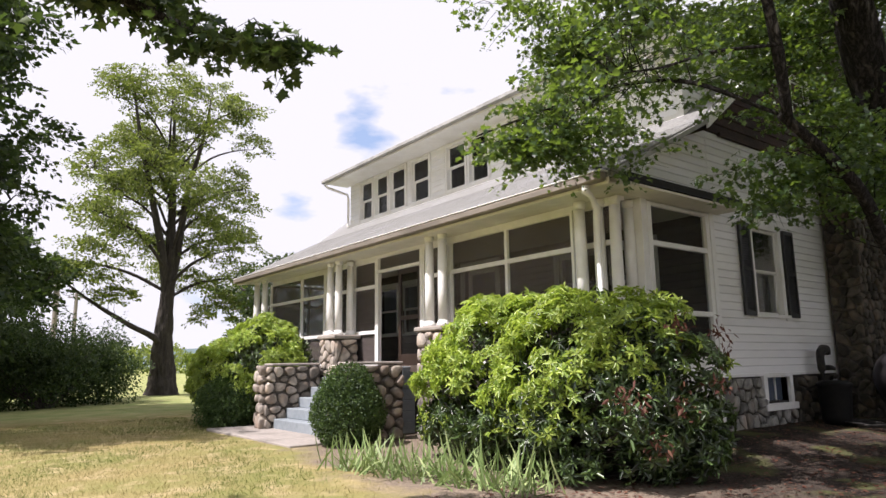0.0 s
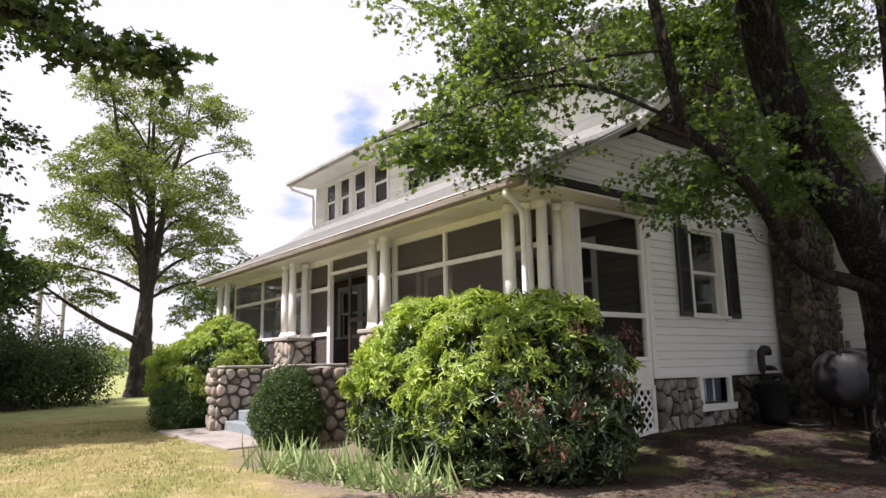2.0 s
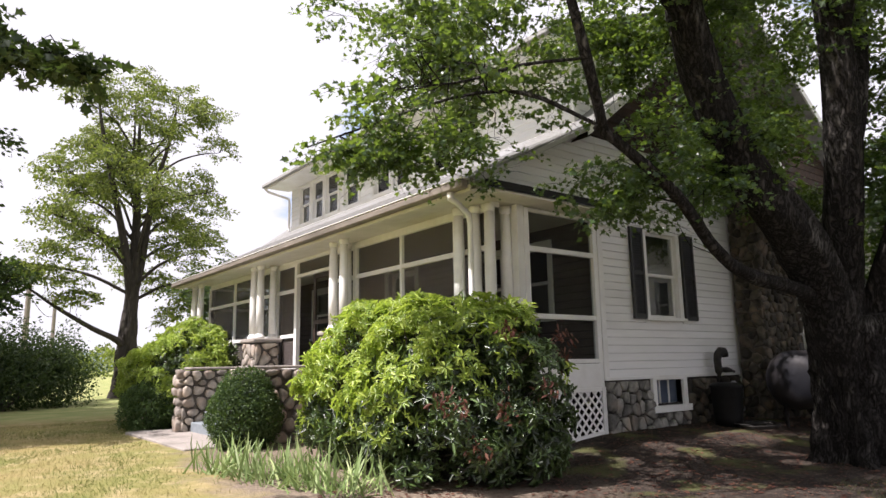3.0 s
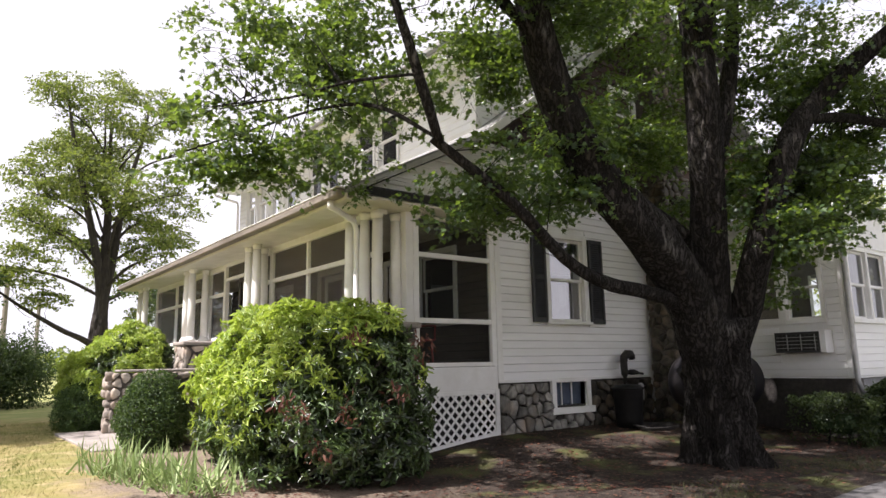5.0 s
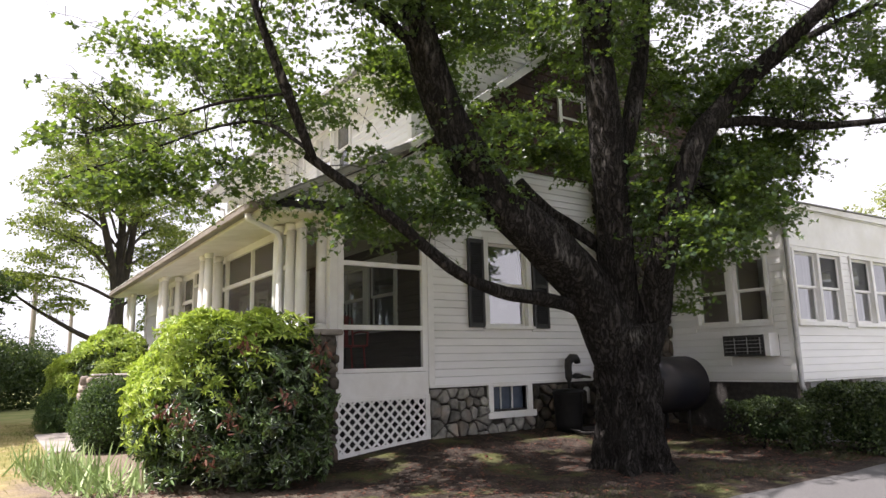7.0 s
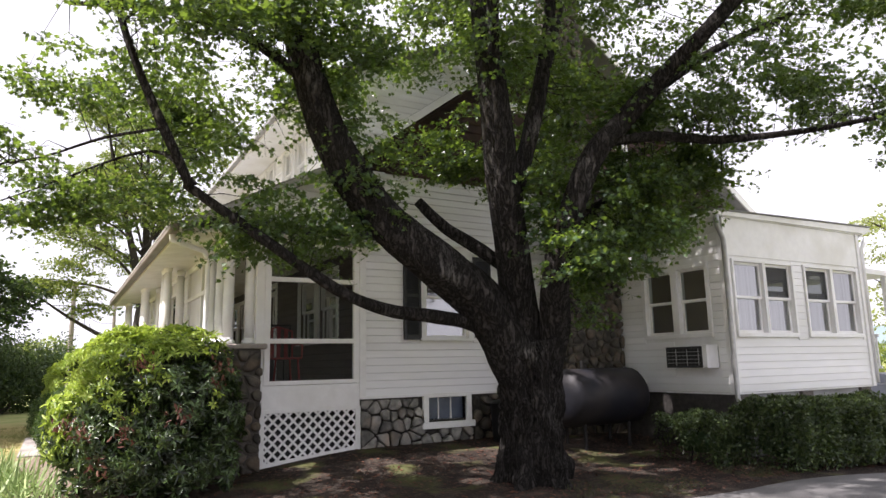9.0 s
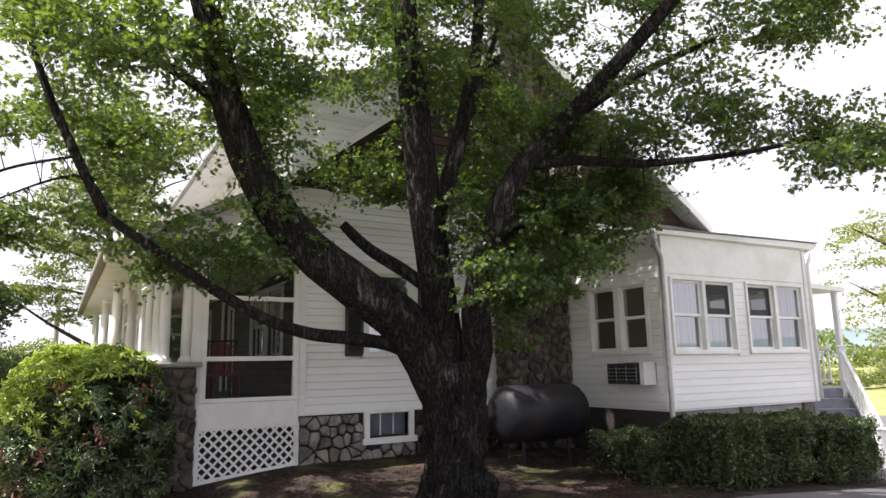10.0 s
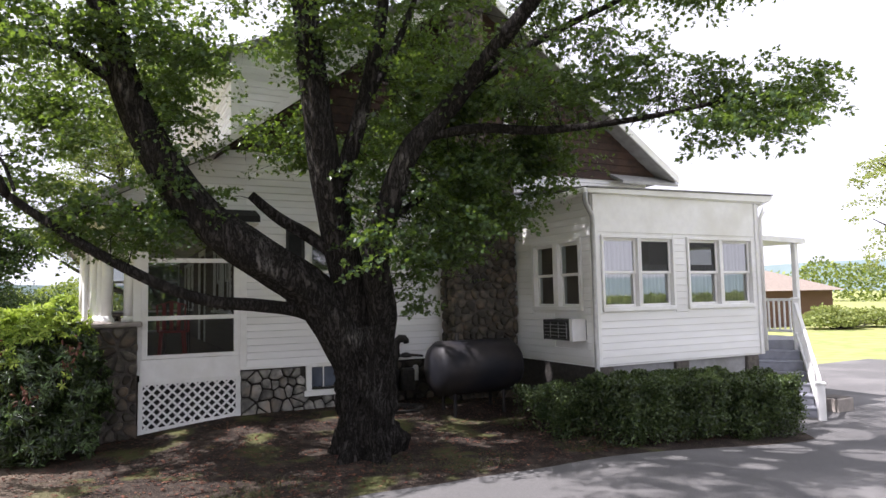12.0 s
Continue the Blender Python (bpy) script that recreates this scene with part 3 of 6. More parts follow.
    d, x = fine, near_lo
    while x > lo:
        d *= 1.35
        x = max(lo, x - d)
        out.insert(0, x)
    return [float(a) for a in out]


def ground_sheet():
    xs, ys = axis_steps(-900, 900, -4, 24, 0.4), axis_steps(-900, 900, -10, 34, 0.4)
    s = Shape()
    for y in ys:
        for x in xs:
            s.v.append((x, y, ground_z(x, y)))
    w = len(xs)
    for j in range(len(ys) - 1):
        for i in range(w - 1):
            s.f.append([j * w + i, j * w + i + 1, (j + 1) * w + i + 1, (j + 1) * w + i])
    return s


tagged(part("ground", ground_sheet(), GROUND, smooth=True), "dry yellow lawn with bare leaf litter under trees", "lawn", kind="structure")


def drive_edge(x):
    """The drive's near-house border: y as a function of x."""
    return 1.0 - 0.30 * smooth(12.5, 15.5, x) + 2.6 * smooth(16.6, 18.4, x) + 4.5 * smooth(19.5, 25.0, x) + 0.10 * noise.noise(Vector((x * 0.9, 4.0, 0)))


def driveway():
    s = Shape()
    xs = [2.0 + 0.4 * i for i in range(70)]
    for x in xs:
        e = drive_edge(x)
        lo = -9.0 + 0.25 * x
        for k in range(7):
            y = e + (lo - e) * k / 6
            s.v.append((x, y, ground_z(x, y) + (0.012 if 0 < k < 6 else -0.02) + 0.012))
    for i in range(len(xs) - 1):
        for k in range(6):
            a = i * 7 + k
            s.f.append([a, a + 1, a + 8, a + 7])
    return s


tagged(part("driveway", driveway(), ASPHALT, smooth=True), "worn grey asphalt driveway with ragged edge", "driveway", kind="structure")
walkway = Shape()
for k in range(4):
    walkway.box(4.35, 5.75, 9.45 + k * 0.95, 10.38 + k * 0.95, -0.08, 0.075, plain, 0.012)
tagged(part("pavement", walkway, CONCRETE), "pale concrete walk slabs before the porch steps", "walkway", kind="structure")

# ---- house: main body ----
Y0, Y1 = 5.23, 16.4          # gable walls
XF, XB = 8.95, 18.0          # front and rear walls
RIDGE_X, RIDGE_Z = 13.4, 8.29
house = thing("house", (13.4, 10.8, 0.0), "white clapboard house with fieldstone base and grey roof", "house")


def gable_reach(lo, hi):
    """Ends of the gable wall at a height, under the sloping roof."""
    def reach(v):
        if v <= 3.42:
            a = lo
        elif v <= 4.52:
            a = 6.30 + (v - 3.42) * (8.44 - 6.30) / 1.10
        else:
            a = 8.44 + (v - 4.52) / 0.76
        b = RIDGE_X + (RIDGE_Z - v) / 0.70 if v > 4.52 else hi
        return max(a, lo), min(b, hi)
    return reach


SW = side(Y0)
win_side = (10.13, 10.95, 1.93, 3.30)
bwin = (10.14, 10.86, 0.60, 0.96)
gwin_a, gwin_b = (12.0, 12.62, 5.45, 6.30), (14.28, 14.93, 5.20, 5.90)
holes_side = [win_side, bwin, gwin_a, gwin_b]
wall_side = part("wall", wall_with_holes(SW, XF, XB, 0.0, 4.5, [h for h in holes_side if h[3] < 4.5], 0.2), WHITE, house)
clapboards(wall_side, SW, 1.03, 4.68, gable_reach(XF + 0.08, XB), [(win_side[0] - 0.1, win_side[1] + 0.1, win_side[2] - 0.05, win_side[3] + 0.1),
                                                            (12.62, 14.12, 0, 9)])
part("corner_board", Shape().box(XF - 0.02, XF + 0.09, 1.0, 3.42, -0.05, 0.045, SW), WHITE, house)
part("water_table", Shape().box(XF, 12.66, 0.985, 1.03, 0.0, 0.05, SW), WHITE, house)
# gable above: brown shingles, a little proud
gable = Shape()
gable.prism([(8.55, 4.68), (18.45, 4.74), (RIDGE_X, RIDGE_Z + 0.02)], -0.15, 0.0, SW)
gable_wall = part("gable_wall", gable, BROWN, house, "dark brown shingled gable")
clapboards(gable_wall, SW, 4.70, 8.2, gable_reach(8.44, 18.46), [(h[0] - 0.1, h[1] + 0.1, h[2] - 0.1, h[3] + 0.1) for h in (gwin_a, gwin_b)],
           0.16, BROWN, "shingle_course")
part("band", Shape().box(9.4, 17.4, 4.66, 4.72, 0.0, 0.06, SW), BROWN, house)
for g in (gwin_a, gwin_b):
    sash_window(house, side(Y0 - 0.02), *g, casing=0.09, label="white framed gable window", glass=STORM)
# porch triangle above the side screens
tri = part("wall", Shape().prism([(6.62, 3.42), (XF, 3.42), (XF, 4.72), (8.44, 4.50)], -0.15, 0.0, SW), WHITE, house)
clapboards(tri, SW, 3.62, 4.7, gable_reach(6.4, XF + 0.07))
# other walls of the main body
for nm, sh in (("wall", Shape().box(XB - 0.2, XB, Y0 + 0.2, Y1 - 0.2, 0, 4.5, plain, 0)),
               ("wall", Shape().box(XF, XB, Y1 - 0.2, Y1, 0, 4.5, plain, 0)),
               ("wall", Shape().prism([(8.44, 4.5), (18.5, 4.7), (RIDGE_X, RIDGE_Z)], 0, 0.15, lambda u, v, n: (u, Y1 - n, v)))):
    part(nm, sh, WHITE, house)
part("floor", Shape().box(XF, XB, Y0 + 0.2, Y1 - 0.2, 1.0, 1.1, plain, 0), DARKIN, house)
part("inner_ceiling", Shape().box(XF, XB, Y0 + 0.2, Y1 - 0.2, 4.0, 4.1, plain, 0), DARKIN, house)

# roof slabs: main slopes, lower front slope over the porch, dormer
def slab(poly, thick):
    """A sloping roof slab from its four top corners."""
    s = Shape()
    s.v = [tuple(p) for p in poly] + [(p[0], p[1], p[2] - thick) for p in poly]
    s.f = [[0, 1, 2, 3], [7, 6, 5, 4], [0, 4, 5, 1], [1, 5, 6, 2], [2, 6, 7, 3], [3, 7, 4, 0]]
    return s


YR0, YR1 = Y0 - 0.42, Y1 + 0.42
EAVE_X, EAVE_Z = 6.16, 3.46
part("roof", slab([(8.42, YR0, 4.63), (RIDGE_X, YR0, 8.40), (RIDGE_X, YR1, 8.40), (8.42, YR1, 4.63)], 0.10), SHINGLE, house, "grey asphalt shingle roof")
part("roof", slab([(RIDGE_X, YR0, 8.40), (18.60, YR0, 4.79), (18.60, YR1, 4.79), (RIDGE_X, YR1, 8.40)], 0.10), SHINGLE, house)
lower_roof = part("porch_roof", slab([(EAVE_X, YR0, EAVE_Z), (8.42, YR0, 4.63), (8.42, YR1, 4.63), (EAVE_X, YR1, EAVE_Z)], 0.07), SHINGLE, house,
                  "low grey shingle roof over the porch")
for k in range(17):
    f0 = k / 17
    x0, z0 = EAVE_X + (8.42 - EAVE_X) * f0, EAVE_Z + (4.63 - EAVE_Z) * f0
    x1, z1 = x0 + 0.165, z0 + 0.165 * 0.517
    part("shingle_course", slab([(x0 - 0.01, YR0 - 0.01, z0 + 0.012), (x1, YR0 - 0.01, z1 + 0.004), (x1, YR1, z1 + 0.004), (x0 - 0.01, YR1, z0 + 0.012)], 0.01), SHINGLE, lower_roof)
# white barge boards on the gable, in the rake's plane
def barge(x0, z0, x1, z1, y, d=0.15):
    s = Shape()
    s.v = [(x0, y, z0), (x1, y, z1), (x1, y, z1 - d), (x0, y, z0 - d), (x0, y + 0.035, z0), (x1, y + 0.035, z1), (x1, y + 0.035, z1 - d), (x0, y + 0.035, z0 - d)]
    s.f = [[0, 1, 2, 3], [7, 6, 5, 4], [0, 4, 5, 1], [1, 5, 6, 2], [2, 6, 7, 3], [3, 7, 4, 0]]
    return s


for y in (YR0 - 0.036, YR1 + 0.001):
    part("barge_board", barge(8.40, 4.61, RIDGE_X, 8.39, y), WHITE, house, "white painted barge board")
    part("barge_board", barge(RIDGE_X, 8.39, 18.60, 4.78, y, 0.17), WHITE, house)
    part("barge_board", barge(EAVE_X + 0.05, EAVE_Z + 0.005, 8.42, 4.61, y, 0.075), WEATHERED, house, "thin grey rake edge")
part("soffit", slab([(8.5, YR0, 4.50), (RIDGE_X, YR0, 8.22), (RIDGE_X, Y0, 8.22), (8.5, Y0, 4.50)], 0.02), BROWN, house, "dark brown gable soffit")
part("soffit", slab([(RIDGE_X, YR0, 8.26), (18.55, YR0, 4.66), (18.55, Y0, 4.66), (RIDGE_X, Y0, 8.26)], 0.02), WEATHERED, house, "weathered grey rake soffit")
part("eave_return", slab([(16.95, YR0 - 0.02, 4.60), (18.58, YR0 - 0.02, 4.60), (18.58, Y0 - 0.03, 4.80), (16.95, Y0 - 0.03, 4.80)], 0.07), WEATHERED, house, "small shingled eave return")
part("soffit", slab([(EAVE_X + 0.1, YR0 + 0.002, EAVE_Z - 0.03), (8.42, YR0 + 0.002, 4.545), (8.42, Y0 - 0.03, 4.545), (EAVE_X + 0.1, Y0 - 0.03, EAVE_Z - 0.03)], 0.015), WHITE, house, "white rake soffit of the porch roof")
# pent edge along the side of the porch
part("pent_roof", slab([(6.42, 4.80, 3.515), (9.19, 4.80, 3.515), (9.19, Y0 - 0.03, 3.66), (6.42, Y0 - 0.03, 3.66)], 0.10), BLACK_EDGE, house, "black shingled pent edge")
part("pent_soffit", Shape().box(6.3, 9.17, 4.83, Y0 - 0.033, 3.375, 3.412, plain), CREAM, house)

# dormer
DX, DY0, DY1 = 8.84, 5.42, 15.66
DE_X, DE_Z = 8.14, 6.22
dwins = [(14.56, 15.03), (13.82, 14.28), (13.03, 13.55), (12.05, 12.62), (10.72, 11.24), (9.97, 10.46), (8.56, 9.10), (7.72, 8.26)]
dwins = [(a - 0.055, b + 0.055) for a, b in dwins]
DF = front(DX)
dormer = part("dormer", wall_with_holes(DF, DY0, DY1, 4.35, 6.48, [(a, b, 5.03, 6.03) for a, b in dwins], 0.12), WHITE, house, "long shed dormer with white siding")
clapboards(dormer, DF, 5.0, 6.45, lambda v: (DY0 + 0.02, DY1 - 0.02), [(a - 0.11, b + 0.11, 4.9, 6.13) for a, b in dwins])
part("corner_board", Shape().box(DX - 0.035, DX + 0.09, DY0 - 0.035, DY0 + 0.09, 4.86, 6.40, plain, 0.006), WHITE, house)
part("dormer_sill", Shape().box(DY0, DY1, 4.90, 5.0, 0.0, 0.03, DF), WHITE, house)
for a, b in dwins:
    sash_window(house, DF, a, b, 5.03, 6.03, casing=0.06, glass=DARKGLASS, sill=False, label="narrow white double-hung dormer window")


def dorm_z(x):
    return DE_Z + (x - DE_X) * (8.36 - DE_Z) / (RIDGE_X - DE_X)


for yy in (DY0, DY1 - 0.12):
    sw = part("dormer_side", Shape().prism([(DX + 0.12, 4.6), (DX + 0.12, dorm_z(DX + 0.12) - 0.1), (RIDGE_X, 8.26), (9.0, 4.8)], -0.12, 0.0, side(yy)), WHITE, house)
    if yy == DY0:
        clapboards(sw, side(yy), 4.7, 8.2, lambda v: (max(DX + 0.0, DE_X + (v - DE_Z + 0.12) / 0.415), 8.44 + (v - 4.5) / 0.76))
part("dormer_roof", slab([(DE_X, DY0 - 0.22, DE_Z), (RIDGE_X, DY0 - 0.22, 8.44), (RIDGE_X, DY1 + 0.22, 8.44), (DE_X, DY1 + 0.22, DE_Z)], 0.07), SHINGLE, house, "grey shingle dormer roof")
part("dormer_soffit", Shape().box(DE_X + 0.02, DX, DY0 - 0.2, DY1 + 0.2, DE_Z - 0.115, DE_Z - 0.075, plain), WHITE, house)
part("dormer_gutter", Shape().box(DE_X - 0.10, DE_X + 0.015, DY0 - 0.24, DY1 + 0.24, DE_Z - 0.12, DE_Z - 0.015, plain, 0.02), WEATHERED, house, "grey metal gutter")
part("dormer_fascia", Shape().box(DE_X - 0.012, DE_X + 0.02, DY0 - 0.22, DY1 + 0.22, DE_Z - 0.16, DE_Z - 0.06, plain), WHITE, house)
part("downspout", Shape().tube([(DE_X - 0.04, DY1 + 0.16, DE_Z - 0.12), (DE_X + 0.05, DY1 + 0.14, DE_Z - 0.22), (DX - 0.08, DY1 + 0.05, DE_Z - 0.36), (DX - 0.07, DY1 + 0.02, DE_Z - 0.5), (DX - 0.07, DY1 + 0.02, 4.95)],
                               [0.035] * 5, 10), WHITE, house, "white downspout")
part("vent_pipe", Shape().tube([(9.6, 9.9, 6.6), (9.6, 9.9, 7.15)], [0.045, 0.045], 12), IRON, house, "dark roof vent pipe")

# foundation of fieldstone under the side wall
found = part("foundation", wall_with_holes(side(Y0 - 0.01), XF - 0.02, 12.66, -0.1, 0.985, [bwin], 0.25), MORTAR_DARK, house, "fieldstone foundation with dark joints")
fieldstones(found, side(Y0 - 0.01), XF - 0.02, 10.98, 0.02, 0.98, 0.165, 0.075, 3, [(10.02, 10.98, 0.46, 1.0)], squash=1.05, gap=0.016, corner=0.12, flat=True, material=FOUNDSTONE)
# stones toward the chimney take the shade-darkened copy
fieldstones(found, side(Y0 - 0.01), 10.98, 12.66, 0.02, 0.98, 0.215, 0.075, 4, squash=1.05, gap=0.024, material=STONE_SHADED)
w = part("basement_window", Shape().box(10.04, bwin[0], 0.55, 1.0, 0, 0.06, SW).box(bwin[1], 10.96, 0.55, 1.0, 0, 0.06, SW).box(bwin[0], bwin[1], bwin[3], 1.0, 0, 0.06, SW)
         .box(10.0, 11.0, 0.47, 0.57, 0, 0.10, SW), WHITE, house, "white basement window in the stone base")
part("pane", Shape().box(bwin[0], bwin[1], bwin[2] - 0.03, bwin[3], -0.09, -0.085, SW, 0), BASEPANE, w, "opaque pane with a bluish sky reflection painted in")
for u in (10.37, 10.61):
    part("muntin", Shape().box(u, u + 0.02, 0.57, 0.96, -0.085, -0.06, SW, 0.002), WHITE, w)

# side window with shutters
sash_window(house, SW, *win_side, casing=0.10, curtain=0.0, glass=STORM, label="white double-hung side window with grey panes")
notice = part("notice", Shape().box(win_side[0] + 0.30, win_side[0] + 0.46, win_side[2] + 0.28, win_side[2] + 0.60, -0.075, -0.073, SW, 0), CURTAIN, house, "white paper notice behind the pane")
def shutter(u0, u1):
    s = Shape()
    v0, v1, r = 1.90, 3.34, 0.05
    s.box(u0, u0 + r, v0, v1, 0.03, 0.075, SW).box(u1 - r, u1, v0, v1, 0.03, 0.075, SW)
    for a, b in ((v0, v0 + 0.07), (v1 - 0.07, v1), ((v0 + v1) / 2 - 0.03, (v0 + v1) / 2 + 0.03)):
        s.box(u0 + r, u1 - r, a, b, 0.03, 0.075, SW)
    return s


for u0, u1 in ((9.70, 10.02), (11.07, 11.42)):
    sh = part("shutter", shutter(u0, u1), SHUTTER, house, "black louvred shutter")
    part("backing", Shape().box(u0 + 0.05, u1 - 0.05, 1.97, 3.27, 0.032, 0.045, SW, 0), SHUTTER, sh)
    lv = Shape()
    for k in range(34):
        v = 1.98 + k * 0.038
        lv.v += [SW(u0 + 0.05, v, 0.07), SW(u1 - 0.05, v, 0.07), SW(u1 - 0.05, v + 0.034, 0.046), SW(u0 + 0.05, v + 0.034, 0.046),
                 SW(u0 + 0.05, v - 0.005, 0.066), SW(u1 - 0.05, v - 0.005, 0.066), SW(u1 - 0.05, v + 0.029, 0.042), SW(u0 + 0.05, v + 0.029, 0.042)]
        b = 8 * k
        lv.f += [[b, b + 1, b + 2, b + 3], [b + 7, b + 6, b + 5, b + 4], [b, b + 4, b + 5, b + 1], [b + 3, b + 2, b + 6, b + 7]]
    part("louvres", lv, SHUTTER, sh)

# chimney
chim = thing("chimney", (13.38, 4.9, 0), "fieldstone chimney built against the gable wall", "chimney")
part("core", Shape().box(12.70, 14.06, 4.72, Y0 - 0.035, -0.1, 4.7, plain, 0.02).box(12.72, 13.5, 4.76, Y0 - 0.035, 4.7, 9.4, plain, 0.02), MORTAR, chim, "recessed grey mortar")
fieldstones(chim, side(4.72), 12.68, 14.08, 0.05, 4.7, 0.17, 0.05, 11, squash=1.2, gap=0.010, material=STONE_SHADED)
fieldstones(chim, front(12.70), 4.68, Y0 - 0.04, 0.05, 4.7, 0.165, 0.05, 12, gap=0.010, material=STONE_SHADED)
fieldstones(chim, side(4.76), 12.72, 13.5, 4.7, 9.4, 0.23, 0.05, 13, material=STONE_SHADED)
part("cap", Shape().box(12.65, 13.57, 4.68, Y0 - 0.04, 9.4, 9.5, plain, 0.02), CONCRETE, chim)

# ---- screened porch ----
porch = thing("screened_porch", (7.4, 10.8, 0), "white screened porch with round columns on fieldstone piers", "porch")
PX = 6.95                                    # plane of the front screens
FZ, TZ = 1.22, 3.32                          # porch floor, top of the screens
PF = front(PX)
part("floor", Shape().box(6.72, XF - 0.01, Y0 + 0.03, Y1 - 0.03, FZ - 0.12, FZ, plain), FLOORW, porch, "brown painted porch floor")
part("ceiling", Shape().box(6.30, XF - 0.01, Y0 + 0.01, Y1 - 0.01, 3.385, 3.42, plain), CREAM, porch, "cream board porch ceiling")
part("header_beam", Shape().box(Y0 + 0.05, Y1 - 0.05, TZ, 3.384, -0.12, 0.03, PF), WHITE, porch)
part("gutter", Shape().box(EAVE_X - 0.12, EAVE_X, YR0 + 0.02, YR1 - 0.02, EAVE_Z - 0.12, EAVE_Z - 0.01, plain, 0.02), GUTTER, porch, "weathered metal gutter")
part("drip_edge", Shape().box(EAVE_X - 0.125, EAVE_X + 0.02, YR0, YR1, EAVE_Z - 0.008, EAVE_Z + 0.004, plain, 0.002), WHITE, porch, "white metal drip edge")
part("fascia", Shape().box(EAVE_X + 0.003, EAVE_X + 0.03, YR0, YR1, EAVE_Z - 0.14, EAVE_Z - 0.062, plain), CREAM, porch)
part("eave_soffit", slab([(EAVE_X + 0.03, YR0 + 0.02, 3.34), (6.62, YR0 + 0.02, 3.384), (6.62, YR1, 3.384), (EAVE_X + 0.03, YR1, 3.34)], 0.025), CREAM, porch)
part("rim", Shape().box(Y0 + 0.05, Y1 - 0.05, 0.95, FZ - 0.001, -0.05, 0.06, PF), WHITE, porch)
part("skirt", Shape().box(Y0 + 0.05, Y1 - 0.05, 0.0, 0.95, -0.12, 0.0, PF), MORTAR, porch, "dark stone porch base")

# piers: corner, beside the door (two), far corner; pairs or threes of columns
def pier(x0, x1, y0, y1, z1, seed, stone=None):
    p = part("pier", Shape().box(x0 + 0.04, x1 - 0.04, y0 + 0.04, y1 - 0.04, -0.1, z1 - 0.08, plain, 0.02), MORTAR, porch, "fieldstone pier under the columns")
    fieldstones(p, side(y0 + 0.045), x0 + 0.02, x1 - 0.02, 0.03, z1 - 0.08, 0.17, 0.07, seed, squash=1.5, gap=0.016, material=stone)
    fieldstones(p, front(x0 + 0.045), y0 + 0.02, y1 - 0.02, 0.03, z1 - 0.08, 0.17, 0.07, seed + 1, squash=1.5, gap=0.016, material=stone)
    part("capstone", Shape().box(x0 - 0.03, x1 + 0.03, y0 - 0.03, y1 + 0.03, z1 - 0.08, z1, plain, 0.02), CONCRETE, p)


def column(x, y, z0, r=0.076):
    c = part("column", Shape().lathe([(r * 1.0, z0 + 0.09), (r * 1.02, z0 + 0.6), (r * 0.98, z0 + 1.0), (r * 0.86, 3.27)], (x, y), 22), WHITE, porch, "round white wooden column", smooth=True)
    part("base", Shape().lathe([(r * 1.42, z0), (r * 1.45, z0 + 0.03), (r * 1.35, z0 + 0.055), (r * 1.12, z0 + 0.065), (r * 1.05, z0 + 0.095)], (x, y), 22), WHITE, c, smooth=True)
    part("capital", Shape().lathe([(r * 0.88, 3.26), (r * 1.0, 3.29), (r * 1.08, 3.31), (r * 1.08, 3.36)], (x, y), 22), WHITE, c, smooth=True)


PZ = 1.84
# the corner pier's shade is painted by the darker stone
pier(6.50, 7.42, 5.06, 6.02, PZ, 21, STONE_SHADED)
pier(6.36, 6.92, 8.36, 9.06, PZ, 31)
pier(6.36, 6.92, 11.86, 12.56, PZ, 41)
pier(6.28, 7.30, 15.6, 16.5, PZ, 51)
for x, y in ((6.78, 5.80), (6.88, 5.57), (6.95, 5.36), (7.26, 5.38), (6.52, 8.88), (6.52, 8.52), (6.80, 8.90), (6.52, 12.02), (6.52, 12.38), (6.80, 12.04), (6.5, 15.8), (6.5, 16.3)):
    column(x, y, PZ)
part("downspout", Shape().tube([(EAVE_X - 0.05, 5.12, 3.36), (EAVE_X - 0.05, 5.12, 3.27), (6.22, 5.14, 3.24), (6.58, 5.34, 3.17), (6.65, 5.40, 3.06), (6.65, 5.40, 1.9), (6.45, 5.38, 1.75), (6.40, 5.36, 0.2)],
                               [0.045, 0.045, 0.038, 0.038, 0.038, 0.038, 0.038, 0.038], 12), WHITE, porch, "white metal downspout", smooth=True)

# screen frames: posts and rails, with a screen in each bay
def bay(F, u0, u1, v0, v1, rails, mulls=(), post=0.05, lab="", net=None):
    """One framed bay: outer frame, rails and mullions, and a screen in each light."""
    s = Shape()
    s.box(u0, u0 + post, v0, v1, -0.05, 0.03, F).box(u1 - post, u1, v0, v1, -0.05, 0.03, F)
    s.box(u0 + post, u1 - post, v1 - 0.05, v1, -0.05, 0.028, F).box(u0 + post, u1 - post, v0, v0 + 0.06, -0.05, 0.028, F)
    b = part("screen_bay", s, WHITE, porch, lab)
    for v in rails:
        part("rail", Shape().box(u0 + post, u1 - post, v - 0.035, v + 0.035, -0.04, 0.026, F), WHITE, b)
    for m in mulls:
        part("mullion", Shape().box(m - 0.03, m + 0.03, v0 + 0.06, v1 - 0.05, -0.035, 0.032, F), WHITE, b)
    part("screen", Shape().box(u0 + post - 0.005, u1 - post + 0.005, v0 + 0.055, v1 - 0.045, -0.022, -0.018, F, 0), net or SCREEN, b, "dark insect screen").visible_shadow = False
    return b


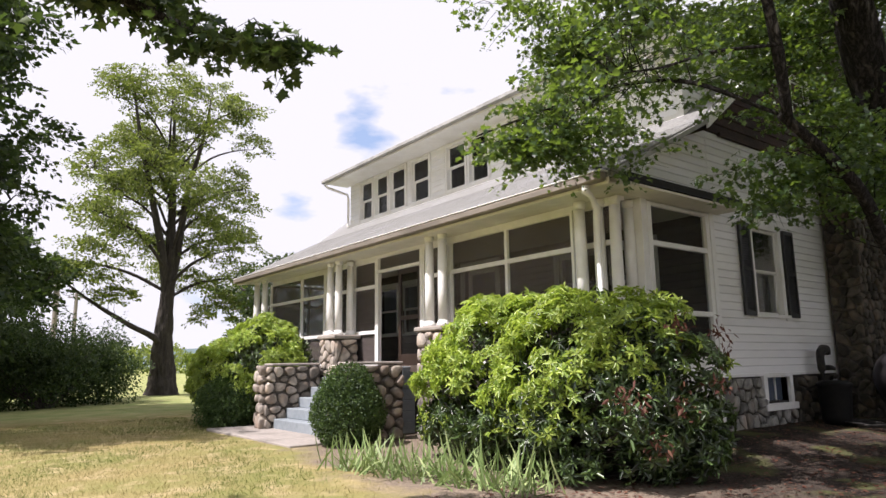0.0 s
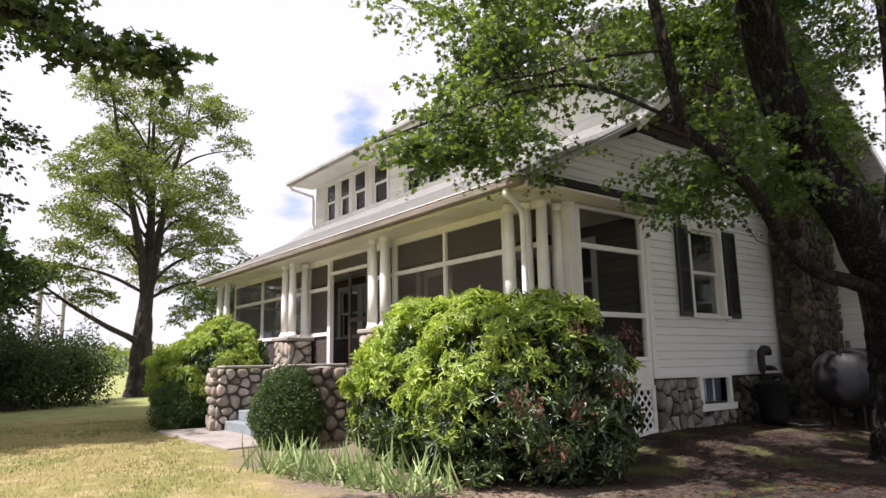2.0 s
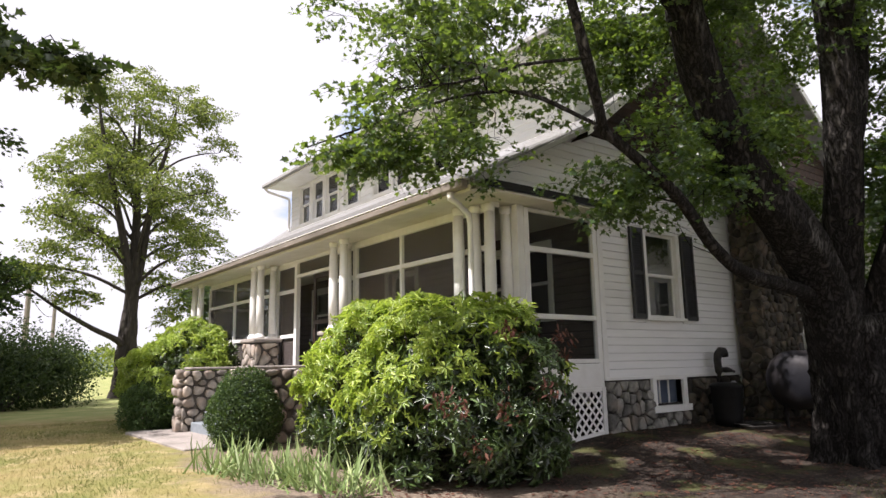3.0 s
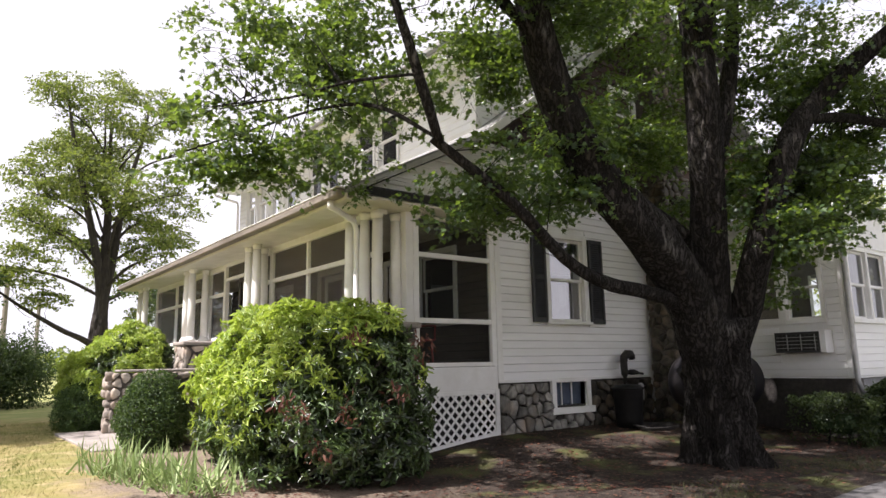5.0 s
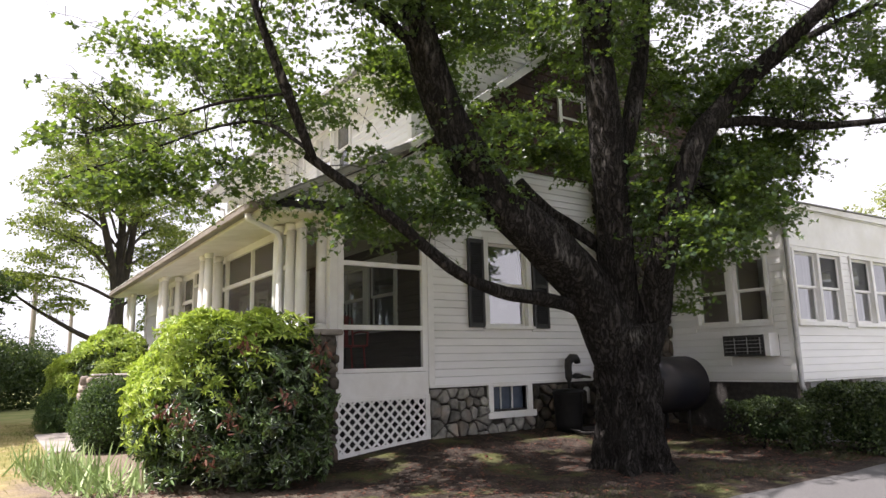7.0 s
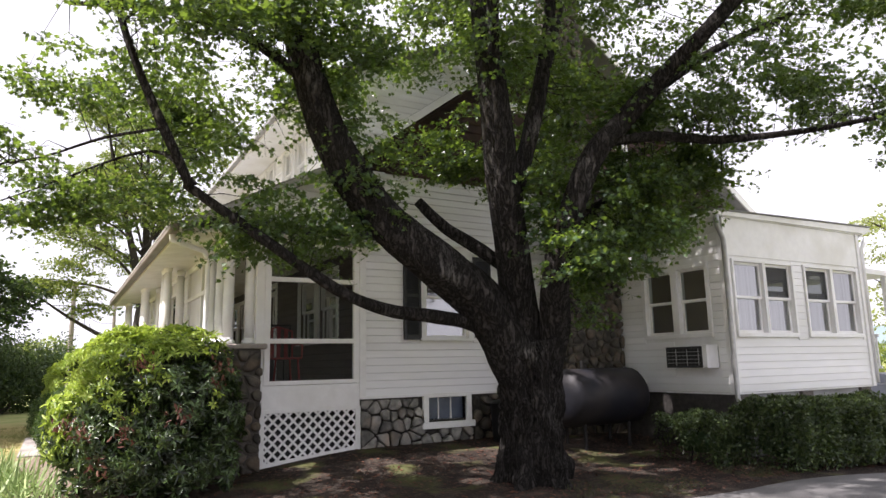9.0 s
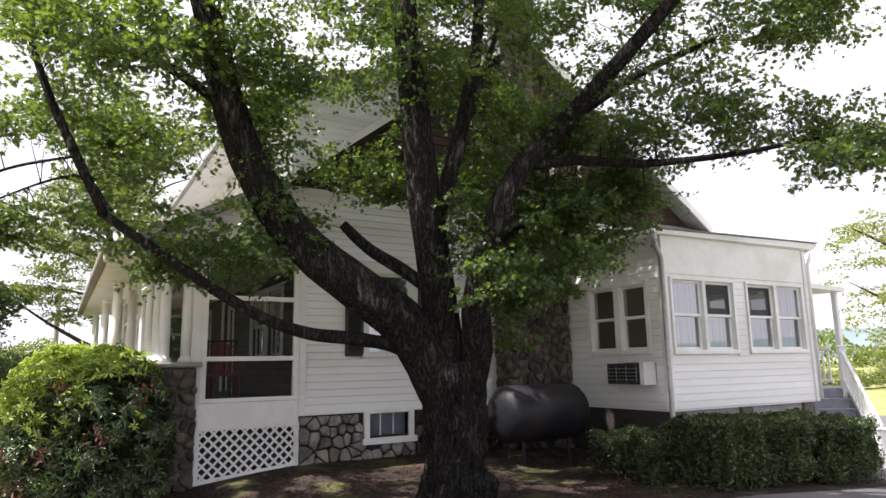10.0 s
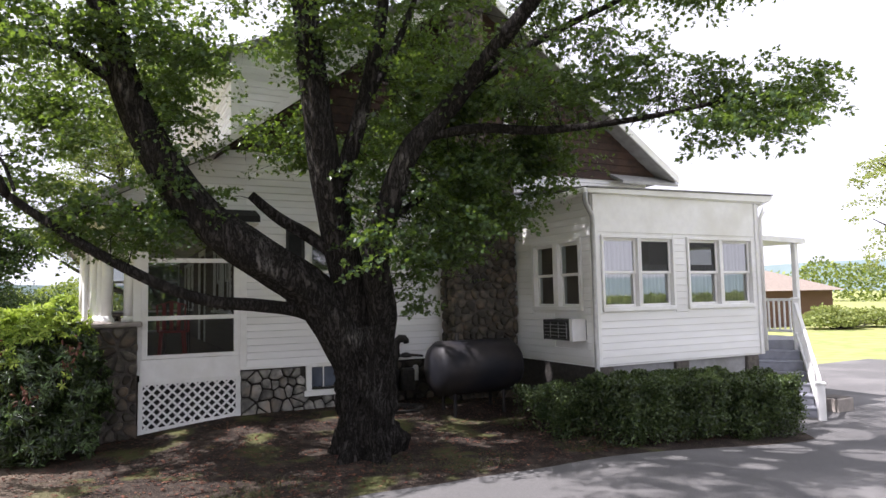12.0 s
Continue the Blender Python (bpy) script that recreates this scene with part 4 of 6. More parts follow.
R1, R2 = 2.78, 1.87
bay(PF, 6.06, 8.85, FZ, TZ, (R1, R2), (7.43,))
bay(PF, 8.87, 9.64, FZ, TZ, (R1, R2))
bay(PF, 11.22, 12.14, FZ, TZ, (R1, R2))
bay(PF, 12.24, 13.40, FZ, TZ, (R1, R2))
bay(PF, 13.42, 16.45, FZ, TZ, (R1, R2), (14.62,))
bay(PF, 5.30, 6.04, FZ, TZ, (R1, R2))
bay(lambda u, v, n=0.0: (u, Y1 + n, v), 7.0, 8.93, FZ, TZ, (R1, R2), (8.0,))
part("transom", Shape().box(9.66, 11.20, 3.02, 3.08, -0.05, 0.04, PF), WHITE, porch)
part("screen", Shape().box(9.66, 11.20, 3.08, TZ, -0.022, -0.018, PF, 0), SCREEN, porch, "dark insect screen").visible_shadow = False
part("door_post", Shape().box(9.64, 9.72, FZ, TZ, -0.05, 0.04, PF), WHITE, porch)
part("door_post", Shape().box(11.14, 11.22, FZ, TZ, -0.05, 0.04, PF), WHITE, porch)
sd = part("screen_door", Shape().box(9.73, 9.83, FZ, 3.01, -0.03, 0.01, PF).box(10.38, 10.46, FZ, 3.01, -0.03, 0.01, PF).box(9.83, 10.38, 2.92, 3.01, -0.03, 0.01, PF)
          .box(9.83, 10.38, FZ, FZ + 0.2, -0.03, 0.01, PF).box(9.83, 10.38, 2.05, 2.13, -0.03, 0.01, PF), WOODBR, porch, "brown wooden screen door")
part("screen", Shape().box(9.82, 10.39, FZ + 0.19, 2.93, -0.012, -0.008, PF, 0), SCREEN_SIDE, sd).visible_shadow = False
PS = side(Y0)
bay(PS, 7.44, 8.93, 1.24, 3.36, (2.80, 1.88), (), post=0.09, net=SCREEN_SIDE, lab="white framed side screen over the lattice")
part("post", Shape().box(7.32, 7.44, 1.0, 3.385, -0.12, 0.02, PS), WHITE, porch)
part("skirt_board", Shape().box(7.42, 8.94, 0.90, 1.235, -0.03, 0.025, PS), WHITE, porch, "plain white skirt board")
# lattice: two layers of crossing slats in a frame
lat = part("lattice", Shape().box(7.40, 7.47, 0.06, 0.90, 0.0, 0.04, PS).box(8.87, 8.95, 0.22, 0.90, 0.0, 0.04, PS).box(7.47, 8.87, 0.84, 0.90, 0.0, 0.038, PS)
           .prism([(7.47, 0.08), (8.87, 0.23), (8.87, 0.30), (7.47, 0.15)], 0.0, 0.038, PS), WHITE, porch, "white diagonal lattice under the porch")


def slat(c, rise, n):
    """One diagonal slat through u + v = c or u - v = c, clipped to the lattice frame."""
    def low(u):
        return 0.12 + (u - 7.47) * 0.15 / 1.4
    pts = []
    for i in range(141):
        u = 7.45 + i * 1.44 / 140
        v = (c - u) if rise < 0 else (u - c)
        if low(u) <= v <= 0.87:
            pts.append((u, v))
    if len(pts) < 6:
        return
    (a, b), (d, e) = pts[0], pts[-1]
    h = 0.024
    s = Shape().prism([(a, b - h), (d, e - h), (d, e + h), (a, b + h)], n, n + 0.007, PS)
    part("slat", s, WHITE, lat)


for k in range(40):
    slat(7.45 - 0.87 + k * 0.15, 1, 0.008)
    slat(7.45 + 0.12 + k * 0.15, -1, 0.016)
# black sheet added in place of the shade behind the lattice
part("backing", Shape().box(7.42, 8.94, 0.0, 0.9, -0.45, -0.4, PS, 0), ACDARK, porch, "black sheet for the shade under the porch")

# porch room: house front wall, doors and windows seen through the screens
HF = front(XF)
hw = [(6.2, 7.1, 1.95, 3.1), (7.3, 8.2, 1.95, 3.1), (12.4, 13.3, 1.95, 3.1), (13.5, 14.4, 1.95, 3.1)]
# boards and wall are coloured dark in place of the porch's shade
inner = part("front_wall", wall_with_holes(HF, Y0 + 0.01, Y1 - 0.01, 1.0, 4.4, hw + [(9.9, 10.9, FZ, 3.22)], 0.18), PORCHWALL_SHADE, house, "front wall behind the porch, coloured dark for its shade")
clapboards(inner, HF, 1.25, 3.36, lambda v: (Y0 + 0.05, Y1 - 0.05), [(h[0] - 0.1, h[1] + 0.1, h[2] - 0.05, h[3] + 0.1) for h in hw] + [(9.78, 11.02, 0, 3.34)], material=PORCHWALL_SHADE)
for h in hw:
    sash_window(house, HF, *h, casing=0.10, label="porch-side double-hung window")
d = part("front_door", Shape().box(9.92, 10.03, FZ + 0.01, 3.2, -0.12, -0.07, HF).box(10.77, 10.88, FZ + 0.01, 3.2, -0.12, -0.07, HF).box(10.03, 10.77, 3.08, 3.2, -0.12, -0.07, HF)
         .box(10.03, 10.77, 2.14, 2.24, -0.12, -0.07, HF), WHITE, house, "white framed door with dark panes over a brown panel")
part("door_panel", Shape().box(10.03, 10.77, FZ + 0.01, 2.14, -0.115, -0.08, HF).box(10.13, 10.67, FZ + 0.2, 1.95, -0.08, -0.07, HF), WOODBR, d, "red-brown lower panel")
part("casing", Shape().box(9.78, 9.9, FZ, 3.34, 0, 0.04, HF).box(10.9, 11.02, FZ, 3.34, 0, 0.04, HF).box(9.9, 10.9, 3.22, 3.34, 0, 0.04, HF), WHITE, d)
part("pane", Shape().box(10.03, 10.77, 2.24, 3.08, -0.10, -0.094, HF, 0), DARKGLASS, d)

# steps and stone cheek walls
steps = thing("porch_steps", (5.8, 11.0, 0), "blue-grey painted steps between fieldstone walls", "steps")
for k in range(6):
    x0 = 5.30 + k * 0.25
    part("step", Shape().box(x0, 6.82, 9.75, 12.28, 0.06 if k == 0 else 0.06 + k * 0.19, 0.06 + (k + 1) * 0.19, plain, 0.012), STEPBLUE, steps)
for y0, y1, sd in ((12.30, 12.72, 61), (9.30, 9.72, 71)):
    cw = thing("stone_wall", (5.7, y0, 0), "fieldstone cheek wall with flat coping beside the steps", "wall", "cheek walls of the steps")
    part("core", Shape().box(5.16, 6.30, y0 + 0.05, y1 - 0.05, -0.1, 1.22, plain, 0.02), MORTAR, cw)
    fieldstones(cw, side(y0 + 0.05), 5.12, 6.28, 0.03, 1.24, 0.19, 0.085, sd, squash=1.3, gap=0.020)
    fieldstones(cw, front(5.16), y0 + 0.01, y1 - 0.01, 0.03, 1.27, 0.20, 0.11, sd + 1, squash=1.3, gap=0.020)
    part("coping", Shape().box(5.26, 6.28, y0, y1, 1.24, 1.29, plain, 0.015), CONCRETE, cw)

# ---- annex ----
AX0, AX1, AY0, AY1 = 14.12, 18.05, 2.40, 5.20
AB, AT = 0.97, 3.78
annex = thing("annex", (16.0, 3.8, 0), "white clapboard sunroom annex on a grey block base", "annex")
AF, AW, AE = side(AY0), front(AX0), east(AX1)
aw = [(14.30, 15.03, 1.90, 3.06), (15.11, 15.83, 1.90, 3.06), (16.24, 16.99, 1.90, 3.06), (17.08, 17.84, 1.90, 3.06)]
ww = [(2.78, 3.36, 1.92, 3.02), (3.50, 4.10, 1.92, 3.02)]
wf = part("wall", wall_with_holes(AF, AX0, AX1, AB - 0.04, AT, aw, 0.15), WHITE, annex)
clapboards(wf, AF, AB, 3.15, lambda v: (AX0 + 0.06, AX1 - 0.06), [(14.24, 15.89, 1.82, 3.15), (16.18, 17.90, 1.82, 3.15)], lip=0.012)
part("frieze_board", Shape().box(AX0 + 0.072, AX1 - 0.072, 3.155, 3.86, 0.0, 0.022, AF), WHITE, annex, "wide plain white frieze board")
ws = part("wall", wall_with_holes(AW, AY0 + 0.15, AY1, AB - 0.04, AT, ww + [(2.66, 3.50, 1.35, 1.71)], 0.15), WHITE, annex)
clapboards(ws, AW, AB, AT - 0.02, lambda v: (AY0 + 0.07, AY1), [(2.70, 4.18, 1.84, 3.10), (2.62, 3.54, 1.31, 1.74)], lip=0.014)
part("wall", wall_with_holes(AE, AY0 + 0.15, AY1, AB - 0.04, AT, [(3.0, 4.6, 1.9, 3.1)], 0.15), WHITE, annex)
part("wall", Shape().box(AX0 + 0.15, AX1 - 0.15, AY1 - 0.1, AY1 - 0.01, AB, AT, plain, 0), DARKIN, annex)
part("floor", Shape().box(AX0 + 0.15, AX1 - 0.15, AY0 + 0.15, AY1 - 0.1, AB, AB + 0.1, plain, 0), FLOORW, annex)
for u0, u1 in ((AX0 - 0.03, AX0 + 0.07), (AX1 - 0.07, AX1 + 0.03)):
    part("corner_board", Shape().box(u0, u1, AB - 0.03, AT, 0.0, 0.045, AF), WHITE, annex)
part("corner_board", Shape().box(AY0 + 0.002, AY0 + 0.08, AB - 0.03, AT, 0.0, 0.04, AW), WHITE, annex)
for h in aw:
    outer = h in (aw[0], aw[3])
    sash_window(annex, AF, *h, casing=0.048, glass=STORM, sill=False, curtain=1.0 if outer else 0.62, upper=None if outer else DARKGLASS, hang=outer, label="white sunroom sash with storm glass")
for h in ww:
    sash_window(annex, AW, *h, casing=0.07, glass=GLASS, sill=False, label="white sunroom sash with dark panes")
part("base", Shape().box(AX0 + 0.05, AX1 - 0.05, AY0 + 0.06, AY1, -0.4, AB - 0.04, plain, 0.01), BLOCK, annex, "grey block base")
# thin dark strip added for the shade below the annex wall
part("skirt", Shape().box(AX0 + 0.008, AX0 + 0.046, AY0 + 0.06, AY1, -0.3, AB - 0.045, plain, 0.004), MORTAR_DARK, annex, "dark strip painted as shade under the annex wall")
for x in (14.3, 16.0, 17.8):
    part("base_pier", Shape().box(x - 0.16, x + 0.16, AY0 - 0.0, AY0 + 0.3, -0.4, AB - 0.045, plain, 0.015), MORTAR, annex)
part("roof", slab([(AX0 - 0.16, AY0 - 0.10, 3.90), (AX1 + 0.42, AY0 - 0.10, 3.98), (AX1 + 0.42, AY1 - 0.42, 4.20), (AX0 - 0.16, AY1 - 0.42, 4.14)], 0.025), SHINGLE, annex, "low grey annex roof")
part("soffit", Shape().box(AX0 - 0.14, AX1 + 0.14, AY0 - 0.045, AY1 - 0.44, 3.79, 3.82, plain), WHITE, annex)
part("fascia", Shape().prism([(AX0 - 0.15, 3.80), (AX1 + 0.16, 3.82), (AX1 + 0.40, 3.89), (AX1 + 0.40, 3.95), (AX0 - 0.15, 3.87)], 0.05, 0.08, AF), WHITE, annex)
part("fascia", Shape().box(AX0 - 0.15, AX0 - 0.125, AY0 - 0.045, AY1 - 0.43, 3.745, 3.865, plain), WHITE, annex)
part("gutter", Shape().box(AX0 - 0.25, AX0 - 0.155, AY0 - 0.10, AY1 - 0.5, 3.76, 3.87, plain, 0.02), WHITE, annex, "white metal gutter")
part("soffit", slab([(AX1 + 0.02, AY0 - 0.045, 3.74), (AX1 + 0.40, AY0 - 0.045, 3.90), (AX1 + 0.40, AY1 - 0.43, 3.90), (AX1 + 0.02, AY1 - 0.43, 3.74)], 0.03), WHITE, annex)
part("flashing", Shape().box(14.2, 16.6, 4.80, 4.84, 4.10, 4.36, plain), WHITE, annex)
part("downspout", Shape().tube([(13.92, 2.33, 3.79), (13.92, 2.33, 3.66), (13.93, 2.33, 3.60), (14.03, 2.33, 3.44), (14.05, 2.33, 3.36), (14.05, 2.33, 0.9), (14.02, 2.26, 0.7)], [0.045, 0.045, 0.042, 0.042, 0.04, 0.04, 0.04], 12),
     GALV, annex, "grey metal downspout", smooth=True)
part("downspout", Shape().tube([(18.2, 2.28, 3.74), (18.10, 2.34, 3.5), (18.10, 2.34, 1.0)], [0.04, 0.035, 0.035], 10), WHITE, annex, smooth=True)

ac = thing("air_conditioner", (13.97, 3.12, 1.39), "dark grilled air conditioner set through the annex wall", "air conditioner")
part("case", Shape().box(13.84, 14.3, 2.755, 3.485, 1.36, 1.70, plain, 0.01), ACGREY, ac)
part("side_trim", Shape().box(13.83, 14.11, 2.66, 2.752, 1.35, 1.72, plain), WHITE, ac, "white side panel")
part("frame", Shape().box(2.755, 3.485, 1.66, 1.70, 0.0, 0.012, front(13.838)).box(2.755, 3.485, 1.36, 1.39, 0.0, 0.012, front(13.838)).box(2.755, 2.785, 1.39, 1.66, 0, 0.012, front(13.838)).box(3.455, 3.485, 1.39, 1.66, 0, 0.012, front(13.838)), ACGREY, ac)
part("core", Shape().box(2.787, 3.453, 1.392, 1.658, 0.0, 0.004, front(13.838), 0), ACDARK, ac)
for k in range(9):
    u = 2.82 + k * 0.075
    part("grille_bar", Shape().box(u, u + 0.012, 1.392, 1.658, 0.005, 0.014, front(13.838), 0.002), GALV if k % 3 == 0 else ACGREY, ac)
for k in range(4):
    part("grille_bar", Shape().box(2.787, 3.453, 1.43 + k * 0.06, 1.438 + k * 0.06, 0.015, 0.02, front(13.838), 0.002), GALV, ac)

# side landing, canopy and stairs beyond the annex
land = thing("side_stairs", (18.6, 2.2, -0.2), "grey wooden stairs with white railing and small canopy", "stairs")
LZ = 1.13
ST_TOP, ST_DIR, ST_W = Vector((19.30, 2.56)), Vector((-0.68, -0.733)), 1.0
ST_SIDE = Vector((-0.733, 0.68))


def ST(u, v, n=0.0):
    """Stair frame: u metres down the flight, v across from the outer rail, n up."""
    q = ST_TOP + ST_DIR * u + ST_SIDE * v
    return (q.x, q.y, n)


part("landing", Shape().prism([(18.10, 2.75), (18.45, 3.3), (19.30, 2.56), (20.3, 3.3), (20.3, 5.1), (18.10, 5.1)], LZ - 0.15, LZ), STEPGREY, land, "grey painted landing")
NST, RISE, GO = 7, 0.185, 0.228
for k in range(NST):
    z1 = LZ - (k + 1) * RISE
    st = part("step", Shape().box(k * GO - 0.02, (k + 1) * GO + 0.02, 0.0, ST_W, z1 - 0.04, z1, ST, 0.008), STEPGREY, land)
    part("riser", Shape().box(k * GO - 0.012, k * GO + 0.006, 0.02, ST_W - 0.02, z1, z1 + RISE - 0.04, ST, 0.003), STEPGREY, st)
for v in (-0.045, ST_W + 0.005):
    part("stringer", Shape().prism([(0, LZ - 0.02), (0, LZ - 0.32), (NST * GO + 0.05, LZ - 0.3 - NST * RISE), (NST * GO + 0.05, LZ - (NST - 0.2) * RISE)], v, v + 0.04,
                                  lambda u, w, n: ST(u, n, w)), STEPGREY, land)
part("canopy", slab([(18.50, 2.62, 3.22), (19.80, 2.62, 3.18), (19.80, 5.0, 3.22), (18.50, 5.0, 3.26)], 0.10), WHITE, land, "flat white canopy")
part("canopy_bracket", Shape().box(18.06, 18.52, 3.4, 5.0, 3.05, 3.12, plain), WHITE, land)
for x, y in ((19.62, 2.75), (19.82, 4.9)):
    part("post", Shape().box(x - 0.05, x + 0.05, y - 0.05, y + 0.05, LZ - 0.2, 3.12, plain, 0.008), WHITE, land)
for z in (LZ + 0.08, LZ + 0.76):
    part("rail", Shape().box(18.2, 20.2, 4.93, 4.98, z, z + 0.06, plain, 0.006), WHITE, land)
for k in range(15):
    x = 18.25 + k * 0.135
    part("baluster", Shape().box(x, x + 0.035, 4.94, 4.97, LZ + 0.14, LZ + 0.76, plain, 0.003), WHITE, land)
for z in (LZ + 0.08, LZ + 0.76):
    part("rail", Shape().box(20.22, 20.27, 3.32, 4.92, z, z + 0.06, plain, 0.006), WHITE, land)
for k in range(12):
    y = 3.36 + k * 0.13
    part("baluster", Shape().box(20.228, 20.262, y, y + 0.035, LZ + 0.14, LZ + 0.76, plain, 0.003), WHITE, land)
RUN = NST * GO
for u, z0, z1 in ((0.0, LZ - 0.2, LZ + 0.80), (RUN, -0.4, LZ - NST * RISE + 0.62)):
    nw = part("newel", Shape().box(u - 0.06, u + 0.06, -0.06, 0.06, z0, z1, ST, 0.01), WHITE, land)
    part("cap", Shape().box(u - 0.08, u + 0.08, -0.08, 0.08, z1, z1 + 0.05, ST, 0.015), WHITE, nw)
for d in (0.74, 0.16):
    part("hand_rail", Shape().prism([(0.06, LZ + d), (RUN - 0.06, LZ + d - NST * RISE), (RUN - 0.06, LZ + d - 0.09 - NST * RISE), (0.06, LZ + d - 0.09)], -0.03, 0.03,
                                   lambda u, w, n: ST(u, n, w)), WHITE, land)
for k in range(9):
    u = 0.14 + k * 0.125
    z = LZ - u * NST * RISE / RUN
    part("baluster", Shape().box(u, u + 0.03, -0.015, 0.015, z + 0.12, z + 0.68, ST, 0.003), WHITE, land)
planter = thing("planter_box", (19.38, 1.92, -0.25), "low grey masonry planter box beside the stairs", "planter")
part("box", Shape().box(19.14, 19.62, 1.70, 2.14, -0.30, 0.08, plain, 0.015), CONCRETE, planter)
part("soil", Shape().box(19.18, 19.58, 1.74, 2.10, 0.08, 0.095, plain, 0.005), MORTAR, planter)

# tank, meter and other things by the wall
tank = thing("fuel_tank", (12.6, 4.15, 0.1), "dark painted horizontal fuel tank on legs", "tank")
TX0, TX1, TY, TZ0, TR = 11.95, 13.40, 3.95, 0.92, 0.46
tp = [(0.02, TX0 - 0.14), (TR * 0.55, TX0 - 0.11), (TR * 0.85, TX0 - 0.05), (TR, TX0 + 0.04), (TR, TX1 - 0.04), (TR * 0.85, TX1 + 0.05), (TR * 0.55, TX1 + 0.11), (0.02, TX1 + 0.14)]
part("shell", Shape().tube([(x, TY, TZ0) for _, x in tp], [r for r, _ in tp], 36), TANK, tank, smooth=True)
for x in (TX0 + 0.25, TX1 - 0.25):
    for y in (TY - 0.17, TY + 0.28):
        part("leg", Shape().tube([(x, y, 0.0), (x, y, 0.55)], [0.03, 0.03], 10), TANK, tank)
part("filler_pipe", Shape().tube([(TX0 + 0.4, TY, TZ0 + TR - 0.02), (TX0 + 0.4, TY, TZ0 + TR + 0.12)], [0.035, 0.035], 10), IRON, tank)

bin_ = thing("waste_bin", (11.3, 4.72, 0.25), "black plastic waste bin against the stone base", "bin")
part("body", Shape().lathe([(0.20, 0.22), (0.215, 0.35), (0.24, 0.80), (0.25, 0.82)], (11.32, 4.72), 24), PLASTIC, bin_, smooth=True)
part("lid", Shape().lathe([(0.255, 0.82), (0.265, 0.84), (0.20, 0.89), (0.02, 0.905)], (11.32, 4.72), 24), PLASTIC, bin_, smooth=True)
meter = thing("gas_meter", (11.75, 5.0, 0.3), "dark gas regulator with bent vent pipe and pale canister", "gas meter")
part("riser_pipe", Shape().tube([(11.66, 5.02, 0.2), (11.66, 5.02, 1.0), (11.66, 5.02, 1.06), (11.66, 5.03, 1.25), (11.67, 5.02, 1.34), (11.73, 5.0, 1.39), (11.80, 4.99, 1.385), (11.84, 4.99, 1.35), (11.85, 4.99, 1.30)], [0.03, 0.03, 0.062, 0.062, 0.07, 0.078, 0.075, 0.06, 0.05], 12), IRON, meter, smooth=True)
part("outlet_pipe", Shape().tube([(11.66, 5.02, 1.08), (11.95, 5.02, 1.08), (12.2, 5.05, 1.05)], [0.03, 0.025, 0.02], 10), IRON, meter, smooth=True)
part("regulator", Shape().lathe([(0.02, 1.04), (0.10, 1.05), (0.115, 1.07), (0.10, 1.10), (0.04, 1.13)], (11.84, 5.0), 18), IRON, meter, smooth=True)
part("canister", Shape().lathe([(0.05, 0.62), (0.055, 0.65), (0.055, 0.86), (0.03, 0.90)], (12.02, 4.98), 16), GALV, meter, "pale metal canister", smooth=True)
part("body", Shape().box(11.72, 12.0, 4.93, 5.12, 0.45, 0.85, plain, 0.03), IRON, meter)
hose = thing("garden_hose", (11.4, 4.35, 0.2), "dark coiled garden hose on the ground", "hose")
coil = []
for k in range(90):
    a = k * 0.25
    r = 0.22 + 0.10 * k / 90 + 0.02 * math.sin(k * 0.7)
    coil.append((11.5 + r * math.cos(a) * 1.3, 4.35 + r * math.sin(a), ground_z(11.5, 4.35) + 0.02 + 0.02 * (k // 25)))
part("coil", Shape().tube(coil, [0.013] * 90, 8), IRON, hose, smooth=True)

# porch furniture behind the side screens
chair = thing("porch_chair", (7.95, 5.95, FZ), "faded red metal porch chair", "chair")
part("seat", Shape().box(7.72, 8.18, 5.72, 6.20, FZ + 0.40, FZ + 0.43, plain, 0.012), REDCH, chair)
for x in (7.74, 8.15):
    for y in (5.74, 6.17):
        part("leg", Shape().tube([(x, y, FZ), (x + (0.03 if x < 8 else -0.03), y, FZ + 0.41)], [0.016, 0.016], 8), REDCH, chair)
part("backrest", Shape().tube([(7.73, 6.2, FZ + 0.42), (7.72, 6.26, FZ + 0.86), (7.95, 6.28, FZ + 0.93), (8.18, 6.26, FZ + 0.86), (8.17, 6.2, FZ + 0.42)], [0.016] * 5, 8)
     .box(7.80, 7.86, 6.22, 6.24, FZ + 0.43, FZ + 0.9, plain, 0.003).box(7.92, 7.98, 6.22, 6.24, FZ + 0.43, FZ + 0.92, plain, 0.003).box(8.04, 8.10, 6.22, 6.24, FZ + 0.43, FZ + 0.9, plain, 0.003), REDCH, chair)
for x in (7.72, 8.18):
    part("armrest", Shape().tube([(x, 5.74, FZ + 0.41), (x, 5.72, FZ + 0.62), (x, 6.0, FZ + 0.64), (x, 6.25, FZ + 0.62)], [0.016] * 4, 8), REDCH, chair)
rack = thing("wire_stand", (8.1, 6.9, FZ), "dark wire plant stand on the porch", "stand")
for x, y in ((7.9, 6.75), (8.3, 6.75), (7.9, 7.1), (8.3, 7.1)):
    part("leg", Shape().tube([(x, y, FZ), (x, y, FZ + 1.0)], [0.01, 0.01], 8), IRON, rack)
part("shelf", Shape().box(7.88, 8.32, 6.73, 7.12, FZ + 0.98, FZ + 1.0, plain), IRON, rack)
part("shelf", Shape().box(7.9, 8.3, 6.75, 7.1, FZ + 0.4, FZ + 0.42, plain), IRON, rack)

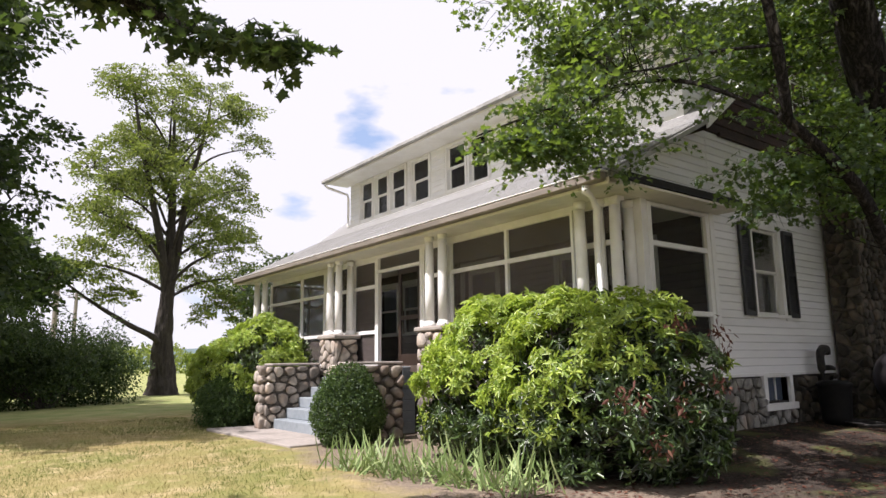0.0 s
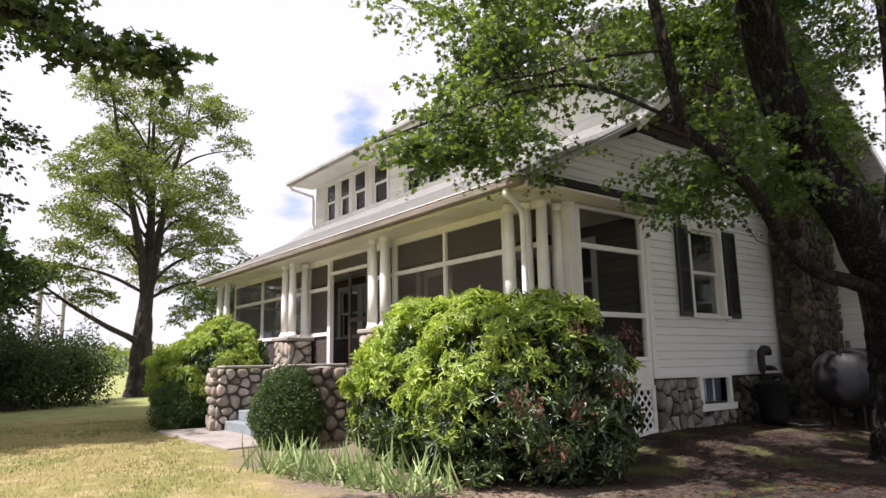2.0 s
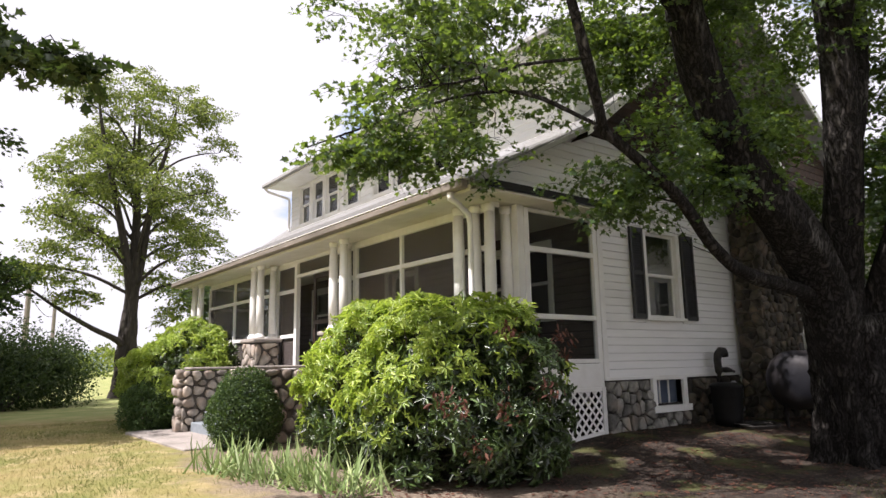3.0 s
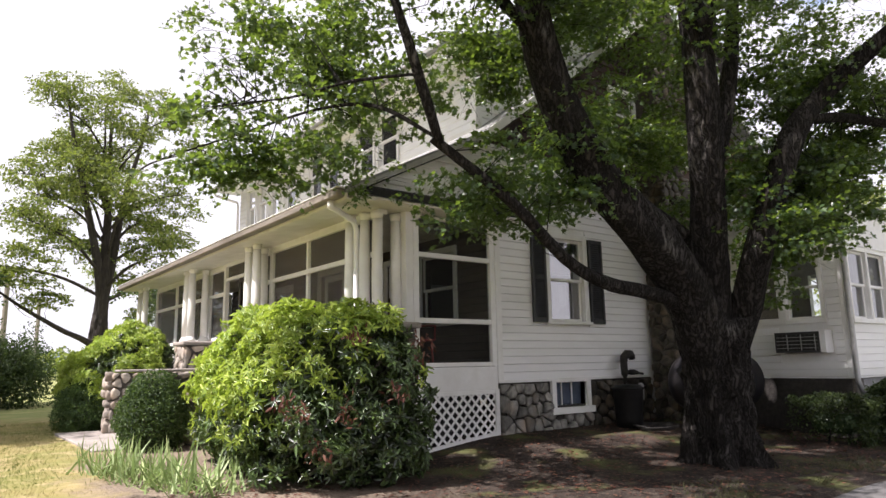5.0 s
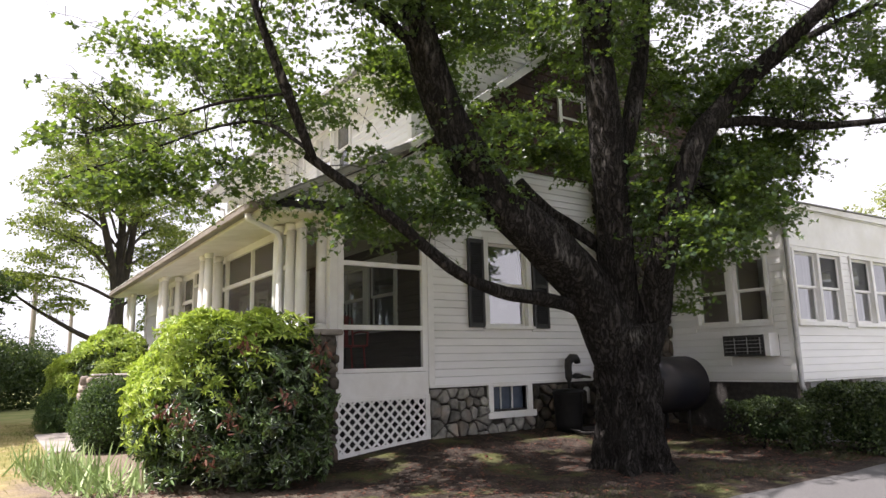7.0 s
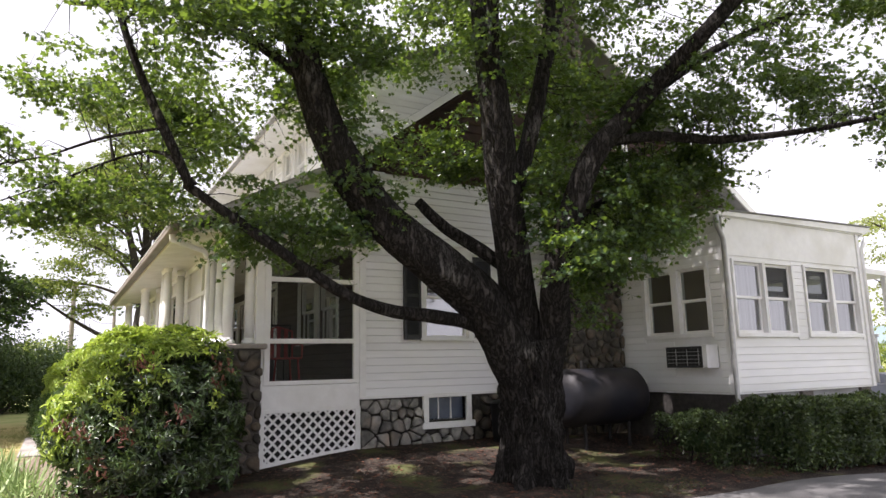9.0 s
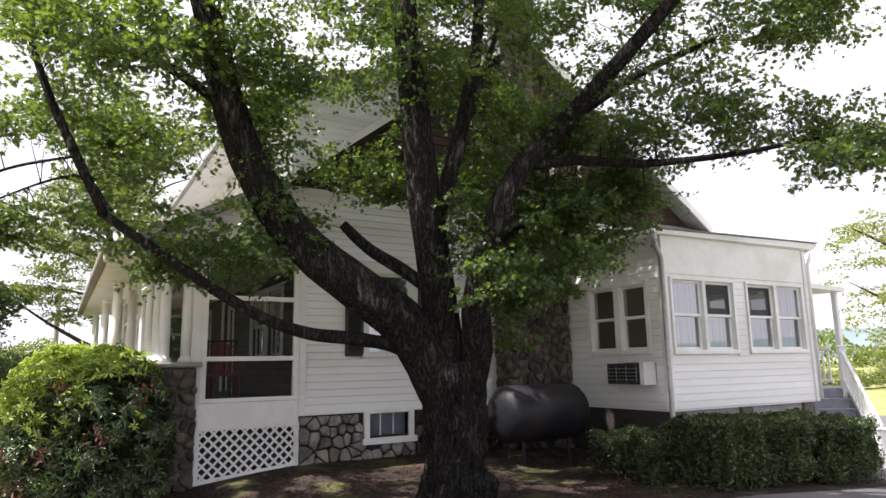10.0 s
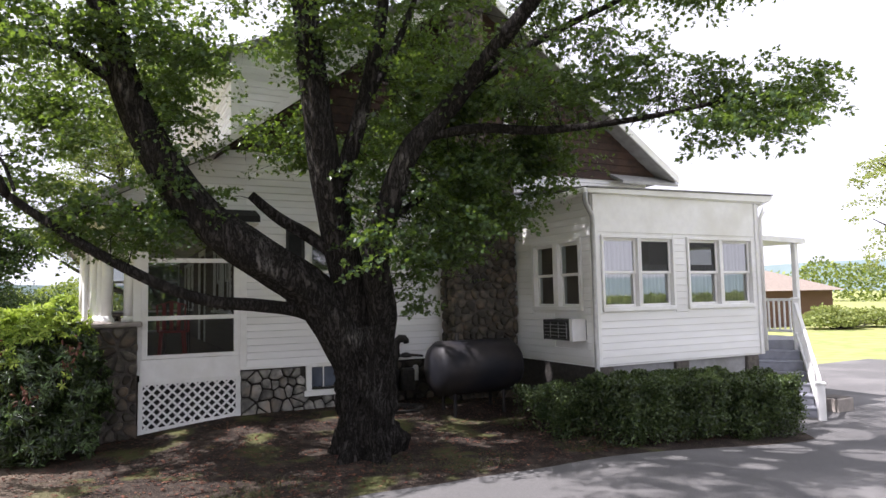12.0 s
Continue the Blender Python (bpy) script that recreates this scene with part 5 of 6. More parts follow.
# ---- vegetation helpers ----
def leaves(name, centres, sizes, material, parent, template, seed=1, flat=0.5, label="", droop=0.0, normals=None, dirs=None):
    """Many single leaves as one mesh. centres: n x 3; every leaf is turned at random, flat pulls it level."""
    g = np.random.default_rng(seed)
    c = np.asarray(centres, float)
    n = len(c)
    tv, tf = template
    tv = np.asarray(tv, float)
    up = g.normal(size=(n, 3)) * (1 - flat)
    up[:, 2] += flat * 1.4
    if normals is not None:
        up += normals
    up /= np.linalg.norm(up, axis=1, keepdims=True) + 1e-9
    a = g.normal(size=(n, 3))
    if normals is not None:
        a += normals * 1.2
    if dirs is not None:
        a = dirs + 0.3 * a
    a[:, 2] -= droop
    a -= up * (a * up).sum(1, keepdims=True)
    a /= np.linalg.norm(a, axis=1, keepdims=True) + 1e-9
    b = np.cross(up, a)
    s = np.asarray(sizes, float).reshape(-1, 1, 1) * np.ones((n, 1, 1))
    v = c[:, None, :] + s * (tv[None, :, 0:1] * b[:, None, :] + tv[None, :, 1:2] * a[:, None, :] + tv[None, :, 2:3] * up[:, None, :])
    k = len(tv)
    me = bpy.data.meshes.new(name)
    me.vertices.add(n * k)
    me.vertices.foreach_set("co", v.reshape(-1).astype(np.float32))
    loops = np.concatenate([np.asarray(f) for f in tf])
    lens = np.array([len(f) for f in tf])
    lv = (np.arange(n)[:, None] * k + loops[None, :]).reshape(-1)
    me.loops.add(len(lv))
    me.loops.foreach_set("vertex_index", lv.astype(np.int32))
    me.polygons.add(n * len(tf))
    starts = np.concatenate([[0], np.cumsum(lens)[:-1]])
    me.polygons.foreach_set("loop_start", (np.arange(n)[:, None] * len(loops) + starts[None, :]).reshape(-1).astype(np.int32))
    me.update(calc_edges=True)
    me.validate()
    return part(name, me, material, parent, label)


MAPLE_HALF = [(0.42, 0.02, 0.07), (0.27, 0.27, 0.03), (0.54, 0.55, 0.12), (0.22, 0.60, 0.01)]
MAPLE_LEAF = ([(0, 0, 0)] + MAPLE_HALF + [(0, 1.0, -0.16)] + [(-x, y, z) for x, y, z in MAPLE_HALF], [[0, 1, 2, 3, 4, 5], [0, 5, 9, 8, 7, 6]])
OVAL_LEAF = ([(0, 0, 0), (0.17, 0.35, 0.05), (0.12, 0.75, 0.03), (0, 1, -0.05), (-0.17, 0.35, 0.05), (-0.12, 0.75, 0.03)], [[0, 1, 2, 3], [0, 3, 5, 4]])
SMALL_LEAF = ([(0, 0, 0), (0.3, 0.5, 0.05), (0, 1, 0), (-0.3, 0.5, 0.05)], [[0, 1, 2], [0, 2, 3]])


def pads(g, regions, gaps=()):
    """Centres of leaf clusters: (centre, radii, count) for each part of a crown, but none in its gaps (centre, radius)."""
    out = []
    for c, r, k in regions:
        p = g.normal(size=(k, 3))
        p /= np.linalg.norm(p, axis=1, keepdims=True)
        p *= g.uniform(0.25, 1.0, size=(k, 1)) ** (1 / 2.2)
        out.append(np.asarray(c) + p * np.asarray(r))
    out = np.concatenate(out)
    for c, r in gaps:
        out = out[((out - np.asarray(c)) ** 2).sum(1) > r * r]
    return out


def sprays(g, pad, shape, k, n, length, r0):
    """Level sprays about every cluster: k thin twigs with n leaves ranked along each; gives the leaves' places and ways."""
    pad = np.repeat(pad, k, axis=0)
    pad = pad[g.random(len(pad)) < 0.88]
    m = len(pad)
    az = g.uniform(0, 2 * math.pi, m)
    way = np.stack([np.cos(az), np.sin(az), g.normal(size=m) * 0.22 - 0.08], 1)
    across = np.stack([-np.sin(az), np.cos(az), g.normal(size=m) * 0.25], 1)
    start = pad + g.normal(size=(m, 3)) * length * np.array([0.28, 0.28, 0.20])
    ln = length * g.uniform(0.55, 1.25, m)
    t = (np.arange(n) + 0.5) / n
    turn = np.where(np.arange(n) % 2, 1.0, -1.0)
    wide = turn * (0.30 - 0.18 * t)
    p = start[:, None, :] + way[:, None, :] * (ln[:, None] * t)[:, :, None] + across[:, None, :] * (ln[:, None] * wide)[:, :, None]
    p[:, :, 2] -= (0.22 * ln[:, None] * t ** 2)
    p += g.normal(size=p.shape) * length * 0.05
    d = way[:, None, :] * (0.5 + 0.5 * t)[None, :, None] + across[:, None, :] * turn[None, :, None] * (0.9 - 0.5 * t)[None, :, None]
    for a, w, q in zip(start, way, ln):
        e = a + w * q
        shape.tube([a, (a + e) / 2 + np.array([0, 0, -0.04 * q]), e + np.array([0, 0, -0.2 * q])], [r0, r0 * 0.7, r0 * 0.3], 3, caps=False)
    return p.reshape(-1, 3), d.reshape(-1, 3)


def twigs(shape, pad, limb_pts, g, r0=0.018):
    """Thin crooked twigs from the nearest limb to every cluster."""
    L = np.asarray(limb_pts)
    used = [0] * len(L)
    for c in pad:
        i = int(np.argmin(((L - c) ** 2).sum(1) + g.random(len(L)) * (0.5 + 0.5 * np.sqrt(((L - c) ** 2).sum(1).min()))))
        a = L[i]
        if np.linalg.norm(c - a) > 0.9 or used[i] > 3:
            continue
        used[i] += 1
        m = (a + c) / 2 + g.normal(size=3) * 0.17 * np.linalg.norm(c - a) + np.array([0, 0, 0.05])
        shape.tube([a, m, c], [r0, r0 * 0.65, r0 * 0.25], 5, caps=False)


def bark_tube(path, radii, seg=30, seed=0.0, depth=0.10, flare=0.0, z0=0.0):
    """A trunk or thick limb with furrowed, uneven bark and, for a trunk, spreading roots."""
    s = Shape().tube(path, radii, seg)
    n = len(path)
    for i in range(n):
        c = Vector(path[i])
        for j in range(seg):
            k = i * seg + j
            v = Vector(s.v[k])
            d = v - c
            a = 2 * math.pi * j / seg
            f = noise.noise(Vector((math.cos(a) * 5.5, math.sin(a) * 5.5, i * 0.16 + seed)))
            h = noise.noise(Vector((math.cos(a) * 1.3, math.sin(a) * 1.3, i * 0.22 + seed * 2)))
            g = noise.noise(Vector((math.cos(a) * 11, math.sin(a) * 11, i * 0.5 + seed)))
            m = 1 + depth * (1.1 - 3.0 * abs(f)) + 0.13 * h + 0.04 * g
            if flare:
                m += flare * math.exp(-max(0.0, v.z - z0) / 0.33) * (0.55 + 0.45 * math.sin(5 * a + 1.3 * math.sin(2 * a)) + 0.25 * h)
            s.v[k] = tuple(c + d * m)
    return s


def limb_path(pts, k=5):
    """Points of a smooth curve through pts."""
    P = [Vector(p) for p in pts]
    P = [P[0] * 2 - P[1]] + P + [P[-1] * 2 - P[-2]]
    out = []
    for i in range(1, len(P) - 2):
        for j in range(k):
            t = j / k
            a, b, c, d = P[i - 1], P[i], P[i + 1], P[i + 2]
            out.append(0.5 * (2 * b + (c - a) * t + (2 * a - 5 * b + 4 * c - d) * t * t + (3 * b - a - 3 * c + d) * t ** 3))
    out.append(P[-2])
    return out


def tree(name, base, label, trunk, limbs, regions, leaf_size, material, bark, seed, template=MAPLE_LEAF, flat=0.5, twig=0.018, root=0.0, gaps=(), spray=(5, 14, 0.5, 0.005), shafts=()):
    """Tapered trunk with limbs, twigs to every cluster, and a ragged crown of single leaves."""
    g = np.random.default_rng(seed)
    t = thing(name, base, label, "tree")
    pts, r0, r1 = trunk
    path = limb_path(pts, 9)
    n = len(path)
    rad = [r0 + (r1 - r0) * (i / (n - 1)) ** 0.8 for i in range(n)]
    part("trunk", bark_tube(path, rad, 56, seed, 0.20 if root else 0.10, root, base[2]), bark, t, smooth=True)
    spots = [tuple(p) for p in path[n // 2:]]
    for lp, a, b in limbs:
        q = limb_path(lp)
        m = len(q)
        part("limb", bark_tube(q, [(a + (b - a) * i / (m - 1)) * min(1.0, 0.72 + 0.06 * i) for i in range(m)], 26 if a > 0.15 else 12, seed + a * 9, 0.09), bark, t, smooth=True)
        spots += [tuple(p) for p in q[1:]]
    pad = pads(g, regions, gaps)
    tw = Shape()
    twigs(tw, pad, spots, g, twig)
    c, ways = sprays(g, pad, tw, *spray)
    for x, y, rad in shafts:
        away = np.cross(c - np.array([x, y, 0.05]), np.array(SUN_DIR))
        keep = (away ** 2).sum(1) > rad * rad
        c, ways = c[keep], ways[keep]
    tagged(part("fine_branching", tw, bark, t), kind="stuff")
    tagged(leaves("crown", c, g.uniform(0.7, 1.25, len(c)) * leaf_size, material, t, template, seed + 1, flat, droop=0.35, dirs=ways), kind="stuff")
    return t

# ---- the large maple beside the house ----
# clusters above about 7 m are unseen, added to cast shade
maple_regions = [((6.4, 2.0, 5.3), (0.7, 0.5, 0.4), 10), ((9.3, 3.9, 4.8), (0.5, 0.4, 0.25), 16), ((6.5, -1.6, 10.6), (3.0, 2.2, 0.9), 50), ((13.4, -0.8, 6.2), (1.2, 0.8, 0.6), 50), ((7.6, 3.7, 5.1), (0.8, 0.6, 0.4), 26), ((8.2, 2.4, 11.3), (3.1, 3.0, 1.1), 80), ((11.8, 2.3, 11.3), (2.8, 3.0, 1.1), 50), ((9.5, 3.2, 4.3), (0.65, 0.5, 0.22), 22), ((7.6, 2.5, 4.7), (0.5, 0.6, 1.0), 16), ((10.6, 3.3, 4.4), (0.8, 0.5, 0.3), 16),
                 ((4.8, 4.25, 3.6), (0.5, 0.45, 0.2), 8), ((5.8, 4.2, 5.2), (0.9, 0.9, 0.65), 13), ((6.1, 3.2, 4.5), (1.0, 1.0, 0.7), 17),
                 ((6.4, 2.9, 6.2), (1.7, 1.5, 0.9), 34), ((7.4, 2.4, 3.3), (1.0, 0.5, 0.35), 25), ((7.0, 3.0, 3.0), (0.9, 0.5, 0.35), 22), ((8.6, 2.9, 5.0), (1.2, 0.8, 0.35), 18), ((10.1, 1.7, 3.6), (0.4, 0.4, 0.8), 14),
                 ((9.6, 2.2, 6.7), (2.6, 1.8, 0.8), 28), ((11.4, 1.8, 3.95), (0.95, 0.6, 0.24), 34), ((11.8, 1.9, 3.35), (0.85, 0.6, 0.2), 30), ((11.25, 1.9, 2.8), (0.6, 0.5, 0.2), 17), ((4.2, 3.3, 4.75), (0.7, 0.5, 0.3), 7), ((12.6, 0.3, 4.9), (1.8, 1.1, 0.5), 80),
                 ((12.0, 0.8, 6.2), (2.2, 1.6, 0.8), 90), ((14.3, -0.8, 4.65), (1.0, 0.7, 0.3), 32), ((13.5, -1.1, 3.98), (0.8, 0.5, 0.26), 14), ((9.2, 2.0, 5.5), (1.5, 1.0, 0.6), 26), ((10.9, 1.6, 4.8), (0.8, 0.6, 0.6), 32),
                 ((8.2, 2.9, 8.3), (3.0, 2.4, 1.1), 50), ((12.0, 2.4, 8.4), (3.0, 2.6, 1.1), 72), ((10.2, 0.6, 9.4), (3.2, 2.4, 1.0), 50), ((10.3, 3.6, 8.8), (1.9, 1.6, 0.8), 70)]
maple_regions += [((4.35, 4.5, 3.35), (0.25, 0.25, 0.12), 7), ((5.0, 4.4, 3.55), (0.6, 0.4, 0.3), 14), ((5.9, 4.5, 3.7), (0.5, 0.35, 0.35), 12), ((4.9, 4.85, 5.1), (0.6, 0.5, 0.5), 8),
                  ((4.1, 3.1, 3.6), (0.5, 0.5, 0.3), 15), ((6.4, 5.2, 4.8), (0.6, 0.4, 0.4), 22), ((6.2, 5.1, 5.4), (0.6, 0.4, 0.4), 18), ((8.5, 4.6, 6.0), (0.6, 0.35, 0.15), 12), ((9.5, 4.35, 6.35), (0.6, 0.4, 0.2), 10),
                  ((5.3, 3.6, 4.5), (0.7, 0.6, 0.5), 6), ((9.9, 0.9, 2.8), (0.3, 0.3, 0.35), 8), ((12.6, 1.5, 4.3), (0.7, 0.5, 0.45), 30), ((4.9, 2.6, 5.6), (0.5, 0.5, 0.4), 9)]
# from here on, several clusters are placed to shade annex wall and drive
maple_regions += [((11.7, 1.35, 4.6), (1.0, 0.5, 0.6), 52), ((10.9, 4.45, 7.0), (0.9, 0.5, 0.5), 22), ((9.7, 4.65, 8.0), (0.9, 0.6, 0.5), 20), ((11.6, 3.6, 6.0), (0.9, 1.0, 0.6), 30), ((10.6, 3.9, 7.4), (1.2, 1.0, 0.7), 44)]
maple_regions += [((11.0, 1.3, 3.3), (0.7, 0.5, 0.5), 26), ((11.9, 1.6, 3.75), (0.8, 0.6, 0.4), 28), ((10.75, 1.95, 2.3), (0.3, 0.3, 0.4), 9), ((12.5, 4.0, 3.75), (0.5, 0.7, 0.35), 24),
                  ((11.6, 4.0, 5.0), (0.7, 0.8, 0.5), 28), ((8.0, -0.6, 7.8), (1.7, 1.0, 0.6), 44), ((7.5, 1.9, 5.35), (0.9, 0.6, 0.35), 24), ((9.4, 1.7, 5.5), (0.8, 0.5, 0.3), 8), ((5.6, 1.5, 4.95), (0.8, 0.6, 0.5), 26), ((6.7, 1.7, 6.1), (1.0, 0.7, 0.4), 14), ((7.4, 0.8, 9.2), (2.0, 0.8, 0.5), 56), ((9.8, 0.3, 9.3), (1.7, 0.9, 0.5), 52)]
# small openings right through the crown, by which the sun comes down to the ground in spots
shaft_rng = random.Random(3)
SHAFTS = [(7.1, 2.6, 0.34), (6.6, 3.15, 0.36), (6.2, 2.4, 0.3), (7.8, 4.1, 0.25), (8.9, 4.2, 0.24), (10.7, 4.0, 0.28), (12.4, 3.6, 0.3), (13.3, 1.5, 0.26), (8.2, 1.9, 0.22), (15.4, 0.2, 0.4), (17.2, 0.6, 0.5), (16.2, -0.6, 0.4)]
SHAFTS += [(shaft_rng.uniform(6.0, 18.0), shaft_rng.uniform(-1.5, 4.2), shaft_rng.uniform(0.08, 0.20)) for _ in range(34)]
# first limb is added to bear the unseen clusters that shade the drive
maple_limbs = [([(9.3, 1.82, 4.6), (8.7, 0.9, 6.8), (7.8, -0.5, 8.9), (6.3, -1.7, 10.5)], 0.09, 0.03),
               ([(9.9, 2.45, 1.55), (9.3, 2.4, 1.95), (8.74, 2.4, 2.06), (8.1, 2.48, 2.14), (7.51, 2.5, 2.36), (6.65, 2.4, 2.85), (5.89, 2.65, 3.42)], 0.096, 0.046),
               ([(5.95, 2.62, 3.36), (5.60, 2.50, 4.02), (5.25, 2.45, 4.8), (4.95, 2.5, 5.8)], 0.062, 0.024),
               ([(6.0, 2.70, 3.45), (5.75, 3.4, 3.95), (5.4, 4.0, 4.05), (4.7, 4.4, 3.75), (3.9, 4.55, 3.35)], 0.026, 0.007),
               ([(5.62, 2.52, 3.95), (5.1, 2.8, 3.85), (4.6, 2.99, 3.64), (4.1, 3.1, 3.5)], 0.020, 0.006),
               ([(10.1, 2.45, 0.85), (9.9, 2.42, 1.5), (9.4, 2.35, 2.2), (8.62, 2.26, 2.72), (8.0, 2.33, 3.2), (7.48, 2.40, 3.95), (7.1, 2.38, 4.8), (6.8, 2.3, 5.9), (6.3, 2.4, 7.2)], 0.33, 0.12),
               ([(7.12, 2.38, 4.7), (6.4, 2.5, 5.15), (5.5, 2.9, 5.45), (4.7, 3.5, 5.6)], 0.077, 0.023),
               ([(9.80, 2.25, 2.62), (9.36, 2.50, 2.99), (9.0, 2.60, 3.22), (8.64, 2.64, 3.52)], 0.105, 0.058),
               ([(10.15, 2.45, 0.8), (10.05, 2.38, 1.5), (9.85, 2.25, 2.4), (9.5, 1.96, 3.5), (9.3, 1.82, 4.6), (9.15, 1.8, 6.0), (9.1, 1.9, 8.0), (8.7, 2.2, 11.0)], 0.27, 0.10),
               ([(9.55, 2.0, 3.3), (9.75, 1.88, 4.0), (9.95, 1.82, 4.75), (10.2, 1.8, 5.9), (10.4, 1.8, 7.6), (11.4, 2.2, 11.0)], 0.131, 0.046),
               ([(9.95, 1.82, 4.7), (10.6, 2.3, 5.7), (11.2, 2.6, 7.0)], 0.077, 0.031),
               ([(10.3, 2.45, 0.9), (10.25, 2.05, 1.9), (10.03, 1.64, 2.72), (10.3, 1.30, 3.87), (10.72, 1.15, 4.40), (11.0, 0.75, 4.85), (11.25, 0.15, 5.35), (11.6, -0.5, 6.0)], 0.193, 0.069),
               ([(10.55, 1.2, 4.15), (11.2, 1.05, 4.28), (12.0, 0.7, 4.25), (13.0, 0.1, 4.35), (14.2, -0.6, 4.6)], 0.077, 0.023),
               ([(10.9, 0.95, 4.65), (11.9, 0.6, 5.4), (13.0, 0.2, 6.0)], 0.077, 0.027),
               ([(10.15, 1.55, 3.1), (10.8, 1.75, 3.5), (11.5, 1.9, 3.7)], 0.057, 0.019)]
tree("maple_tree", (10.15, 2.45, 0.05), "large spreading maple with furrowed dark bark",
     ([(10.2, 2.45, -0.15), (10.18, 2.45, 0.3), (10.15, 2.45, 0.8), (10.12, 2.42, 1.3), (10.0, 2.35, 1.8)], 0.29, 0.37),
     maple_limbs, maple_regions, 0.060, MAPLE, BARK, 5, flat=0.45, root=1.0, twig=0.007, spray=(5, 24, 0.40, 0.0035),
     gaps=[((11.74, 1.3, 4.42), 0.42), ((12.5, 2.4, 4.78), 0.4), ((11.39, 1.3, 4.36), 0.42), ((10.58, 0.3, 3.99), 0.3), ((10.5, 4.2, 6.2), 0.7), ((9.6, 4.3, 5.5), 0.7), ((9.4, 3.2, 6.0), 0.7), ((10.2, 2.8, 6.3), 0.7), ((8.9, 4.4, 5.5), 0.5), ((8.3, 3.0, 5.6), 0.7), ((8.5, 3.6, 5.6), 0.6), ((8.5, 2.8, 4.65), 0.75), ((8.1, 1.6, 4.1), 0.5), ((8.5, 1.0, 4.15), 0.5), ((9.2, 2.6, 4.95), 0.5), ((8.6, 3.0, 5.5), 0.6), ((9.2, 3.0, 5.35), 0.5), ((9.9, 2.6, 5.45), 0.4), ((9.8, 3.0, 3.25), 0.8), ((8.3, 2.0, 2.8), 0.5), ((9.2, 1.1, 3.0), 0.5)], shafts=SHAFTS)

# maple whose low branch hangs in from outside
# leaf colour is darkened for backlight; unseen upper crown is added to shade it
tree("maple_tree", (-3.4, 5.6, 0), "maple with a low leafy branch over the lawn", ([(-3.4, 5.6, -0.1), (-3.4, 5.6, 1.5), (-3.3, 5.6, 3.0), (-3.3, 5.7, 5.5)], 0.32, 0.12),
     [([(-3.35, 5.6, 2.6), (-1.8, 5.5, 4.0), (-0.3, 5.4, 4.45), (0.7, 5.2, 4.1), (1.35, 4.9, 3.80), (1.95, 4.4, 3.60)], 0.10, 0.012), ([(-3.3, 5.6, 3.6), (-4.5, 6.5, 5.6), (-5, 7, 7)], 0.12, 0.03)],
     [((0.85, 5.2, 4.08), (0.5, 0.25, 0.14), 21), ((1.55, 4.75, 3.72), (0.36, 0.25, 0.07), 9), ((1.85, 4.45, 3.62), (0.2, 0.15, 0.06), 7), ((-3.6, 6.0, 6.6), (1.8, 2.2, 1.5), 90), ((-0.7, 5.1, 6.8), (1.0, 0.7, 0.4), 36)], 0.085, DARKLEAF, BARK, 61, twig=0.008, spray=(4, 11, 0.26, 0.003))

# far maple at the end of the lawn: a stout forked trunk, arching limbs, and leaf masses along their outer halves
FAR_BASE = Vector((8.3, 31.5, 0.0))
far_limbs = [([(8.3, 31.5, 3.6), (8.0, 31.4, 6.2), (7.3, 31.2, 9.0), (6.6, 31.0, 11.8), (6.2, 31.0, 14.0)], 0.22, 0.03),
             ([(8.35, 31.5, 3.8), (8.7, 31.6, 6.4), (9.0, 31.6, 9.4), (9.6, 31.5, 12.2), (9.9, 31.4, 14.6)], 0.20, 0.03),
             ([(8.2, 31.4, 2.2), (7.6, 31.2, 2.65), (6.7, 31.0, 3.05), (5.2, 30.9, 3.95), (4.0, 30.8, 4.8)], 0.16, 0.035)]
far_masses = [((6.2, 31.0, 13.9), (1.2, 1.2, 0.8), 16), ((9.9, 31.4, 14.4), (1.3, 1.2, 0.8), 18), ((8.1, 31.5, 14.9), (1.2, 1.0, 0.7), 14), ((4.6, 30.8, 5.3), (0.9, 0.9, 0.45), 18), ((3.6, 30.8, 5.3), (0.8, 0.8, 0.4), 14), ((6.1, 30.9, 4.45), (0.7, 0.6, 0.4), 14), ((5.0, 30.8, 6.4), (0.9, 0.8, 0.35), 12)]
fg = np.random.default_rng(17)
for i in range(24):
    f = i / 23
    az, z0 = i * 2.399 + 0.5, 4.3 + 7.0 * f
    out = (5.0 - 1.9 * f) * fg.uniform(0.72, 1.08)
    rise = fg.uniform(1.2, 2.6)
    x0, y0 = 8.3 - 0.5 * f * math.cos(az * 0.5), 31.5
    ca, sa = math.cos(az), math.sin(az)
    tip = (x0 + out * ca, y0 + 0.9 * out * sa, z0 + rise)
    far_limbs.append(([(x0, y0, z0), (x0 + 0.35 * out * ca, y0 + 0.33 * out * sa, z0 + 0.62 * rise), (x0 + 0.7 * out * ca, y0 + 0.63 * out * sa, z0 + 0.9 * rise), tip], 0.10 - 0.045 * f, 0.014))
    for q, wide in ((1.0, 0.9), (0.8, 1.0), (0.55, 1.0), (0.3, 0.8)):
        if fg.random() < (0.8 if q > 0.5 else 0.3):
            far_masses.append(((x0 + q * out * ca, y0 + q * 0.9 * out * sa, z0 + rise * min(1.0, q + 0.25) + 0.25 + 0.35 * fg.normal()), (wide, wide, 0.6), 10))
for q in range(5):
    far_masses.append(((10.0 + 0.45 * q, 30.8 - 0.2 * q, 3.7 + 0.5 * (q % 3)), (0.8, 0.8, 0.55), 11))
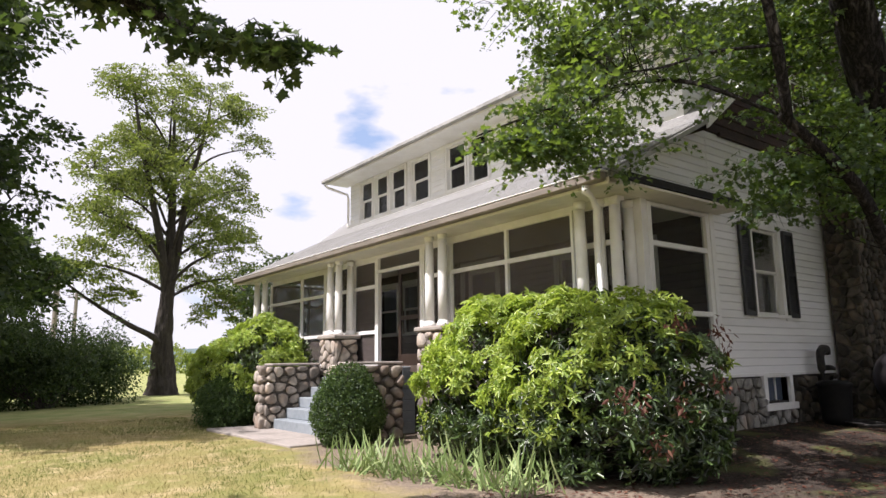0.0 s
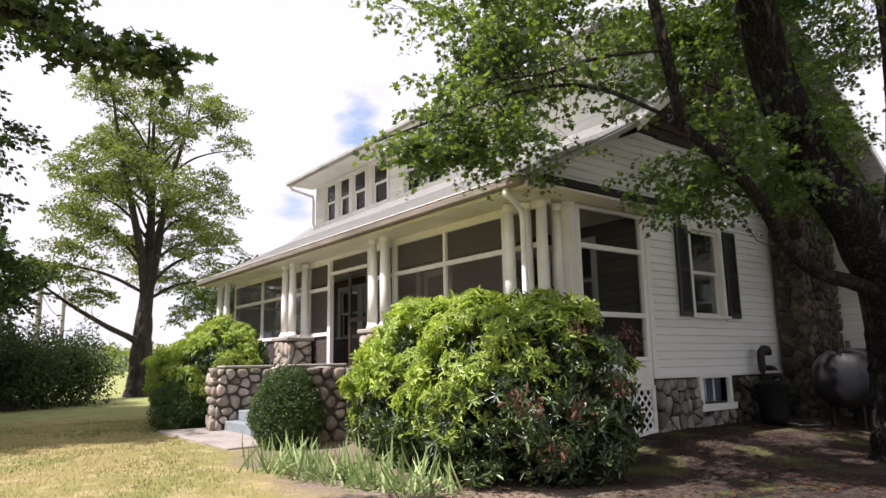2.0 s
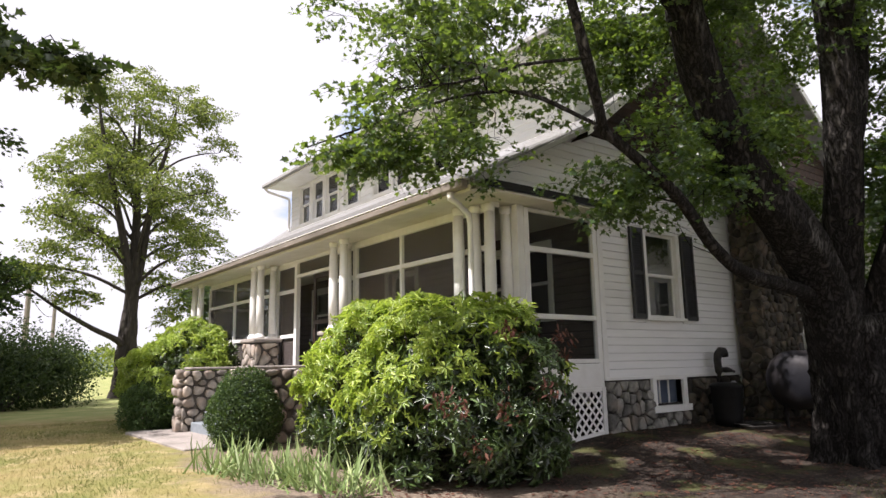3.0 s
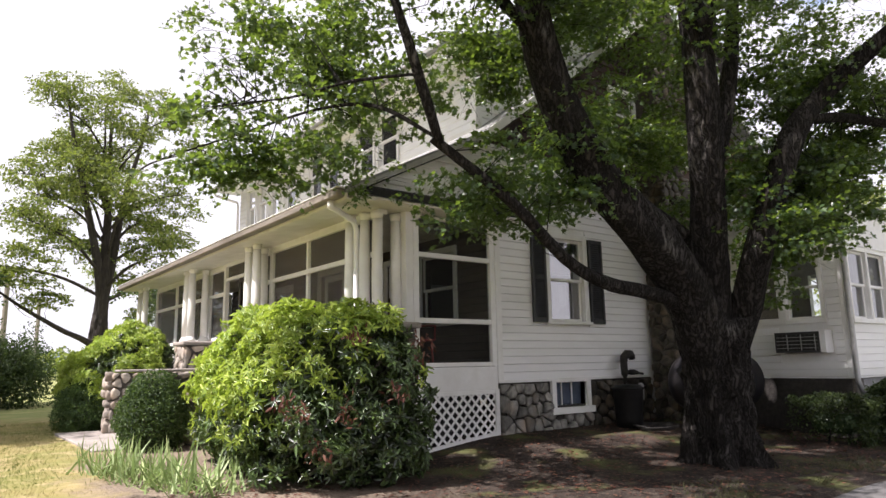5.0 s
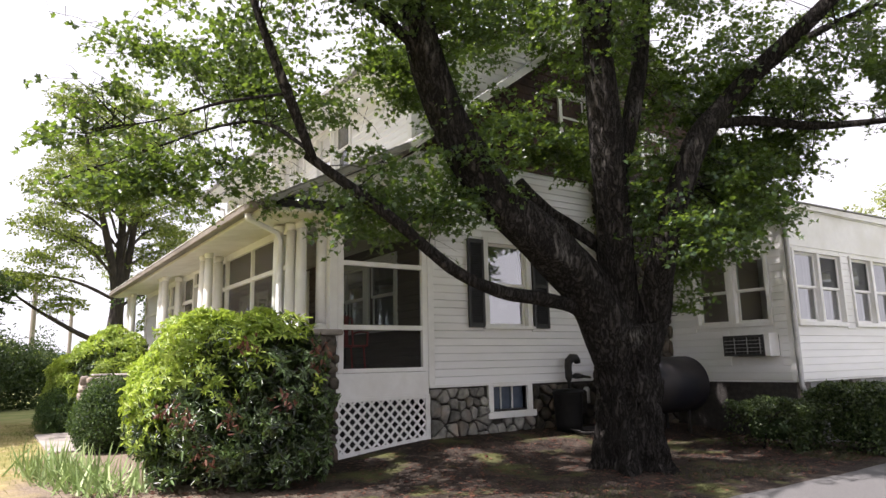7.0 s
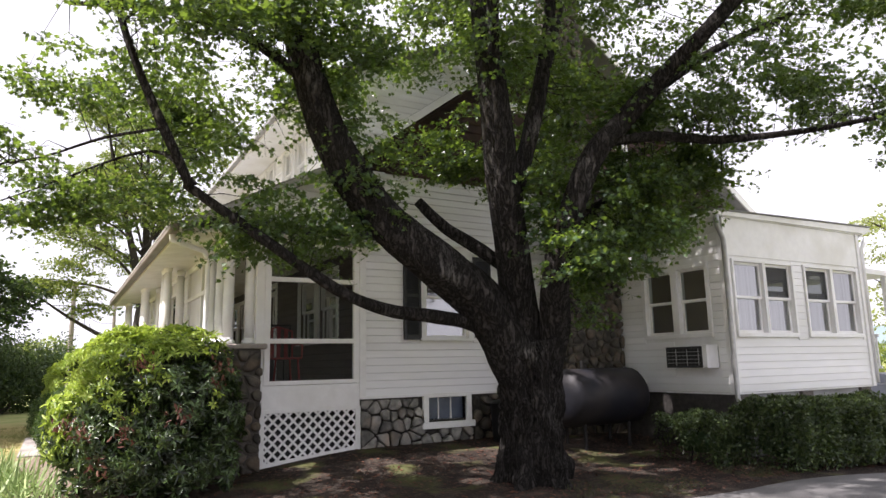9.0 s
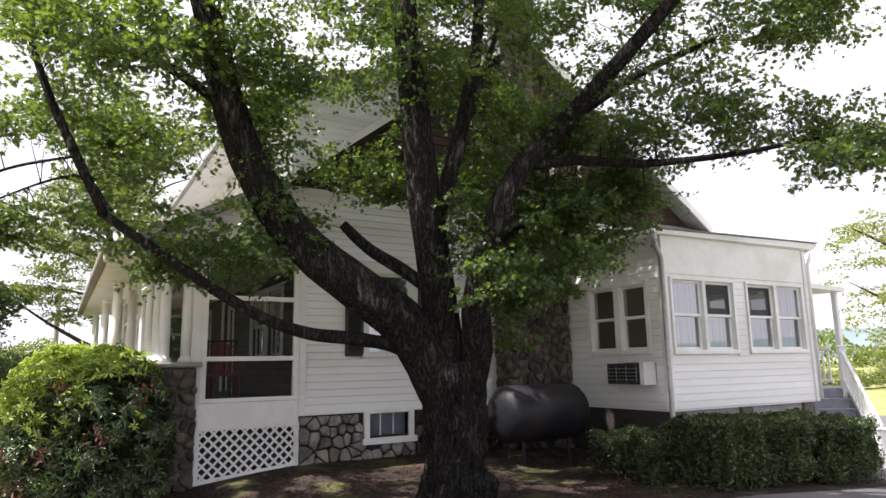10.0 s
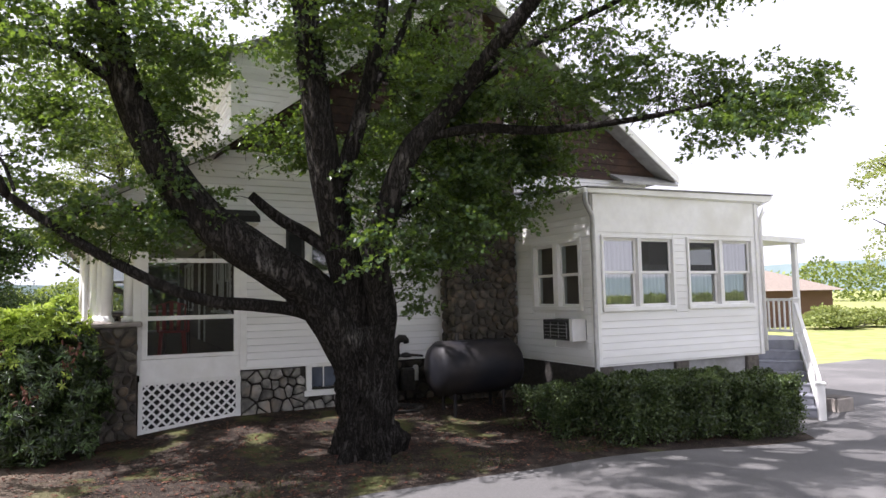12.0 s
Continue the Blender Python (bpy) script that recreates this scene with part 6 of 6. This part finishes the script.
tree("maple_tree", tuple(FAR_BASE), "tall open maple with stout trunk on the lawn",
     ([(8.3, 31.5, -0.1), (8.3, 31.5, 1.0), (8.25, 31.5, 2.2), (8.3, 31.5, 3.8), (8.35, 31.5, 6.0), (8.3, 31.5, 9.5), (8.2, 31.5, 13.0)], 0.60, 0.05), far_limbs,
     far_masses, 0.135, FARMAPLE, BARKG, 8, SMALL_LEAF, flat=0.25, twig=0.016, root=0.25, spray=(5, 17, 0.55, 0.007))

# dark trees and shrubs along the far side of the lawn
def plain_tree(x, y, h, r, seed, label, material=None, size=0.22, k=150, low=0.25):
    reg = []
    g = np.random.default_rng(seed)
    for i in range(7):
        z = h * (low + (0.95 - low) * (i + 0.5) / 7)
        w = r * math.sin(math.pi * min(0.97, 0.18 + 0.74 * (i + 0.5) / 7)) ** 0.7
        reg.append(((x + g.normal() * r * 0.2, y + g.normal() * r * 0.2, z), (w, w, h * 0.11), k // 7))
    lim = [([(x, y, h * (0.2 + 0.1 * i)), (x + r * 0.4 * math.cos(i * 2.1), y + r * 0.4 * math.sin(i * 2.1), h * (0.32 + 0.1 * i)), (x + r * 0.75 * math.cos(i * 2.1), y + r * 0.75 * math.sin(i * 2.1), h * (0.42 + 0.1 * i))], 0.07 * r ** 0.5, 0.02) for i in range(5)]
    return tree("tree", (x, y, 0), label, ([(x, y, -0.1), (x, y, h * 0.2), (x + 0.1, y, h * 0.5), (x, y, h * 0.9)], 0.10 * r ** 0.5 + 0.06, 0.03), lim, reg, size, material or DARKLEAF, BARKG, seed, SMALL_LEAF, flat=0.3, twig=0.02, spray=(7, 12, 0.36 * r ** 0.5, 0.006))


plain_tree(-0.7, 19.5, 13.0, 2.6, 71, "tall dark leafy tree at the lawn's edge", k=640, low=0.12, size=0.18)
plain_tree(8.8, 20.6, 4.8, 2.0, 75, "small leafy tree behind the porch end", k=110, low=0.2, size=0.14)
plain_tree(-3.2, 23.0, 15.0, 3.2, 72, "tall dark leafy tree in the border", k=220, low=0.15)
plain_tree(-2.0, 15.0, 12.0, 2.2, 73, "dark leafy tree shading the lawn", k=170, low=0.3)
plain_tree(1.6, 28.5, 6.5, 2.4, 74, "rounded dark tree in the border", k=170, low=0.08)


# ---- bushes ----
def whorl(n=7):
    """A ring of drooping oval leaves about one shoot tip."""
    v, f = [], []
    for i in range(n):
        a = 2 * math.pi * i / n + 0.3 * math.sin(i * 5.1)
        ca, sa = math.cos(a), math.sin(a)
        b = len(v)
        ln = 0.85 + 0.25 * math.sin(i * 3.7)
        for w, d, h in ((0, 0.06, 0.0), (0.13, 0.40, 0.12), (0.10, 0.78, 0.06), (0, 1.0, -0.10), (-0.13, 0.40, 0.12), (-0.10, 0.78, 0.06)):
            d *= ln
            v.append((ca * d - sa * w, sa * d + ca * w, h + 0.10 * math.sin(i * 2.3) * d))
        f += [[b, b + 1, b + 2, b + 3], [b, b + 3, b + 5, b + 4]]
    return v, f


WHORL = whorl()


def shell_points(g, n, centre, radii, power=0.35, lump=0.18, floor=0.05):
    """Points near the skin of a lumpy mound."""
    d = g.normal(size=(n, 3))
    d /= np.linalg.norm(d, axis=1, keepdims=True)
    off = Vector(centre)
    lumps = np.array([1 + lump * noise.noise(Vector((x * 2.3, y * 2.3, z * 2.3)) + off) + 0.6 * lump * noise.noise(Vector((x * 6, y * 6, z * 6)) - off) for x, y, z in d])
    r = g.random(n) ** power * lumps
    out = np.asarray(centre) + d * r[:, None] * np.asarray(radii)
    keep = out[:, 2] > floor
    return out[keep], d[keep]


def bush(name, base, label, blobs, n, size, material, seed, template=OVAL_LEAF, flat=0.3, lump=0.2, power=0.3):
    g = np.random.default_rng(seed)
    t = thing(name, base, label, "bush")
    st = Shape()
    P, D = [], []
    for (c, r), w in blobs:
        p, d = shell_points(g, int(n * w), c, r, lump=lump, power=power)
        P.append(p)
        D.append(d)
        for _ in range(10):
            a = g.uniform(0, 6.28)
            e = np.array(c) + np.array(r) * np.array([math.cos(a) * 0.6, math.sin(a) * 0.6, g.uniform(0.1, 0.7)])
            st.tube([(base[0] + 0.15 * math.cos(a), base[1] + 0.15 * math.sin(a), base[2] - 0.05), tuple((np.array(base) + e) / 2 + g.normal(size=3) * 0.08), tuple(e)], [0.03, 0.02, 0.006], 6, caps=False)
    tagged(part("branching", st, BARKG, t), kind="stuff")
    p, d = np.concatenate(P), np.concatenate(D)
    tagged(leaves("foliage", p, g.uniform(0.7, 1.25, len(p)) * size, material, t, template, seed + 1, flat, normals=d * 0.5), kind="stuff")
    return t


def rosette_bush(name, base, label, blobs, lumps, per, size, seed, fresh, sunlit_side, dry=()):
    """A shrub of leafy domes: every dome bears whorls of long leaves at its shoot tips, with dark hollows between."""
    g = np.random.default_rng(seed)
    t = thing(name, base, label, "bush")
    C = np.array([c for c, _ in blobs])
    R = np.array([q for _, q in blobs])
    area = (R[:, 0] * R[:, 1] + R[:, 0] * R[:, 2] + R[:, 1] * R[:, 2])
    st, tips, ways, young, inner, inner_d = Shape(), [], [], [], [], []
    side_v = np.asarray(sunlit_side) / np.linalg.norm(sunlit_side)
    for k, m in enumerate((lumps * area / area.sum()).astype(int)):
        d = g.normal(size=(m, 3))
        d /= np.linalg.norm(d, axis=1, keepdims=True)
        p = C[k] + d * R[k] * g.uniform(0.84, 1.07, (m, 1))
        for q, w in zip(p, d):
            if q[2] < base[2] + 0.10 or any((((q - C[o]) / R[o]) ** 2).sum() < 0.72 for o in range(len(C)) if o != k):
                continue
            rad = g.uniform(0.11, 0.24)
            n = int(per * (rad / 0.2) ** 2)
            e = g.normal(size=(n, 3)) + w * 0.9 + np.array([0, 0, 0.5])
            e /= np.linalg.norm(e, axis=1, keepdims=True)
            tips.append(q + e * rad * g.uniform(0.8, 1.12, (n, 1)) * np.array([1.05, 1.05, 0.85]))
            ways.append(e * 0.8 + w * 0.5)
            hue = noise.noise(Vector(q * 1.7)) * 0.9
            # pale young leaves gather toward the sun, so they also paint the lit side
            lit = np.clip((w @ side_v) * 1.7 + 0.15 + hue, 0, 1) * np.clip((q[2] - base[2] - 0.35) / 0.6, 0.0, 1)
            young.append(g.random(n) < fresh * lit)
            st.tube([(base[0] + g.normal() * 0.15, base[1] + g.normal() * 0.25, base[2] - 0.05), tuple((np.array(base) + q) / 2 + g.normal(size=3) * 0.1), tuple(q)], [0.022, 0.014, 0.006], 5, caps=False)
        m = int(2600 * area[k] / area.sum())
        d = g.normal(size=(m, 3))
        d /= np.linalg.norm(d, axis=1, keepdims=True)
        q = C[k] + d * R[k] * g.uniform(0.6, 0.93, (m, 1))
        low = q[:, 2] > base[2] + 0.04
        inner.append(q[low])
        inner_d.append(d[low])
    p, d, y = np.concatenate(tips), np.concatenate(ways), np.concatenate(young)
    keep = p[:, 2] > base[2] + 0.05
    p, d, y = p[keep], d[keep], y[keep]
    tagged(part("branching", st, BARKG, t), kind="stuff")
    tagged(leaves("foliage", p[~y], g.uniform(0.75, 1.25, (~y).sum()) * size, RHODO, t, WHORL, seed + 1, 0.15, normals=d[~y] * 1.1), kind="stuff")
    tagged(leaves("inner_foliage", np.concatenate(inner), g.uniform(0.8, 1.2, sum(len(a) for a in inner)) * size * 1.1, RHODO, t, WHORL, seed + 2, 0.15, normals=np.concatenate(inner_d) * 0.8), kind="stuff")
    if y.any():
        tagged(leaves("young_leaves", p[y] + d[y] * 0.02, g.uniform(0.75, 1.2, y.sum()) * size * 0.95, RHODO_LIT, t, WHORL, seed + 3, 0.2, "yellow-green young leaves, massed on the sunlit side", normals=d[y] * 1.1), kind="stuff")
    if dry:
        q = (np.asarray(dry)[:, None, :] + g.normal(size=(len(dry), 30, 3)) * 0.06).reshape(-1, 3)
        tagged(leaves("dry_leaves", q, g.uniform(0.5, 0.9, len(q)) * size, DRYLEAF, t, OVAL_LEAF, seed + 4, 0.1, "withered red-brown leaves", droop=1.5), kind="stuff")
    return t


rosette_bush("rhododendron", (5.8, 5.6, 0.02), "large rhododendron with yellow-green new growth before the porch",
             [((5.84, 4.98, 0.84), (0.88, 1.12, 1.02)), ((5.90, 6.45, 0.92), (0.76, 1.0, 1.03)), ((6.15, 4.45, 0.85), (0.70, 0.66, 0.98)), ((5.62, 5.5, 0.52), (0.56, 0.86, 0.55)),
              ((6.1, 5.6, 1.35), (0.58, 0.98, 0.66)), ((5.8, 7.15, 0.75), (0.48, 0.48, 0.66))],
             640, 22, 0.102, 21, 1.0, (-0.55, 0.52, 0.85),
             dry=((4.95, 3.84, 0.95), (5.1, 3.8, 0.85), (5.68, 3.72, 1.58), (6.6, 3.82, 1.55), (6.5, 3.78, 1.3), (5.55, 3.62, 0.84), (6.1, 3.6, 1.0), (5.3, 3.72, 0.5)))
bush("boxwood", (5.0, 9.0, 0.0), "clipped round boxwood beside the walk", [(((5.15, 9.15, 0.52), (0.58, 0.58, 0.58)), 0.7), (((5.15, 9.15, 0.86), (0.42, 0.42, 0.42)), 0.3)], 30000, 0.038, BOXLEAF, 31, SMALL_LEAF, 0.1, lump=0.10, power=0.22)
bush("boxwood", (5.0, 13.9, 0.0), "low rounded boxwood beside the step wall", [(((5.05, 13.9, 0.45), (0.72, 0.8, 0.62)), 1.0)], 22000, 0.042, BOXLEAF, 32, SMALL_LEAF, 0.1, lump=0.16, power=0.25)
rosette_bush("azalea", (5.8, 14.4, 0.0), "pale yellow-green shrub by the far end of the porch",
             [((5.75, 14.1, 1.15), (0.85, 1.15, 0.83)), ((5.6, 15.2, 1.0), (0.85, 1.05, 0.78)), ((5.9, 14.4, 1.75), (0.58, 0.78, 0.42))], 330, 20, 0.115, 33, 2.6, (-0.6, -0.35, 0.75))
bush("shrub", (3.0, 24.5, 0.0), "dense dark shrub in the border", [(((2.6, 24.8, 1.3), (1.9, 1.5, 1.6)), 0.5), (((4.6, 26.0, 1.2), (1.5, 1.4, 1.5)), 0.4), (((0.8, 24.0, 1.6), (1.7, 1.5, 1.9)), 0.5)], 44000, 0.095, DARKLEAF, 34, SMALL_LEAF, 0.2, lump=0.75, power=0.5)


def hedge_run(x0, x1, y0, y1, h, z0, seed, n):
    """A clipped hedge: an uneven box of small leaves about woody stems."""
    g = np.random.default_rng(seed)
    t = thing("hedge", ((x0 + x1) / 2, (y0 + y1) / 2, z0), "clipped dark green privet hedge along the annex", "hedge", "hedge along the annex")
    u, v = g.uniform(x0, x1, n), g.uniform(y0, y1, n)
    top = z0 + h * (1 + 0.22 * np.array([noise.noise(Vector((a * 1.6, b * 1.6, seed))) + 0.6 * noise.noise(Vector((a * 5, b * 5, seed))) for a, b in zip(u, v)]))
    w = z0 + (top - z0) * g.random(n) ** 0.6
    face = g.random(n)
    d = np.zeros((n, 3))
    for m, (ax, val, sg) in enumerate(((1, y0, -1), (0, x0, -1), (0, x1, 1))):
        sel = (face >= 0.16 * m) & (face < 0.16 * (m + 1)) if m else face < 0.40
        if m:
            sel = (face >= 0.40 + 0.08 * (m - 1)) & (face < 0.40 + 0.08 * m)
        arr = u if ax == 0 else v
        wave = np.array([noise.noise(Vector((a * 2.2, b * 2.2, c * 2.2))) for a, b, c in zip(u[sel], v[sel], w[sel])])
        arr[sel] = val + sg * (0.26 * wave - 0.12 * g.random(sel.sum()) ** 2)
        d[sel, ax] = sg
    sel = face > 0.60
    w[sel] = top[sel] - 0.10 * g.random(sel.sum()) ** 2
    d[sel, 2] = 1
    p = np.stack([u, v, w], 1)
    tagged(leaves("foliage", p, g.uniform(0.7, 1.3, n) * 0.044, HEDGELEAF, t, SMALL_LEAF, seed, 0.15, normals=d * 0.5), kind="stuff")
    st = Shape()
    for k in range(int((x1 - x0) * 5)):
        a, b = x0 + 0.15 + (k + g.random()) / 5, (y0 + y1) / 2 + g.uniform(-0.25, 0.25)
        st.tube([(a, b, z0 - 0.1), (a + g.uniform(-0.1, 0.1), b + g.uniform(-0.15, 0.15), z0 + h * 0.45), (a + g.uniform(-0.2, 0.2), b + g.uniform(-0.25, 0.25), z0 + h * 0.9)], [0.018, 0.012, 0.005], 6, caps=False)
    tagged(part("branching", st, BARK, t), kind="stuff")
    # solid dark box fills the hedge behind its leaves
    tagged(part("core", Shape().box(x0 + 0.22, x1 - 0.22, y0 + 0.24, y1 - 0.2, z0 + 0.15, z0 + h - 0.22, plain, 0.1), DARKLEAF, t, "dark filler box inside the hedge"), kind="stuff")
    return t


hedge_run(13.4, 15.36, 0.95, 2.0, 0.86, -0.02, 41, 42000)
hedge_run(15.52, 16.85, 0.80, 1.8, 0.93, -0.18, 42, 28000)
hedge_run(12.80, 13.6, 1.8, 2.9, 0.66, 0.0, 43, 9000)

# iris clump: upright sword leaves
g = np.random.default_rng(51)
iris = thing("iris_clump", (4.1, 6.2, 0.0), "pale green iris clump with sword leaves edging the bed", "iris")
n = 420
k = g.random(n)
# leaves stand in small fans
fan = np.round(k * 34) / 34
cx = 4.10 + 0.62 * fan ** 1.4 + g.normal(size=n) * 0.09 + 0.22 * np.sin(fan * 57)
cy = 7.35 - 2.75 * fan + g.normal(size=n) * 0.09
pts = np.stack([cx, cy, np.full(n, 0.02)], 1)
SWORD = ([(-0.026, 0, 0), (0.026, 0, 0), (0.026, 0.35, 0.02), (0.020, 0.7, 0.07), (0, 1, 0.2), (-0.020, 0.7, 0.07), (-0.026, 0.35, 0.02)], [[0, 1, 2, 6], [6, 2, 3, 5], [5, 3, 4]])
size = g.uniform(0.24, 0.56, n)
for q in sorted(set(fan)):
    m = fan == q
    leaves("leaf_fan", pts[m], size[m], IRISLEAF, iris, SWORD, 52 + int(q * 34), 0.0, droop=-3.4)

# short lawn grass near the camera's way, and litter under the trees
n = 62000
gx, gy = g.uniform(-0.5, 5.2, n), g.uniform(4.6, 17.5, n)
keep = (gx - 0.18 * gy < 2.3 + g.normal(size=n) * 0.35) & ~((gx > 4.3) & (gy > 9.3) & (gy < 13.3))
gx, gy = gx[keep], gy[keep]
pts = np.stack([gx, gy, np.array([ground_z(a, b) for a, b in zip(gx, gy)])], 1)
lawn = thing("lawn_grass", (2.5, 9, 0), "short dry yellow lawn grass with green patches", "grass", kind="stuff")
patch = np.array([noise.noise(Vector((a * 0.8, b * 0.8, 2.0))) for a, b in zip(gx, gy)]) + g.normal(size=len(gx)) * 0.15 > 0.12
leaves("dry_blades", pts[~patch], g.uniform(0.025, 0.06, (~patch).sum()), GRASS, lawn, ([(-0.06, 0, 0), (0.06, 0, 0), (0, 1, 0.2)], [[0, 1, 2]]), 53, 0.0, droop=-1.6)
leaves("green_blades", pts[patch], g.uniform(0.03, 0.07, patch.sum()), GRASSG, lawn, ([(-0.06, 0, 0), (0.06, 0, 0), (0, 1, 0.2)], [[0, 1, 2]]), 54, 0.0, droop=-1.6)
n = 7000
gx, gy = g.uniform(3.4, 15.5, n), g.uniform(0.9, 5.1, n)
keep = gx - 0.18 * gy > 2.6
gx, gy = gx[keep], gy[keep]
pts = np.stack([gx, gy, np.array([ground_z(a, b) + 0.012 for a, b in zip(gx, gy)])], 1)
litter = thing("leaf_litter", (9, 3, 0), "scattered brown leaf litter under the maple", "leaf litter", kind="stuff")
leaves("fallen_leaves", pts, g.uniform(0.025, 0.075, len(pts)), DRYLEAF, litter, SMALL_LEAF, 55, 0.85)
n = 9000
gx, gy = g.uniform(6.0, 15.8, n), 1.05 + np.abs(g.normal(size=n)) * 0.55
tuft = np.array([noise.noise(Vector((a * 1.1, b * 1.1, 5.0))) for a, b in zip(gx, gy)]) > 0.0
gx, gy = gx[tuft], gy[tuft]
pts = np.stack([gx, gy, np.array([ground_z(a, b) for a, b in zip(gx, gy)])], 1)
verge = thing("verge_grass", (10, 1.3, 0), "thin grass tufts along the drive's edge", "grass", kind="stuff")
leaves("green_blades", pts, g.uniform(0.03, 0.08, len(pts)), VERGE, verge, ([(-0.05, 0, 0), (0.05, 0, 0), (0, 1, 0.2)], [[0, 1, 2]]), 56, 0.0, droop=-1.8)

# ---- distance ----
plain_tree(49.0, 14.0, 12.0, 5.0, 81, "light green broad tree beyond the drive", LIGHTLEAF, 0.21, 190, 0.22)
plain_tree(57.0, 10.0, 13.0, 5.5, 82, "light green broad tree beyond the drive", LIGHTLEAF, 0.21, 200, 0.2)
shed = thing("garage", (50.0, 25.0, 0), "low brown garage with a pale brown hipped roof", "garage")
part("wall", Shape().box(42.0, 51.0, 22.5, 31.0, -1.6, 2.15, plain, 0.02), mat("brown_brick", (0.20, 0.11, 0.08), (0.15, 0.08, 0.06), 20, 0.85, 0.2, 40), shed)
rf = Shape()
rf.v = [(41.4, 21.9, 2.1), (51.6, 21.9, 2.1), (51.6, 31.6, 2.1), (41.4, 31.6, 2.1), (45.5, 26.8, 4.0), (47.5, 26.8, 4.0)]
rf.f = [[0, 1, 5, 4], [1, 2, 5], [2, 3, 4, 5], [3, 0, 4], [3, 2, 1, 0]]
part("roof", rf, GARAGEROOF, shed, "pale brown roof")
bush("shrub", (45.0, 18.5, -0.2), "low rounded shrub on the far lawn", [(((45.0, 18.8, 0.2), (1.8, 1.6, 0.9)), 0.6), (((48.5, 18.6, 0.1), (1.6, 1.4, 0.8)), 0.5), (((52.0, 17.5, 0.4), (1.8, 1.5, 1.2)), 0.5)], 9000, 0.2, LIGHTLEAF, 83, SMALL_LEAF, 0.3, lump=0.35)

g = np.random.default_rng(91)
woods = thing("far_woods", (0, 130, 0), "distant tree line around the fields", "woods", kind="stuff")
n = 110000
az = g.uniform(-math.pi, math.pi, n)
hz = np.array([5.5 + 3.5 * noise.noise(Vector((math.cos(a) * 9, math.sin(a) * 9, 0))) + 2.5 * noise.noise(Vector((math.cos(a) * 34, math.sin(a) * 34, 4))) for a in az])
hz *= np.where((az > 1.4) & (az < 3.1), 0.35, 1.0)
rr = 120 + 25 * g.random(n)
pts = np.stack([10 + rr * np.sin(az), 5 + rr * np.cos(az), -0.5 + hz * g.random(n) ** 0.7], 1)
leaves("foliage", pts, g.uniform(0.5, 1.0, n), FARMAPLE, woods, SMALL_LEAF, 92, 0.3)
hills = Shape()
for i in range(181):
    a = math.pi * 2 * i / 180
    h = 24 + 14 * noise.noise(Vector((math.cos(a) * 3, math.sin(a) * 3, 7)))
    hills.v += [(880 * math.sin(a), 880 * math.cos(a), -5), (890 * math.sin(a), 890 * math.cos(a), h)]
for i in range(180):
    hills.f.append([2 * i, 2 * i + 2, 2 * i + 3, 2 * i + 1])
tagged(part("backdrop", hills, mat("hazy_hill", (0.22, 0.28, 0.31), (0.18, 0.24, 0.26), 0.02, 1.0)), "hazy blue-green distant hills", "hills", kind="structure")

# utility poles and wires by the far road
POLES = ((5.5, 44.0), (8.9, 60.0))
for x, y in POLES:
    pole = thing("utility_pole", (x, y, 0), "weathered wooden utility pole with crossarm", "utility pole", "poles by the road")
    part("shaft", Shape().tube([(x, y, -0.3), (x, y, 7.2)], [0.17, 0.13], 12), POLE, pole)
    part("crossarm", Shape().box(x - 0.6, x + 0.6, y - 0.05, y + 0.05, 6.8, 6.9, plain), POLE, pole)
    for d in (-0.5, -0.2, 0.5):
        part("insulator", Shape().lathe([(0.04, 6.9), (0.05, 6.96), (0.03, 7.04)], (x + d, y), 8), GALV, pole)
for d, z in ((-0.5, 6.98), (0.5, 6.98), (0.1, 5.6)):
    (xa, ya), (xb, yb) = POLES
    wr = thing("overhead_wire", (xa + d, ya, z), "thin black overhead wire between poles", "wire", "wires by the road")
    part("strand", Shape().tube([(xa + d + (xb - xa) * i / 10, ya + (yb - ya) * i / 10, z - 0.5 * math.sin(math.pi * i / 10)) for i in range(11)], [0.02] * 11, 5), IRON, wr)
    wl2 = thing("overhead_wire", (-20 + d, 20, z), "thin black overhead wire between poles", "wire", "wires by the road")
    part("strand", Shape().tube([(xa + d - 23.3 * i / 10, ya - 24 * i / 10, z - 0.5 * math.sin(math.pi * i / 10)) for i in range(11)], [0.02] * 11, 5), IRON, wl2)
